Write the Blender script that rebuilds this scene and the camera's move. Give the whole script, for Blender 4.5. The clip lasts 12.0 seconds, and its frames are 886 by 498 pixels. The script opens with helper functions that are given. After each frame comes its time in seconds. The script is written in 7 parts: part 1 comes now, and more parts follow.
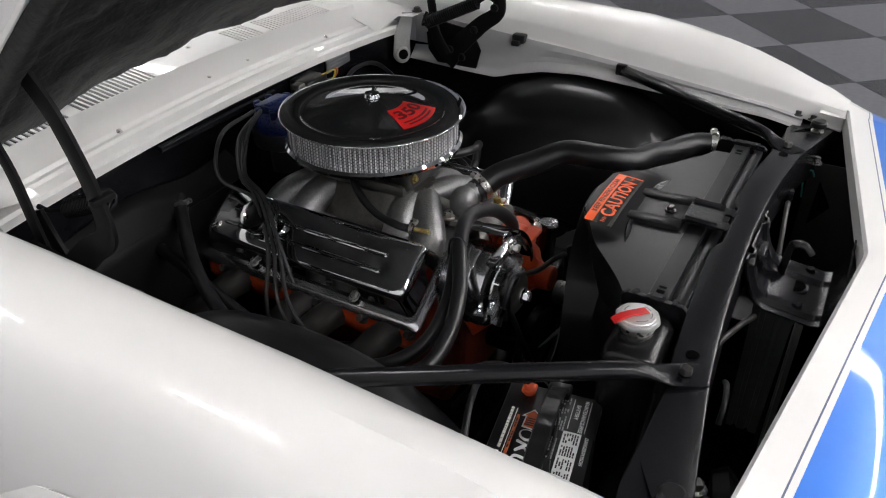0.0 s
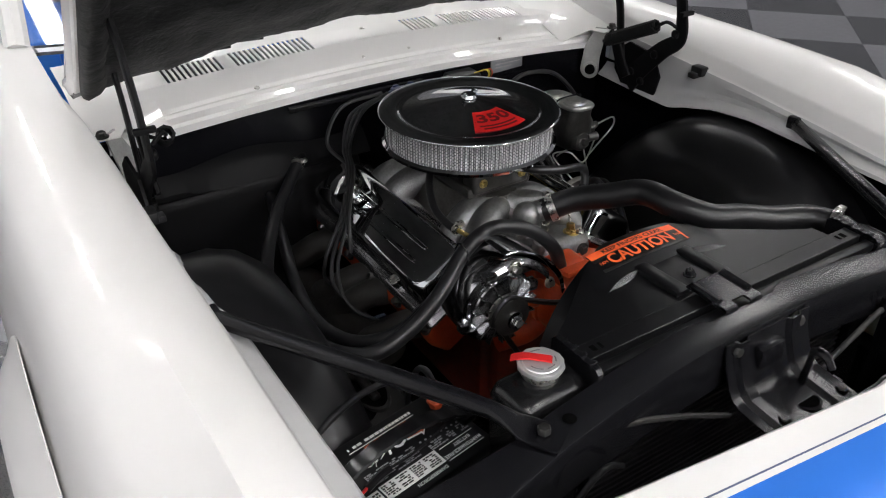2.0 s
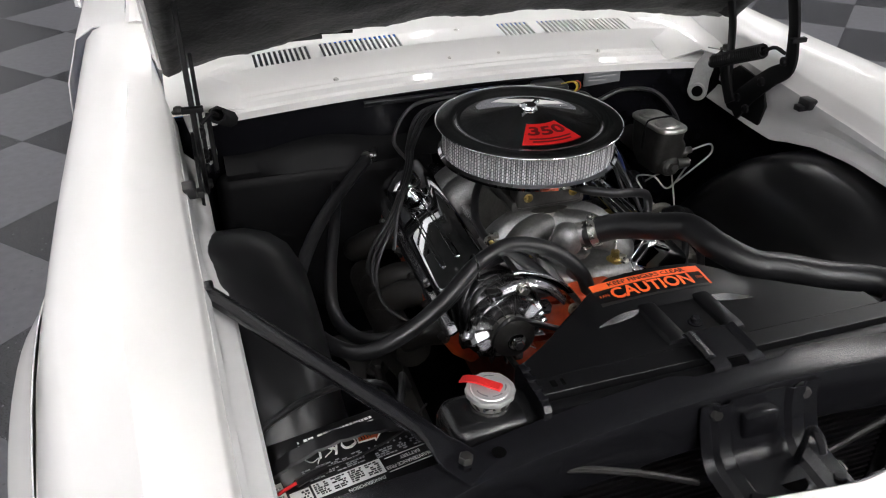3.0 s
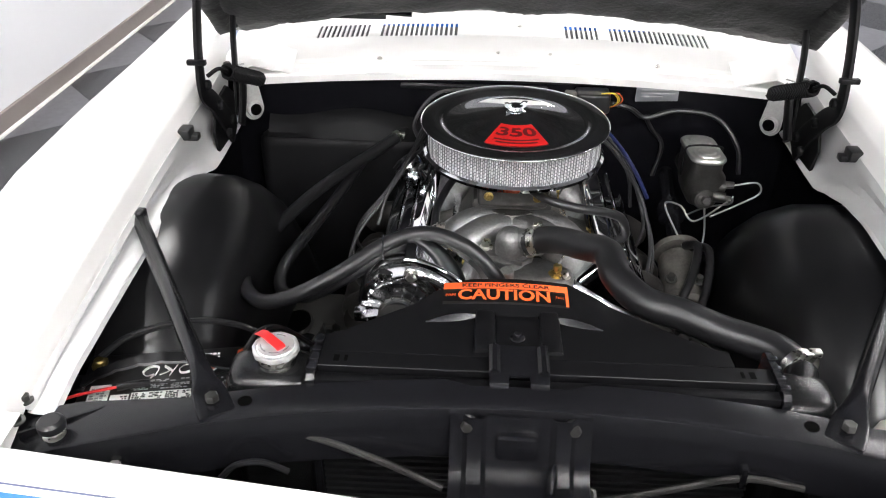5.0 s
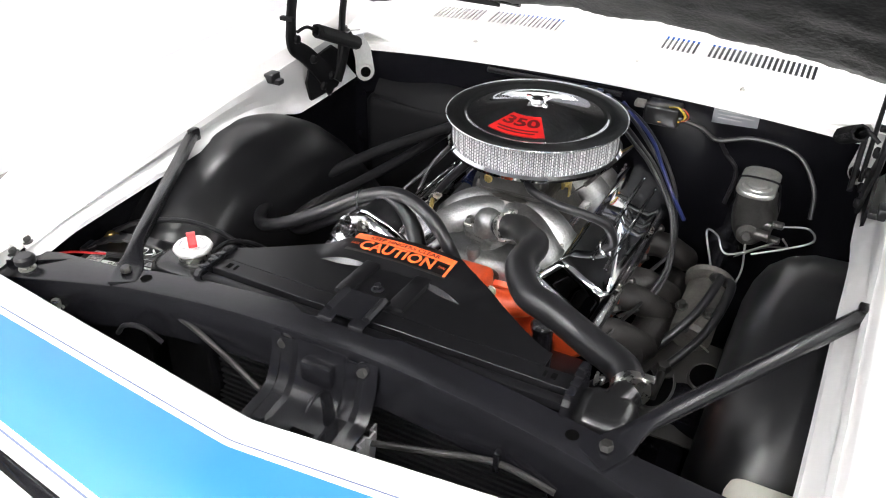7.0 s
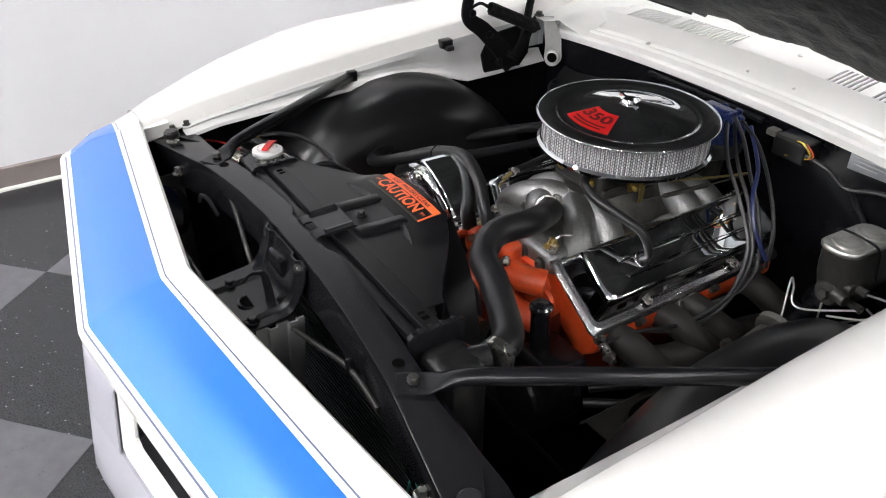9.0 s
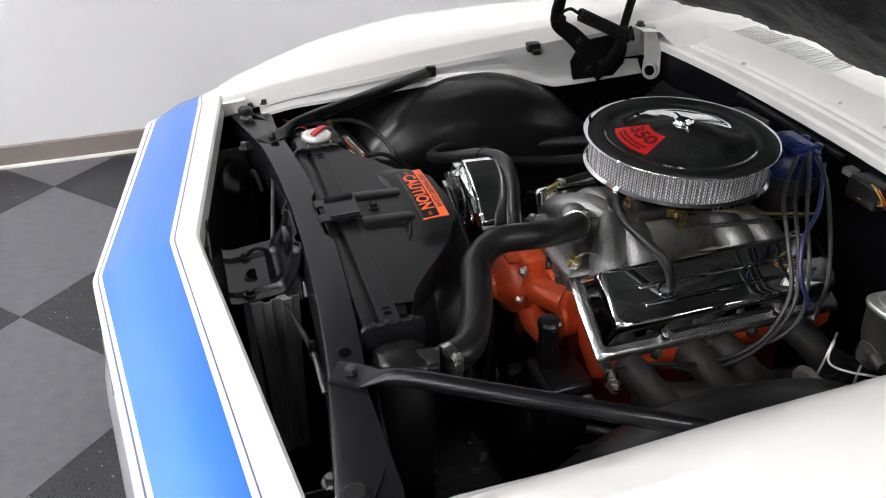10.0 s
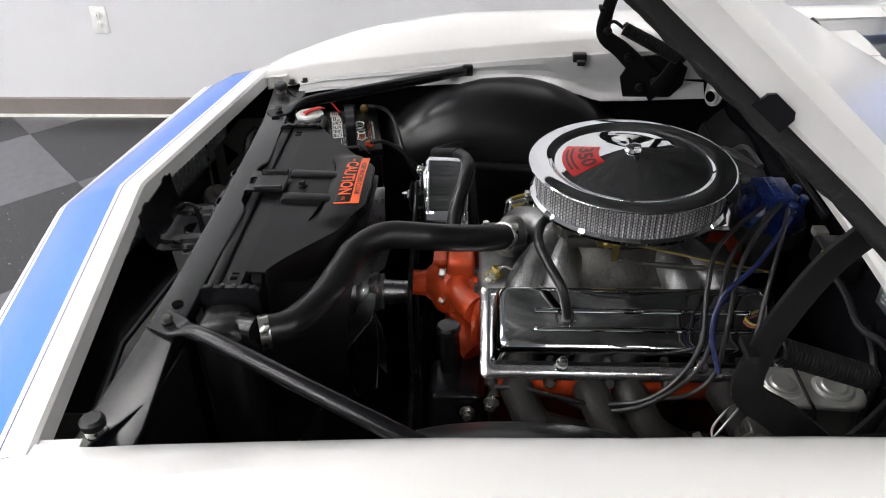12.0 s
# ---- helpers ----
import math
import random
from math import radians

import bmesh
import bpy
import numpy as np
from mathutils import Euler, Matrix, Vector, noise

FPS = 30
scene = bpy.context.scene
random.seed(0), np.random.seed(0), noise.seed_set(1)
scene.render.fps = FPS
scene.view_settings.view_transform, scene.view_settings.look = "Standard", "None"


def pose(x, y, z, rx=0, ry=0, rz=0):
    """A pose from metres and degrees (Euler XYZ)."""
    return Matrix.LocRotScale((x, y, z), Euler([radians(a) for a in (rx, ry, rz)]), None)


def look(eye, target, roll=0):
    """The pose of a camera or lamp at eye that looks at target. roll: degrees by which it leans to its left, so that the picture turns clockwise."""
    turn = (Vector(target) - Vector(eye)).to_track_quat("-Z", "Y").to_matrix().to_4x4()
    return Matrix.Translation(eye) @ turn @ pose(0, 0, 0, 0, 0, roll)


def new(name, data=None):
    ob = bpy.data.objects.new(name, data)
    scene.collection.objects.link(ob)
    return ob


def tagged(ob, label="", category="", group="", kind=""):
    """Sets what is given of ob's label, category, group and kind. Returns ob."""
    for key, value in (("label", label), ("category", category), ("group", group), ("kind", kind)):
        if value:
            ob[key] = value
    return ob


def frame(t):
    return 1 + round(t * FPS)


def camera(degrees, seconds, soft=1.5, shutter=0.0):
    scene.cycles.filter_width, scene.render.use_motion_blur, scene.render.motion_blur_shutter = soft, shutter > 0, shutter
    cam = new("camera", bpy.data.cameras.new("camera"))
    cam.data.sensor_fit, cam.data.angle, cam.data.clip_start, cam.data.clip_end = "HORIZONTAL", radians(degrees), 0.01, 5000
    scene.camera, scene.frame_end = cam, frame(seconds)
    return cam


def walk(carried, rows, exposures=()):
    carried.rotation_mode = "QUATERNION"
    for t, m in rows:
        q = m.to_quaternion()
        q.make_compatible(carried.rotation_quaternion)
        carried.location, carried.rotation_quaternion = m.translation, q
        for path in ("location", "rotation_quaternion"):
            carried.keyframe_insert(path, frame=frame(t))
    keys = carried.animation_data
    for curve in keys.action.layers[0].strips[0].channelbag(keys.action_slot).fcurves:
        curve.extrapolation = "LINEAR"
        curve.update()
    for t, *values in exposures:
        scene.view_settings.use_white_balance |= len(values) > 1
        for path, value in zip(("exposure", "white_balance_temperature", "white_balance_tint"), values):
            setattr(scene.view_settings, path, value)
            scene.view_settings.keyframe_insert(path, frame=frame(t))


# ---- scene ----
cam = camera(58.5, 12.0, 1.1)
PATH = [
    (0, (-1.171, -0.099, 1.479), (0.296, 0.722, 0.396), 0.1),
    (0.5, (-1.109, -0.229, 1.476), (0.246, 0.776, 0.401), 0.1),
    (1, (-1.021, -0.346, 1.478), (0.206, 0.811, 0.403), -0.0),
    (1.5, (-0.918, -0.436, 1.476), (0.165, 0.863, 0.409), -0.2),
    (2, (-0.82, -0.491, 1.475), (0.084, 0.941, 0.412), -0.2),
    (2.5, (-0.704, -0.535, 1.475), (0.006, 1.002, 0.411), -0.2),
    (2.7, (-0.656, -0.551, 1.473), (-0.023, 1.022, 0.413), -0.2),
    (4.3, (-0.267, -0.658, 1.482), (-0.171, 1.028, 0.41), 0.6),
    (4.5, (-0.212, -0.668, 1.482), (-0.168, 1.018, 0.408), 0.8),
    (5, (-0.067, -0.687, 1.481), (-0.147, 1.0, 0.408), 0.7),
    (5.5, (0.064, -0.691, 1.484), (-0.153, 0.98, 0.407), 0.9),
    (6, (0.201, -0.683, 1.489), (-0.181, 0.955, 0.407), 0.9),
    (6.5, (0.346, -0.669, 1.493), (-0.237, 0.908, 0.409), 0.9),
    (7, (0.494, -0.655, 1.5), (-0.267, 0.841, 0.412), 0.9),
    (7.2, (0.554, -0.646, 1.503), (-0.269, 0.814, 0.411), 0.9),
    (8.8, (0.991, -0.418, 1.504), (-0.37, 0.563, 0.415), 0.4),
    (9, (1.025, -0.374, 1.507), (-0.386, 0.531, 0.415), 0.5),
    (9.5, (1.09, -0.251, 1.509), (-0.422, 0.469, 0.415), 0.2),
    (10, (1.143, -0.124, 1.515), (-0.446, 0.393, 0.416), 0.1),
    (10.5, (1.192, 0.024, 1.516), (-0.445, 0.362, 0.418), -0.0),
    (11, (1.226, 0.179, 1.52), (-0.436, 0.35, 0.421), -0.3),
    (11.5, (1.241, 0.311, 1.521), (-0.43, 0.335, 0.422), -0.6),
    (12, (1.248, 0.441, 1.522), (-0.42, 0.359, 0.423), -0.9),
]
EXPOSURES = [(0, -0.18), (1.0, -0.18), (2.5, -0.08), (4.4, 0.62), (5.5, 1.0), (6.5, 1.2), (7.2, 1.2), (8.8, 0.5), (9.5, 0.25), (10.5, 0.12), (12.0, 0.1)]
walk(cam, [(t, look(eye, target, roll)) for t, eye, target, roll in PATH], EXPOSURES)

# ---- light ----
world = bpy.data.worlds.new("showroom_air")
world.use_nodes = True
world.node_tree.nodes["Background"].inputs[0].default_value = (0.8, 0.85, 0.9, 1)
world.node_tree.nodes["Background"].inputs[1].default_value = 0.05
scene.world = world


# ---- materials ----
def mat(name, col, rough=0.5, metal=0.0, var=0.12, scale=14.0, rvar=0.08, bump=0.0, bscale=180.0, coat=0.0, second=None, aniso=0.0):
    m = bpy.data.materials.new(name)
    m.use_nodes = True
    nt = m.node_tree
    b = nt.nodes["Principled BSDF"]
    tc = nt.nodes.new("ShaderNodeTexCoord")
    n1 = nt.nodes.new("ShaderNodeTexNoise")
    n1.inputs["Scale"].default_value, n1.inputs["Detail"].default_value = scale, 6
    n2 = nt.nodes.new("ShaderNodeTexNoise")
    n2.inputs["Scale"].default_value, n2.inputs["Detail"].default_value = scale * 9, 4
    for n in (n1, n2):
        nt.links.new(tc.outputs["Object"], n.inputs["Vector"])
    add = nt.nodes.new("ShaderNodeMix")
    add.inputs[0].default_value = 0.35
    nt.links.new(n1.outputs["Fac"], add.inputs[2])
    nt.links.new(n2.outputs["Fac"], add.inputs[3])
    ramp = nt.nodes.new("ShaderNodeValToRGB")
    dark = second if second else tuple(c * (1 - var * 2) for c in col)
    lite = tuple(min(1, c * (1 + var)) for c in col)
    ramp.color_ramp.elements[0].position, ramp.color_ramp.elements[1].position = 0.3, 0.68
    ramp.color_ramp.elements[0].color, ramp.color_ramp.elements[1].color = (*dark, 1), (*lite, 1)
    nt.links.new(add.outputs[0], ramp.inputs[0])
    nt.links.new(ramp.outputs[0], b.inputs["Base Color"])
    mr = nt.nodes.new("ShaderNodeMapRange")
    mr.inputs["From Min"].default_value, mr.inputs["From Max"].default_value = 0.3, 0.7
    mr.inputs["To Min"].default_value, mr.inputs["To Max"].default_value = max(0.01, rough - rvar), min(1, rough + rvar)
    nt.links.new(n2.outputs["Fac"], mr.inputs["Value"])
    nt.links.new(mr.outputs[0], b.inputs["Roughness"])
    b.inputs["Metallic"].default_value = metal
    b.inputs["Coat Weight"].default_value = coat
    b.inputs["Coat Roughness"].default_value = 0.04
    if bump:
        n3 = nt.nodes.new("ShaderNodeTexNoise")
        n3.inputs["Scale"].default_value, n3.inputs["Detail"].default_value = bscale, 5
        nt.links.new(tc.outputs["Object"], n3.inputs["Vector"])
        bp = nt.nodes.new("ShaderNodeBump")
        bp.inputs["Strength"].default_value, bp.inputs["Distance"].default_value = bump, 0.002
        nt.links.new(n3.outputs["Fac"], bp.inputs["Height"])
        nt.links.new(bp.outputs[0], b.inputs["Normal"])
    return m


def glow(name, col, strength):
    m = bpy.data.materials.new(name)
    m.use_nodes = True
    b = m.node_tree.nodes["Principled BSDF"]
    b.inputs["Base Color"].default_value = (*col, 1)
    b.inputs["Emission Color"].default_value = (*col, 1)
    b.inputs["Emission Strength"].default_value = strength
    return m


WHITE = mat("white_car_paint", (0.80, 0.79, 0.775), 0.36, 0, 0.008, 3, 0.015, coat=0.6)
LIPW = mat("white_primer_paint", (0.66, 0.65, 0.62), 0.45, 0, 0.09, 9, 0.1, bump=0.05)
LOBE = mat("grimy_grey_inner_paint", (0.40, 0.40, 0.39), 0.34, 0.1, 0.12, 30, 0.01)
SKIRT = mat("pale_grey_inner_paint", (0.50, 0.50, 0.50), 0.28, 0.1, 0.03, 5, 0.004)
BLUE = mat("blue_stripe_paint", (0.03, 0.19, 0.72), 0.32, 0.2, 0.008, 3, 0.012, coat=0.6)
PIN = mat("pinstripe_blue", (0.09, 0.115, 0.20), 0.35, 0, 0.03)
BLK = mat("satin_black_paint", (0.0070, 0.0070, 0.0085), 0.25, 0, 0.03, 4, 0.0)
HBLK = mat("flat_black_hinge_paint", (0.0060, 0.0060, 0.0066), 0.5, 0, 0.05, 8, 0.005)
HBLK.node_tree.nodes["Principled BSDF"].inputs["Specular IOR Level"].default_value = 0.10
ALTM = mat("polished_alternator_case", (0.62, 0.62, 0.63), 0.20, 1, 0.05, 14, 0.01)
# colour raised to stand in for light entering through the grille cells
GRILL = mat("lit_dark_grille", (0.55, 0.55, 0.56), 0.35, 0.3, 0.1, 20, 0.005)
GTANK = mat("satin_tank_plastic", (0.008, 0.008, 0.0085), 0.27, 0, 0.04, 10, 0.003)
CAPM = mat("bright_zinc_cap", (0.78, 0.78, 0.77), 0.36, 0.7, 0.015, 10, 0.01)
FANM = mat("grey_fan_steel", (0.36, 0.36, 0.365), 0.32, 1, 0.12, 20, 0.06)
BLKG = mat("gloss_black_paint", (0.010, 0.010, 0.012), 0.2, 0, 0.2, 8, 0.07, coat=0.4)
PLASTIC = mat("black_moulded_plastic", (0.0070, 0.0070, 0.0078), 0.29, 0, 0.04, 8, 0.003)
SHROUD = mat("black_shroud_plastic", (0.0060, 0.0060, 0.0068), 0.32, 0, 0.04, 8, 0.003)
FIREW = mat("black_firewall_paint", (0.0040, 0.0040, 0.0052), 0.26, 0, 0.1, 5, 0.01, bump=0.02, bscale=14)
RUBBER = mat("black_hose_rubber", (0.0100, 0.0100, 0.0110), 0.33, 0, 0.05, 20, 0.004)
WIRE = mat("grey_black_wire", (0.012, 0.012, 0.013), 0.4, 0, 0.15, 30, 0.08)
BWIRE = mat("blue_wire", (0.012, 0.018, 0.075), 0.3, 0, 0.1, 14, 0.01)
CHROME = mat("chrome_plate", (0.80, 0.81, 0.82), 0.04, 1, 0.02, 20, 0.01)
# chrome roughened so the flange gathers an even, ceiling-lit brightness
SOFTC = mat("soft_chrome", (0.80, 0.80, 0.81), 0.22, 1, 0.05, 30, 0.02)
ALU = mat("cast_aluminium", (0.30, 0.30, 0.30), 0.47, 1, 0.2, 22, 0.03, bump=0.45, bscale=300)
ALUD = mat("grimy_cast_aluminium", (0.16, 0.155, 0.145), 0.5, 1, 0.3, 16, 0.1, bump=0.4, bscale=260)
STEEL = mat("zinc_steel", (0.58, 0.57, 0.54), 0.28, 1, 0.04, 12, 0.02)
DULL = mat("dull_dark_steel", (0.085, 0.083, 0.080), 0.42, 0.8, 0.2, 30, 0.04, bump=0.15)
IRON = mat("sooty_dark_iron", (0.020, 0.018, 0.0165), 0.6, 0.2, 0.3, 22, 0.1, bump=0.3, bscale=200)
ORANGE = mat("engine_orange_paint", (0.62, 0.075, 0.018), 0.38, 0, 0.14, 18, 0.1, bump=0.2, bscale=150, coat=0.2)
BRASS = mat("yellow_chromate_steel", (0.55, 0.42, 0.16), 0.35, 1, 0.2, 40, 0.1)
RED = mat("red_plastic", (0.62, 0.02, 0.02), 0.4, 0, 0.06, 30)
REDL = mat("red_label", (0.50, 0.015, 0.015), 0.35, 0, 0.05, 30)
ORL = mat("orange_label", (0.95, 0.14, 0.035), 0.45, 0, 0.05, 40)
ORD = mat("printed_orange", (0.55, 0.11, 0.03), 0.4, 0, 0.1, 40)
BATT = mat("black_battery_lid", (0.007, 0.007, 0.0075), 0.30, 0, 0.05, 12, 0.004)
HOLE = mat("unlit_hole", (0.001, 0.001, 0.001), 0.9, 0, 0.05, 10)
HOLE.node_tree.nodes["Principled BSDF"].inputs["Specular IOR Level"].default_value = 0.05
# the engine orange, darkened to paint in the shade low in the bay
OSHADE = mat("shaded_orange_paint", (0.16, 0.022, 0.009), 0.5, 0, 0.35, 12, 0.1, bump=0.2, bscale=120)
DUSTY = mat("dusty_black_steel", (0.040, 0.039, 0.037), 0.5, 0, 0.15, 14, 0.03, bump=0.1, bscale=90)
ZINC2 = mat("dull_aluminium_plate", (0.30, 0.31, 0.33), 0.38, 0.9, 0.04, 8, 0.004)
STRUT = mat("grey_primed_steel", (0.20, 0.20, 0.20), 0.4, 0, 0.08, 8, 0.01)
CASTG = mat("dirty_grey_casting", (0.15, 0.142, 0.13), 0.55, 0.5, 0.3, 18, 0.05, bump=0.3, bscale=140)
ZINC = mat("matt_zinc_lid", (0.50, 0.50, 0.48), 0.42, 0.9, 0.12, 30, 0.06)
REDD = mat("dark_red_print", (0.075, 0.004, 0.005), 0.4, 0, 0.1)
LBLK = mat("label_black", (0.012, 0.012, 0.012), 0.45, 0, 0.1)
LWHT = mat("label_white", (0.86, 0.86, 0.84), 0.5, 0, 0.06, 60)
LGREY = mat("label_grey", (0.35, 0.35, 0.36), 0.5, 0, 0.1)
DBLUE = mat("blue_distributor_plastic", (0.004, 0.014, 0.085), 0.3, 0, 0.12, 30, 0.06)
BOTTLE = mat("milky_white_plastic", (0.72, 0.70, 0.62), 0.45, 0, 0.05, 12)
LINER = mat("black_felt_liner", (0.005, 0.005, 0.0055), 0.55, 0, 0.5, 24, 0.04, bump=1.0, bscale=90)
WALLP = mat("white_wall_paint", (0.70, 0.70, 0.72), 0.6, 0, 0.012, 2, 0.04, bump=0.05, bscale=220)
BASEB = mat("taupe_vinyl_baseboard", (0.22, 0.19, 0.18), 0.45, 0, 0.05, 6)
# body white greyed to paint in the shade on the front-facing panels
BUMP = mat("shaded_white_bumper_paint", (0.40, 0.40, 0.45), 0.3, 0, 0.02, 4, 0.02, coat=0.4)
LITE_T = mat("grey_vinyl_tile", (0.108, 0.108, 0.120), 0.3, 0, 0.12, 26, 0.02, bump=0.03)
DARK_T = mat("black_vinyl_tile", (0.022, 0.023, 0.027), 0.28, 0, 0.3, 26, 0.02, bump=0.03)
CEIL = mat("grey_ceiling_paint", (0.22, 0.22, 0.23), 0.8, 0, 0.03, 3)
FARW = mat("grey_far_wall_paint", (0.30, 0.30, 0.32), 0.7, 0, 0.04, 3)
LAMP = glow("fluorescent_tube", (1.0, 0.985, 0.975), 50.0)
YEL = mat("yellow_wire", (0.6, 0.45, 0.05), 0.5)
GREEN = mat("green_wire", (0.02, 0.25, 0.20), 0.5)
ORW = mat("orange_terminal_cover", (0.7, 0.10, 0.03), 0.5)
FILT = mat("pleated_filter_mesh", (0.42, 0.42, 0.43), 0.55, 0.35, 0.1, 60)
GLASS = bpy.data.materials.new("window_glass")
GLASS.use_nodes = True
GLASS.node_tree.nodes["Principled BSDF"].inputs["Transmission Weight"].default_value = 1.0
GLASS.node_tree.nodes["Principled BSDF"].inputs["Roughness"].default_value = 0.02


# speckled flecks for the vinyl tiles
def flecks(m, col):
    nt = m.node_tree
    b = nt.nodes["Principled BSDF"]
    old = b.inputs["Base Color"].links[0].from_socket
    tc = nt.nodes.new("ShaderNodeTexCoord")
    mp = nt.nodes.new("ShaderNodeMapping")
    mp.inputs["Scale"].default_value = (1, 1.6, 1)
    nt.links.new(tc.outputs["Object"], mp.inputs["Vector"])
    vo = nt.nodes.new("ShaderNodeTexVoronoi")
    vo.inputs["Scale"].default_value = 34
    nt.links.new(mp.outputs[0], vo.inputs["Vector"])
    ns = nt.nodes.new("ShaderNodeTexNoise")
    ns.inputs["Scale"].default_value = 30
    nt.links.new(tc.outputs["Object"], ns.inputs["Vector"])
    ad = nt.nodes.new("ShaderNodeMath")
    ad.operation = "MULTIPLY_ADD"
    ad.inputs[1].default_value = 0.35
    nt.links.new(ns.outputs["Fac"], ad.inputs[0])
    nt.links.new(vo.outputs["Distance"], ad.inputs[2])
    lt = nt.nodes.new("ShaderNodeMath")
    lt.operation = "LESS_THAN"
    lt.inputs[1].default_value = 0.27
    nt.links.new(ad.outputs[0], lt.inputs[0])
    mx = nt.nodes.new("ShaderNodeMix")
    mx.data_type = "RGBA"
    nt.links.new(lt.outputs[0], mx.inputs[0])
    nt.links.new(old, mx.inputs[6])
    mx.inputs[7].default_value = (*col, 1)
    nt.links.new(mx.outputs[2], b.inputs["Base Color"])


SHROUD.node_tree.nodes["Principled BSDF"].inputs["Specular IOR Level"].default_value = 0.22
FIREW.node_tree.nodes["Principled BSDF"].inputs["Specular IOR Level"].default_value = 0.12
for m_ in (PLASTIC, RUBBER):
    m_.node_tree.nodes["Principled BSDF"].inputs["Specular IOR Level"].default_value = 0.42
BLK.node_tree.nodes["Principled BSDF"].inputs["Specular IOR Level"].default_value = 0.36
flecks(DARK_T, (0.26, 0.26, 0.27))
flecks(LITE_T, (0.065, 0.065, 0.072))


# woven wire dashes round the filter element
def filter_dashes(m, centre):
    nt = m.node_tree
    b = nt.nodes["Principled BSDF"]
    tc = nt.nodes.new("ShaderNodeTexCoord")
    sub = nt.nodes.new("ShaderNodeVectorMath")
    sub.operation = "SUBTRACT"
    sub.inputs[1].default_value = centre
    nt.links.new(tc.outputs["Object"], sub.inputs[0])
    sep = nt.nodes.new("ShaderNodeSeparateXYZ")
    nt.links.new(sub.outputs[0], sep.inputs[0])
    at = nt.nodes.new("ShaderNodeMath")
    at.operation = "ARCTAN2"
    nt.links.new(sep.outputs[1], at.inputs[0])
    nt.links.new(sep.outputs[0], at.inputs[1])
    mu = nt.nodes.new("ShaderNodeMath")
    mu.operation = "MULTIPLY"
    mu.inputs[1].default_value = 0.165
    nt.links.new(at.outputs[0], mu.inputs[0])
    cb = nt.nodes.new("ShaderNodeCombineXYZ")
    nt.links.new(sep.outputs[2], cb.inputs[0])
    nt.links.new(mu.outputs[0], cb.inputs[1])
    br = nt.nodes.new("ShaderNodeTexBrick")
    br.inputs["Color1"].default_value = (0.70, 0.70, 0.71, 1)
    br.inputs["Color2"].default_value = (0.42, 0.42, 0.43, 1)
    br.inputs["Mortar"].default_value = (0.12, 0.12, 0.125, 1)
    br.inputs["Scale"].default_value = 1.0
    br.inputs["Mortar Size"].default_value = 0.0011
    br.inputs["Mortar Smooth"].default_value = 0.4
    br.inputs["Brick Width"].default_value = 0.0066
    br.inputs["Row Height"].default_value = 0.0040
    nt.links.new(cb.outputs[0], br.inputs["Vector"])
    nt.links.new(br.outputs["Color"], b.inputs["Base Color"])


filter_dashes(FILT, (0.0, 0.711, 0.0))


# ---- shape helpers ----
def vec(p):
    return Vector(p)


def part(name, bm, material, parent=None, label="", angle=35):
    bmesh.ops.recalc_face_normals(bm, faces=bm.faces)
    me = bpy.data.meshes.new(name)
    bm.to_mesh(me)
    bm.free()
    me.materials.append(material)
    for p in me.polygons:
        p.use_smooth = True
    me.set_sharp_from_angle(angle=radians(angle))
    ob = new(name, me)
    if parent:
        ob.parent = parent
        ob.matrix_parent_inverse = Matrix.Translation(-parent.location)
    if label:
        tagged(ob, label)
    return ob


def thing(name, loc, label, category, group="", kind=""):
    ob = new(name)
    ob.empty_display_size = 0.02
    ob.location = loc
    return tagged(ob, label, category, group, kind)


def box(bm, lo, hi, bevel=0.0, rot=None, seg=2):
    c = (vec(lo) + vec(hi)) / 2
    s = vec(hi) - vec(lo)
    m = Matrix.Translation(c) @ (rot or Matrix.Identity(4)) @ Matrix.Diagonal((*s, 1))
    r = bmesh.ops.create_cube(bm, size=1, matrix=m)
    if bevel:
        es = list({e for v in r["verts"] for e in v.link_edges})
        bmesh.ops.bevel(bm, geom=es, offset=bevel, segments=seg, affect="EDGES", profile=0.5)
    return bm


def frame_of(d):
    return Vector(d).normalized().to_track_quat("Z", "Y").to_matrix().to_4x4()


def lathe(bm, prof, base, axis=(0, 0, 1), seg=32, close=True):
    m = Matrix.Translation(base) @ frame_of(axis)
    rings = []
    for r, h in prof:
        rings.append([bm.verts.new(m @ Vector((r * math.cos(2 * math.pi * k / seg), r * math.sin(2 * math.pi * k / seg), h))) for k in range(seg)])
    for a, b in zip(rings, rings[1:]):
        for k in range(seg):
            bm.faces.new((a[k], a[(k + 1) % seg], b[(k + 1) % seg], b[k]))
    if close:
        bm.faces.new(rings[0][::-1])
        bm.faces.new(rings[-1])
    return bm


def rod(bm, a, b, r, seg=14, bev=0.0):
    L = (vec(b) - vec(a)).length
    bev = bev or min(r * 0.2, L * 0.2)
    return lathe(bm, [(r - bev, 0), (r, bev), (r, L - bev), (r - bev, L)], a, vec(b) - vec(a), seg)


def smooth_path(pts, res=8):
    pts = [vec(p) for p in pts]
    if len(pts) < 3:
        return pts
    ext = [2 * pts[0] - pts[1]] + pts + [2 * pts[-1] - pts[-2]]
    out = []
    for i in range(1, len(ext) - 2):
        p0, p1, p2, p3 = ext[i - 1:i + 3]
        for k in range(res):
            t = k / res
            out.append(0.5 * (2 * p1 + (p2 - p0) * t + (2 * p0 - 5 * p1 + 4 * p2 - p3) * t * t + (3 * p1 - p0 - 3 * p2 + p3) * t ** 3))
    return out + [pts[-1]]


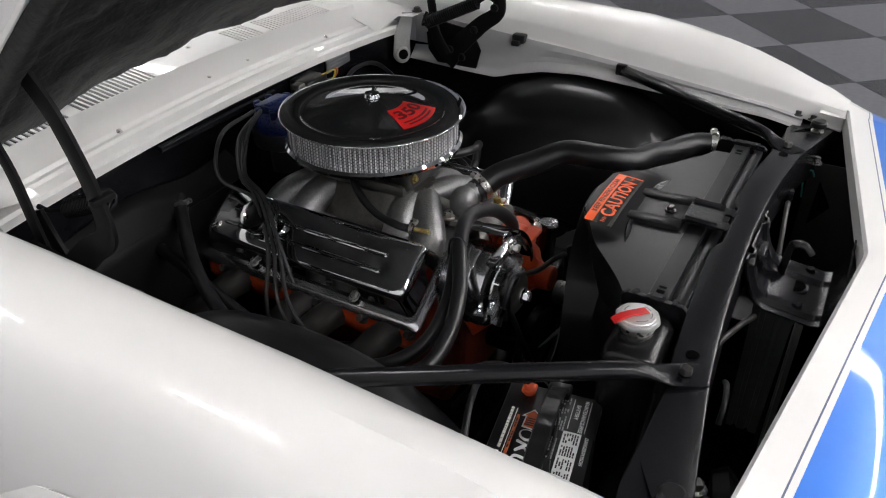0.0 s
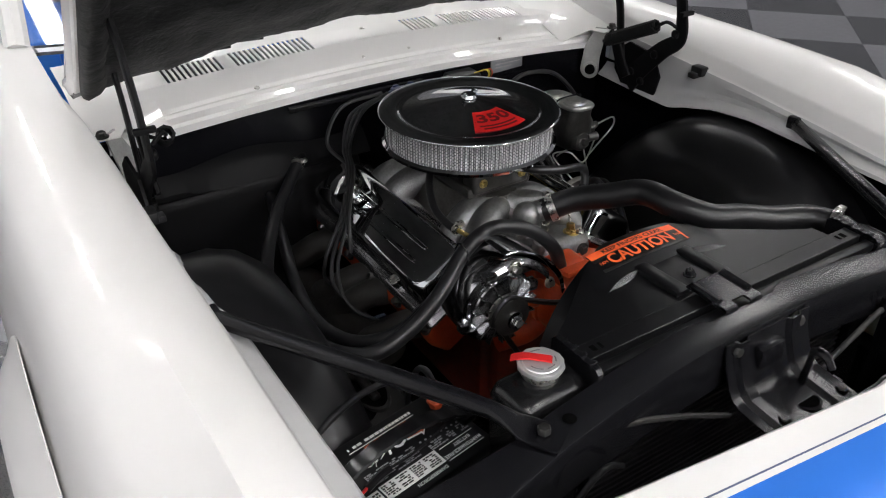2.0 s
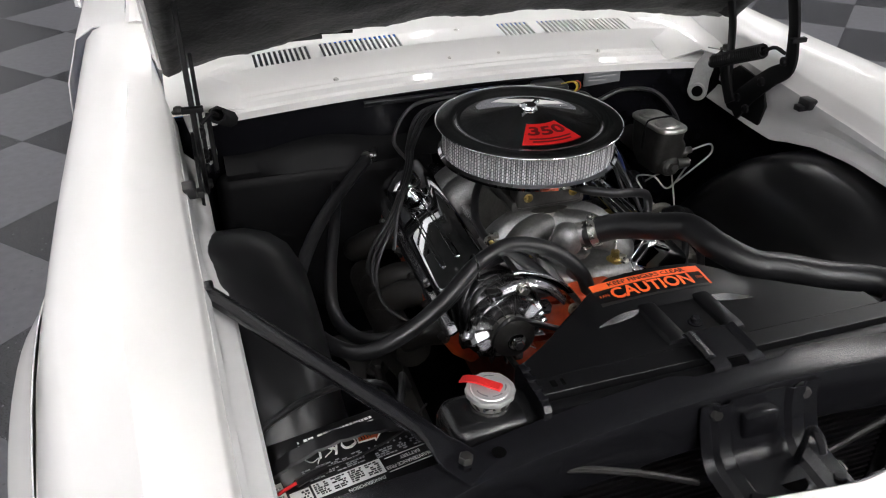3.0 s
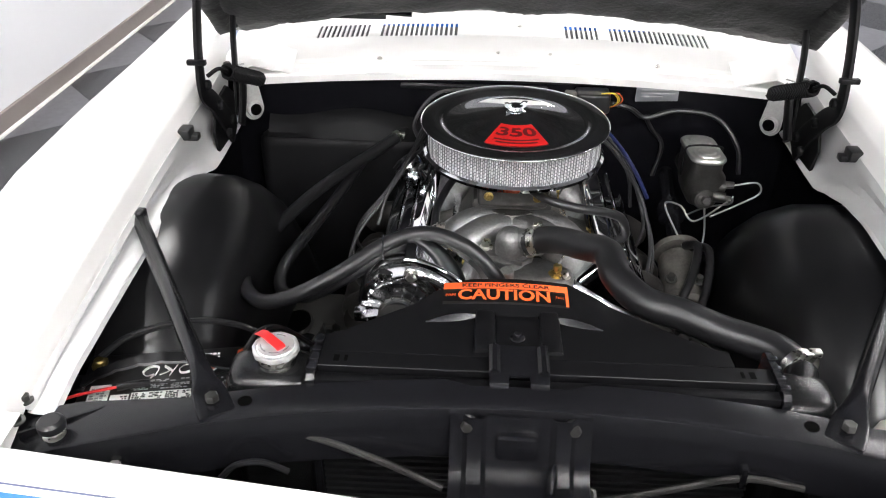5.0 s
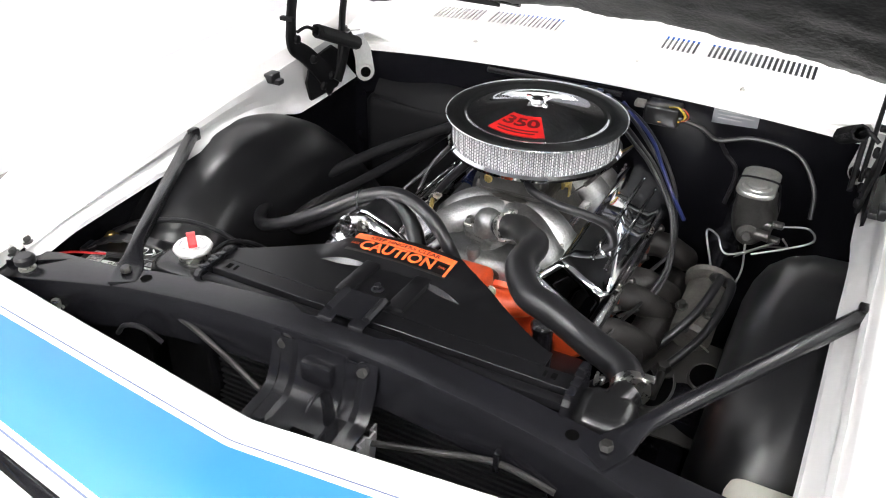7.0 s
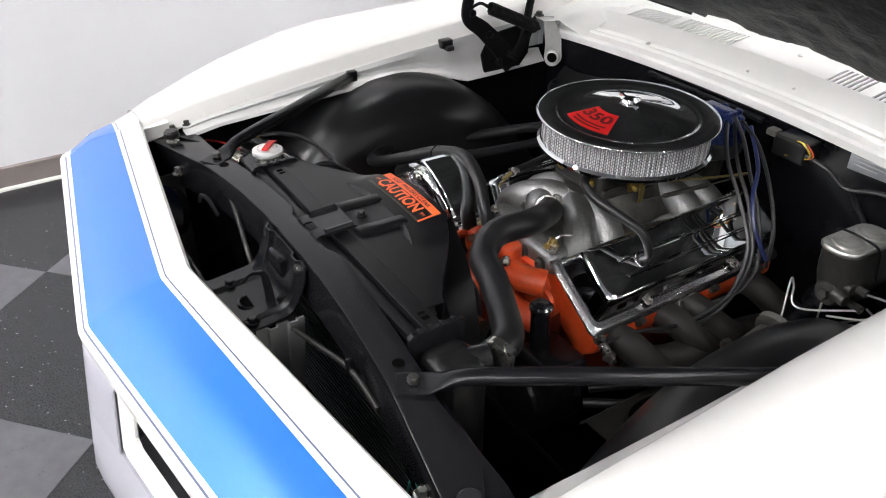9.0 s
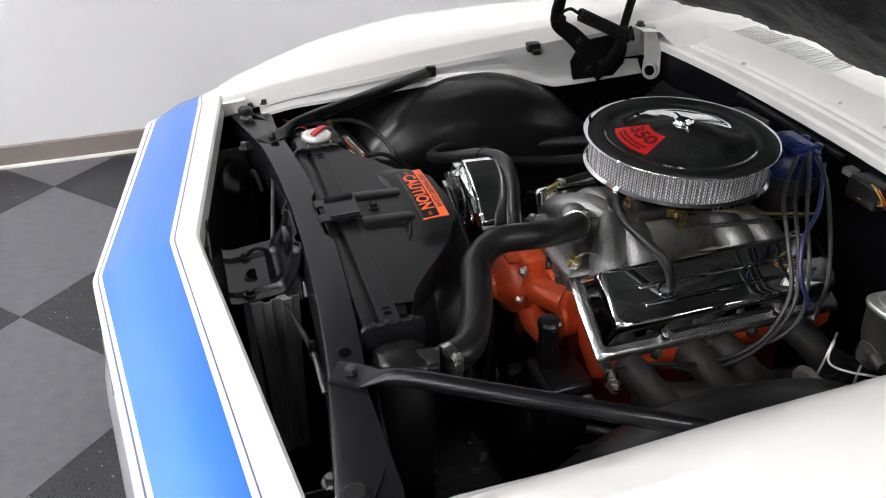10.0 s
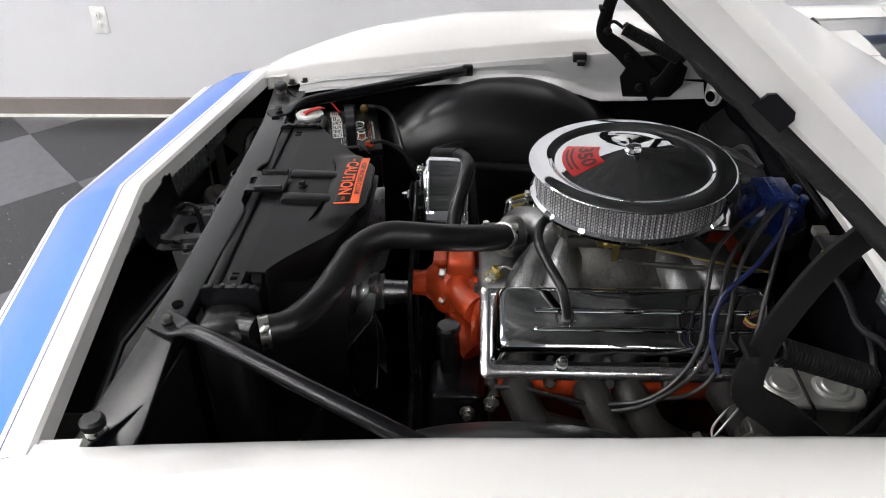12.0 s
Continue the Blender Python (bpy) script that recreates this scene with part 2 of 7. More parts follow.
def tube(bm, pts, r, seg=12, res=8, flat=1.0, ribs=0.0):
    path = smooth_path(pts, res)
    n = len(path)
    up = None
    rings = []
    for i, p in enumerate(path):
        d = (path[min(i + 1, n - 1)] - path[max(i - 1, 0)]).normalized()
        if up is None:
            up = d.orthogonal().normalized()
        up = (up - d * up.dot(d)).normalized()
        side = d.cross(up)
        rad = r if not callable(r) else r(i / (n - 1))
        if ribs and i % 2:
            rad += ribs
        rings.append([bm.verts.new(p + up * rad * math.cos(2 * math.pi * k / seg) + side * rad * flat * math.sin(2 * math.pi * k / seg)) for k in range(seg)])
    for a, b in zip(rings, rings[1:]):
        for k in range(seg):
            bm.faces.new((a[k], a[(k + 1) % seg], b[(k + 1) % seg], b[k]))
    bm.faces.new(rings[0][::-1])
    bm.faces.new(rings[-1])
    return bm


def loft(bm, rows, closed=False):
    """Skin rows of points of equal length."""
    vs = [[bm.verts.new(p) for p in row] for row in rows]
    for a, b in zip(vs, vs[1:]):
        n = len(a)
        for k in range(n if closed else n - 1):
            bm.faces.new((a[k], a[(k + 1) % n], b[(k + 1) % n], b[k]))
    return bm


def thick(bm, t):
    """Give an open skin a thickness."""
    bmesh.ops.recalc_face_normals(bm, faces=bm.faces)
    bmesh.ops.solidify(bm, geom=list(bm.faces), thickness=t)
    return bm


def plate(bm, outline, origin, ax, ay, depth, bevel=0.0):
    """A flat plate: an outline in the plane of ax and ay, with depth along their normal."""
    ax, ay = vec(ax).normalized(), vec(ay).normalized()
    nz = ax.cross(ay)
    lo = [bm.verts.new(vec(origin) + ax * u + ay * v) for u, v in outline]
    hi = [bm.verts.new(v.co + nz * depth) for v in lo]
    n = len(lo)
    bm.faces.new(lo[::-1])
    top = bm.faces.new(hi)
    for k in range(n):
        bm.faces.new((lo[k], lo[(k + 1) % n], hi[(k + 1) % n], hi[k]))
    if bevel:
        bmesh.ops.bevel(bm, geom=list(top.edges), offset=bevel, segments=2, affect="EDGES")
    return bm


def bolt(bm, p, n=(0, 0, 1), r=0.008, h=0.006, washer=True):
    n = vec(n).normalized()
    if washer:
        lathe(bm, [(r * 1.5, 0), (r * 1.5, h * 0.25), (r * 1.35, h * 0.35)], p, n, 18)
    lathe(bm, [(r, 0), (r, h * 0.85), (r * 0.82, h * 1.1)], vec(p) + n * h * 0.3, n, 6)
    return bm


def lerp(tab, y):
    """Piecewise-linear table of (key, value)."""
    if y <= tab[0][0]:
        return tab[0][1]
    for (a, va), (b, vb) in zip(tab, tab[1:]):
        if y <= b:
            t = (y - a) / (b - a)
            t = t * t * (3 - 2 * t) * 0.3 + t * 0.7
            return va + (vb - va) * t
    return tab[-1][1]


def B():
    return bmesh.new()


def span(a, b, n):
    return [a + (b - a) * k / (n - 1) for k in range(n)]


def ribbon(bm, pts, w, x, t):
    """A flat strap in the side plane, along pts of (y, z), w wide (a number or a function) and t thick about x."""
    path = smooth_path([(0, y, z) for y, z in pts], 6)
    n = len(path)
    rows = []
    for i, p in enumerate(path):
        d = (path[min(i + 1, n - 1)] - path[max(i - 1, 0)]).normalized()
        o = Vector((0, -d.z, d.y)) * (w(i / (n - 1)) if callable(w) else w) / 2
        e = Vector((t / 2, 0, 0))
        c = Vector((x, 0, 0)) + p
        rows.append([c - o - e, c - o * 0.8 - e * 1.6, c + o * 0.8 - e * 1.6, c + o - e, c + o + e, c + o * 0.8 + e * 1.6, c - o * 0.8 + e * 1.6, c - o + e])
    loft(bm, rows, True)
    bm.faces.ensure_lookup_table()
    bm.verts.ensure_lookup_table()
    bm.faces.new(bm.verts[:8])
    bm.faces.new(bm.verts[-8:])
    return bm


def rrect(a0, a1, y0, y1, r, seg=4):
    out = []
    for cx, cy, st in ((a1 - r, y1 - r, 0), (a0 + r, y1 - r, 90), (a0 + r, y0 + r, 180), (a1 - r, y0 + r, 270)):
        for k in range(seg + 1):
            t = radians(st + 90 * k / seg)
            out.append((cx + r * math.cos(t), cy + r * math.sin(t)))
    return out


# ---- the room ----
bm = B()
box(bm, (-2.6, -9.2, -0.12), (7.2, 9.2, -0.004))
part("floor_base", bm, DARK_T)
floor = thing("floor", (0, 0, 0), "grey and black checkered vinyl tile floor with pale flecks", "floor", kind="structure")
bpy.data.objects["floor_base"].name = "subfloor"
sub = bpy.data.objects["subfloor"]
sub.parent = floor
LA, PU, PV, TILE = 0.7509, -0.0906, 0.3643, 0.61
bm = B()
box(bm, (-TILE / 2 + 0.0008, -TILE / 2 + 0.0008, -0.004), (TILE / 2 - 0.0008, TILE / 2 - 0.0008, 0.0))
me_l = bpy.data.meshes.new("tile")
bm.to_mesh(me_l)
bm.free()
me_d = me_l.copy()
me_l.materials.append(LITE_T)
me_d.materials.append(DARK_T)
rest_l, rest_d = B(), B()
for u in range(-18, 22):
    for w in range(-20, 18):
        a, b = (u + 0.5 + PU) * TILE, (w + 0.5 + PV) * TILE
        x, y = math.cos(LA) * a - math.sin(LA) * b, math.sin(LA) * a + math.cos(LA) * b - 0.058
        if not (-2.6 < x < 7.2 and -8.7 < y < 8.7):
            continue
        light = (u + w) % 2 == 1
        if -2.4 < x < 5.2 and -2.2 < y < 5.2 and not (-0.7 < x < 0.7 and 0.3 < y < 4.0):
            ob = new("tile", me_l if light else me_d)
            ob.parent = floor
            ob.location, ob.rotation_euler = (x, y, 0), (0, 0, LA)
        else:
            m = Matrix.Translation((x, y, 0)) @ Matrix.Rotation(LA, 4, "Z")
            t = rest_l if light else rest_d
            vs = [t.verts.new(m @ Vector((i * (TILE / 2 - 0.0008), j * (TILE / 2 - 0.0008), 0))) for i, j in ((-1, -1), (1, -1), (1, 1), (-1, 1))]
            t.faces.new(vs)
tagged(part("far_tiles", rest_l, LITE_T, floor), kind="stuff")
tagged(part("far_dark_tiles", rest_d, DARK_T, floor), kind="stuff")



def slab(name, lo, hi, m, label):
    bm = B()
    box(bm, lo, hi)
    return tagged(part(name, bm, m), label, "wall", kind="structure")


slab("wall_west", (-2.34, -9.2, 0), (-2.19, 9.2, 3.5), WALLP, "plain white painted wall beside the car")
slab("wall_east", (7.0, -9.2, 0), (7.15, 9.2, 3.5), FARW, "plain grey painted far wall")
slab("wall_south", (-2.19, -9.15, 0), (7.0, -9.0, 3.5), WALLP, "plain white painted end wall")
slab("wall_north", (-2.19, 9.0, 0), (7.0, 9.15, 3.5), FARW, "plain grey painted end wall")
bm = B()
box(bm, (-2.34, -9.2, 3.5), (7.15, 9.2, 3.6))
tagged(part("ceiling", bm, CEIL), "plain dark grey ceiling with fluorescent strips", "ceiling", kind="structure")
bm = B()
plate(bm, [(0, 0), (0.009, 0), (0.009, 0.088), (0.004, 0.094), (0, 0.094)], (-2.188, 9.0, 0), (1, 0, 0), (0, 0, 1), 18.0)
tagged(part("baseboard", bm, BASEB), "taupe vinyl baseboard along the white wall", "baseboard", kind="structure")
bm = B()
plate(bm, [(0, 0), (0.014, 0), (0.012, 0.008), (0.004, 0.011), (0, 0.011)], (-2.179, 9.0, 0), (1, 0, 0), (0, 0, 1), 18.0)
tagged(part("trim", bm, LIPW), "pale caulk line at the foot of the baseboard", "trim", kind="structure")

# wall socket
out = thing("wall_socket", (-2.19, -1.24, 0.46), "white double wall socket on the white wall", "socket")
bm = B()
box(bm, (-2.19, -1.277, 0.399), (-2.184, -1.205, 0.518), 0.002)
part("cover_plate", bm, LWHT, out)
for dz in (-0.02, 0.02):
    bm = B()
    lathe(bm, [(0.017, 0), (0.017, 0.002), (0.015, 0.003)], (-2.1842, -1.241, 0.4585 + dz), (1, 0, 0), 20)
    so = part("socket_face", bm, LWHT, out)
    for dy in (-0.006, 0.006):
        bm = B()
        box(bm, (-2.1813, -1.241 + dy - 0.001, 0.4585 + dz - 0.004), (-2.1805, -1.241 + dy + 0.001, 0.4585 + dz + 0.005))
        part("slot", bm, HOLE, so)

# ceiling lamps
def strip_lamp(x, y, along_y=True, L=1.2):
    t = thing("ceiling_lamp", (x, y, 3.42), "white fluorescent strip lamp on the ceiling", "lamp", "ceiling lamps")
    hx, hy = (0.075, L / 2) if along_y else (L / 2, 0.075)
    bm = B()
    box(bm, (x - hx - 0.02, y - hy - 0.02, 3.44), (x + hx + 0.02, y + hy + 0.02, 3.5), 0.005)
    part("housing", bm, CEIL, t)
    bm = B()
    box(bm, (x - hx, y - hy, 3.415), (x + hx, y + hy, 3.438), 0.004)
    part("diffuser", bm, LAMP, t, "glowing white diffuser")


for lx in (-1.1, 0.9, 2.9, 4.9):
    for ly in (-8.0, -6.7, -5.4, -4.1, -3.0, -1.9, 1.4, 4.0, 6.6):
        if ly == 1.4 and lx == 0.9:
            continue
        strip_lamp(lx, ly)

# ---- car body: header panel, fenders, cowl, hood ----
def hdr(x):
    """Profile of the nose panel at x, from the inner flange over the top to the lip: (y, z)."""
    a = abs(x)
    a2 = math.sqrt(a * a + 0.007 ** 2) - 0.002
    yi, zi = -0.166 + 0.1375 * a2, 0.8365 - 0.033 * a2
    ys, zs = -0.211 + 0.125 * a2, 0.832 - 0.045 * a2
    yo, zo = -0.322 + 0.148 * a2, 0.789 - 0.022 * a2
    yn, zn = -0.338 + 0.140 * a2, 0.780 - 0.016 * a2
    ym, zm = (ys + yo) / 2 - 0.004, (zs + zo) / 2 + 0.007
    return dict(fl=(yi + 0.004, zi - 0.032), fe=(yi + 0.001, zi - 0.005), i=(yi - 0.004, zi), s=(ys, zs), m=(ym, zm), o=(yo, zo), n=(yn, zn), nb=(yn + 0.002, zn - 0.022), nr=(yn + 0.035, zn - 0.03))


def hdr_strip(xs, f):
    bm = B()
    return loft(bm, [[(x, y, z) for y, z in f(hdr(x))] for x in xs])


XS = sorted(set([round(v, 4) for v in span(-0.625, 0.625, 41)] + [-0.015, -0.006, 0.006, 0.015]))
nose = thing("header_panel", (0, -0.2, 0.70), "white nose panel with a wide blue band and fine blue pinstripes", "car panel")


def mixp(a, b, t):
    return (a[0] + (b[0] - a[0]) * t, a[1] + (b[1] - a[1]) * t)


part("rear_band", hdr_strip(XS, lambda h: [h["fl"], h["fe"], h["i"], mixp(h["i"], h["s"], 0.5), mixp(h["i"], h["s"], 0.78)]), WHITE, nose)
part("pinstripe", hdr_strip(XS, lambda h: [mixp(h["i"], h["s"], 0.78), mixp(h["i"], h["s"], 0.83)]), PIN, nose, "thin dark blue pinstripe")
part("gap_band", hdr_strip(XS, lambda h: [mixp(h["i"], h["s"], 0.83), h["s"]]), WHITE, nose)
part("stripe", hdr_strip(XS, lambda h: [h["s"], mixp(h["s"], h["m"], 0.5), h["m"], mixp(h["m"], h["o"], 0.5), h["o"]]), BLUE, nose, "wide bright blue band")
part("front_band", hdr_strip(XS, lambda h: [h["o"], mixp(h["o"], h["n"], 0.35)]), WHITE, nose)
part("pinstripe", hdr_strip(XS, lambda h: [mixp(h["o"], h["n"], 0.35), mixp(h["o"], h["n"], 0.5)]), PIN, nose, "thin dark blue pinstripe")
part("front_lip", hdr_strip(XS, lambda h: [mixp(h["o"], h["n"], 0.5), h["n"], h["nb"], h["nr"]]), WHITE, nose)

# fender: inner edge and outer section along the car
XI = [(-0.08, 0.604), (0.0, 0.616), (0.1, 0.6205), (0.2, 0.624), (0.3, 0.627), (0.4, 0.630), (0.6, 0.638), (0.8, 0.642), (1.0, 0.65), (1.5, 0.70)]
ZI = [(-0.08, 0.8175), (0.1, 0.842), (0.2, 0.852), (0.4, 0.871), (0.6, 0.885), (0.8, 0.898), (1.0, 0.908), (1.5, 0.93)]
FY = [-0.08, -0.04, 0.0, 0.06, 0.13, 0.2, 0.3, 0.4, 0.5, 0.6, 0.7, 0.8, 0.9, 1.0, 1.1, 1.2, 1.3, 1.45]


def fender_section(y):
    xi, zi = lerp(XI, y), lerp(ZI, y)
    k = min(1, max(0, (y + 0.08) / 0.42))
    k = k * k * (3 - 2 * k)
    wide = lerp([(-0.08, 0), (0.3, 0.6), (0.7, 1.0), (1.45, 1.0)], y)
    cr = lerp([(-0.08, 0.812), (-0.04, 0.831), (0.02, 0.850), (0.10, 0.881), (0.2, 0.902), (0.4, 0.922), (0.65, 0.928), (0.9, 0.929), (1.45, 0.940)], y)
    cr = max(cr, zi - 0.012)
    f = lambda a, b: a + (b - a) * k
    d = lambda a, b: a + (b - a) * wide
    return [(xi + 0.03, zi - 0.045), (xi - 0.003, zi - 0.043), (xi - 0.005, zi - 0.040), (xi, zi - 0.034), (xi + 0.002, zi - 0.006), (xi + 0.007, zi),
            (f(0.66, 0.672), zi + (cr - zi) * 0.62 if cr > zi else f(0.82, cr)), (f(0.70, 0.72), cr), (f(0.745, d(0.765, 0.772)), f(0.797, cr - 0.006)),
            (f(0.775, d(0.790, 0.802)), f(0.774, cr - 0.018)), (f(0.80, d(0.808, 0.822)), f(0.744, cr - 0.040)),
            (f(0.835, d(0.832, 0.845)), f(0.69, cr - 0.10)), (f(0.862, d(0.852, 0.866)), f(0.62, cr - 0.18)),
            (f(0.872, d(0.864, 0.880)), f(0.55, cr - 0.27)), (f(0.87, d(0.866, 0.882)), f(0.48, 0.52))]


def fender(s):
    side = "passenger" if s < 0 else "driver"
    t = thing("fender", (s * 0.8, 0.5, 0.5), "white front fender with a blue band round its nose", "car fender", "front fenders")
    bm = B()
    rows = [[(s * x, y, z) for x, z in fender_section(y)] for y in FY]
    loft(bm, rows)
    thick(bm, 0.002)
    part("skin", bm, WHITE, t, angle=40)
    # nose of the fender that carries on the panel's band
    cx = [0.6255, 0.66, 0.70, 0.745, 0.775, 0.80, 0.835, 0.862, 0.872, 0.87]
    cz = [0.8160, 0.8168, 0.810, 0.790, 0.768, 0.742, 0.69, 0.62, 0.55, 0.48]

    def cap(keys):
        bm = B()
        rows = []
        for x, z in zip(cx, cz):
            h = hdr(0.625)
            dz = z - h["i"][1]
            run = {"a": (-0.08, z), "s": (h["s"][0], h["s"][1] + dz), "m": (h["m"][0], h["m"][1] + dz), "o": (h["o"][0], h["o"][1] + dz),
                   "n": (h["n"][0], h["n"][1] + dz), "nb": (h["nb"][0], h["nb"][1] + dz), "nr": (h["nr"][0] + 0.01, h["nr"][1] + dz)}
            pts = []
            for a, b, k in keys:
                pts.append(mixp(run[a], run[b], k))
            tuck = max(0, (x - 0.6255) / 0.245) * 0.065
            rows.append([(s * (x - (0.05 * (-0.08 - y) / 0.18 if x > 0.7 else 0)), y + tuck * (-0.08 - y) / 0.17, zz - 1.3 * max(0, x - 0.6255) * max(0, -0.08 - y)) for y, zz in pts])
        return loft(bm, rows)

    part("nose_top", cap([("a", "s", 0), ("a", "s", 0.5), ("a", "s", 0.85)]), WHITE, t)
    part("pinstripe", cap([("a", "s", 0.85), ("a", "s", 0.89)]), PIN, t, "thin dark blue pinstripe")
    part("nose_gap", cap([("a", "s", 0.89), ("a", "s", 1)]), WHITE, t)
    part("stripe", cap([("s", "m", 0), ("s", "m", 1), ("m", "o", 0.5), ("o", "n", 0)]), BLUE, t, "wide bright blue band")
    part("nose_edge", cap([("o", "n", 0), ("o", "n", 1), ("nb", "nr", 0), ("nb", "nr", 1)]), WHITE, t)
    # plate that closes the joint from below
    bm = B()
    loft(bm, [[(s * x, y, z) for y, z in ((-0.110, 0.806), (-0.08, 0.808), (-0.05, 0.810), (-0.03, 0.812))] for x in (0.595, 0.62, 0.640)])
    thick(bm, 0.002)
    part("joint_plate", bm, WHITE, t)
    bm = B()
    plate(bm, [(-0.225, 0.42), (-0.055, 0.42), (-0.055, 0.792), (-0.095, 0.792), (-0.130, 0.775), (-0.225, 0.745)], (s * 0.613 - 0.0015, 0, 0), (0, 1, 0), (0, 0, 1), 0.003)
    part("nose_wall", bm, BLK, t, "black inner wall below the nose")
    # wheel arch flare
    bm = B()
    rows = []
    for k in range(25):
        a = radians(8 + 164 * k / 24)
        cy, cz_, R = 0.47, 0.33, 0.36
        o = [(0.862, R + 0.10), (0.884, R + 0.06), (0.908, R + 0.026), (0.916, R + 0.006), (0.908, R - 0.004), (0.88, R - 0.002)]
        rows.append([(s * x, cy - math.cos(a) * r, cz_ + math.sin(a) * r * 0.98) for x, r in o])
    loft(bm, rows)
    thick(bm, 0.002)
    part("wheel_arch_flare", bm, WHITE, t)
    # inner white skirt with the hinge mount
    bm = B()
    rows = []
    for y in span(0.00, 1.0, 40):
        xi, zi = lerp(XI, y), lerp(ZI, y)
        low = lerp([(0.0, 0.786), (0.1, 0.790), (0.2, 0.793), (0.3, 0.796), (0.4, 0.800), (0.5, 0.802), (0.6, 0.792), (0.68, 0.772), (0.74, 0.752), (0.82, 0.752), (0.9, 0.754), (1.0, 0.756)], y)
        top = zi - 0.040
        H = max(0.010, top - low)
        rows.append([(s * (xi - 0.004), y, top), (s * (xi - 0.010), y, top - 0.25 * H), (s * (xi - 0.006), y, top - 0.58 * H), (s * (xi - 0.012), y, top - 0.80 * H), (s * (xi - 0.026), y, top - 0.93 * H), (s * (xi - 0.036), y, top - H), (s * (xi - 0.040), y, top - H - 0.005)])
    loft(bm, rows)
    thick(bm, 0.0015)
    part("inner_skirt", bm, SKIRT, t, "silver-grey painted inner skirt with a rolled lower edge")
    # turned-in rear lobe of the skirt with its hole
    bm = B()
    ax, az = Vector((s * 0.78, -0.60, 0.0)).normalized(), Vector((0, 0.12, 1)).normalized()
    lobe = [(0.024 * math.cos(radians(a)), 0.026 * math.sin(radians(a))) for a in range(180, 361, 20)] + [(0.026, 0.03), (0.045, 0.105), (0.016, 0.108), (-0.012, 0.06)]
    plate(bm, lobe, (s * 0.590, 1.014, 0.766), ax, az, 0.004 * -s, 0.0)
    part("hinge_lobe", bm, LOBE, t, "grey mounting lobe with a dark hole")
    bm = B()
    fn = ax.cross(az) * -s
    if fn.y > 0:
        fn = -fn
    lathe(bm, [(0.020, 0), (0.018, 0.006), (0.0145, 0.0075)], vec((s * 0.590, 1.014, 0.766)) + fn * 0.002, fn, 22)
    part("lobe_rim", bm, LOBE, t)
    bm = B()
    lathe(bm, [(0.0135, 0), (0.0135, 0.002)], vec((s * 0.590, 1.014, 0.766)) + fn * 0.0085, fn, 20)
    part("lobe_hole", bm, HOLE, t)
    for p in ((s * 0.617, 0.012, 0.79), (s * 0.612, -0.02, 0.787)):
        bm = B()
        bolt(bm, p, (0, 0, 1), 0.007, 0.007)
        part("corner_bolt", bm, DULL, t)
    bm = B()
    lathe(bm, [(0.005, 0), (0.005, 0.0012)], (s * 0.6335, 0.06, 0.815), (-s, 0, 0.1), 14)
    part("lip_hole", bm, HOLE, t)
    # rubber stop on the lip
    st = thing("rubber_stop", (s * 0.632, 0.69, 0.85), "small black rubber hood stop on the fender lip", "rubber stop", "rubber stops")
    bm = B()
    box(bm, (s * 0.630 - 0.012, 0.672, 0.838), (s * 0.630 + 0.012, 0.706, 0.860), 0.004)
    part("pad", bm, RUBBER, st)
    bm = B()
    box(bm, (s * 0.62 - 0.014, 0.682, 0.834), (s * 0.62 + 0.014, 0.702, 0.846), 0.002)
    part("foot", bm, RUBBER, st)
    return t


for s in (-1, 1):
    fender(s)

# cowl
cowl = thing("cowl_panel", (0, 1.15, 0.86), "white cowl panel with ventilation slots below the windshield", "car panel")
bm = B()
CP = [(1.03, 0.845), (1.026, 0.862), (1.032, 0.868), (1.055, 0.872), (1.060, 0.878), (1.064, 0.872), (1.075, 0.875), (1.080, 0.882), (1.085, 0.876), (1.095, 0.884), (1.13, 0.904), (1.145, 0.911)]
CP2 = [(1.215, 0.919), (1.26, 0.921), (1.34, 0.918)]


def bow(x):
    return -0.03 * (x / 0.62) ** 2


CX = span(-0.62, 0.62, 31)
loft(bm, [[(x, y, z + bow(x)) for y, z in CP] for x in CX])
thick(bm, 0.0015)
part("front_rail", bm, WHITE, cowl)
bm = B()
loft(bm, [[(x, y, z + bow(x)) for y, z in CP2] for x in CX])
thick(bm, 0.0015)
part("rear_rail", bm, WHITE, cowl)
# slats between the slots
slot_x = [s * (0.13 + 0.0117 * k) for s in (-1, 1) for k in range(29) if k not in ((7, 8) if s > 0 else (16, 17))]
edges = [-0.62]
for x in sorted(slot_x):
    edges += [x - 0.0033, x + 0.0033]
edges.append(0.62)
for a, b in zip(edges[::2], edges[1::2]):
    n = 2 if b - a < 0.05 else 8
    xs = span(a, b, n)
    bm = B()
    loft(bm, [[(x, y, z + bow(x)) for y, z in ((1.145, 0.911), (1.18, 0.9155), (1.215, 0.919))] for x in xs])
    thick(bm, 0.004)
    part("slat", bm, WHITE, cowl)
bm = B()
box(bm, (-0.6, 1.14, 0.80), (0.6, 1.335, 0.872))
part("air_box", bm, LBLK, cowl)
for x, y in ((-0.03, 1.10), (0.09, 1.10), (-0.3, 1.065), (0.33, 1.065), (0.02, 1.2)):
    bm = B()
    bolt(bm, (x, y, 0.884 + bow(x) + (0.033 if y > 1.15 else 0)), (0, -0.3, 1), 0.004, 0.003)
    part("screw", bm, STEEL, cowl)
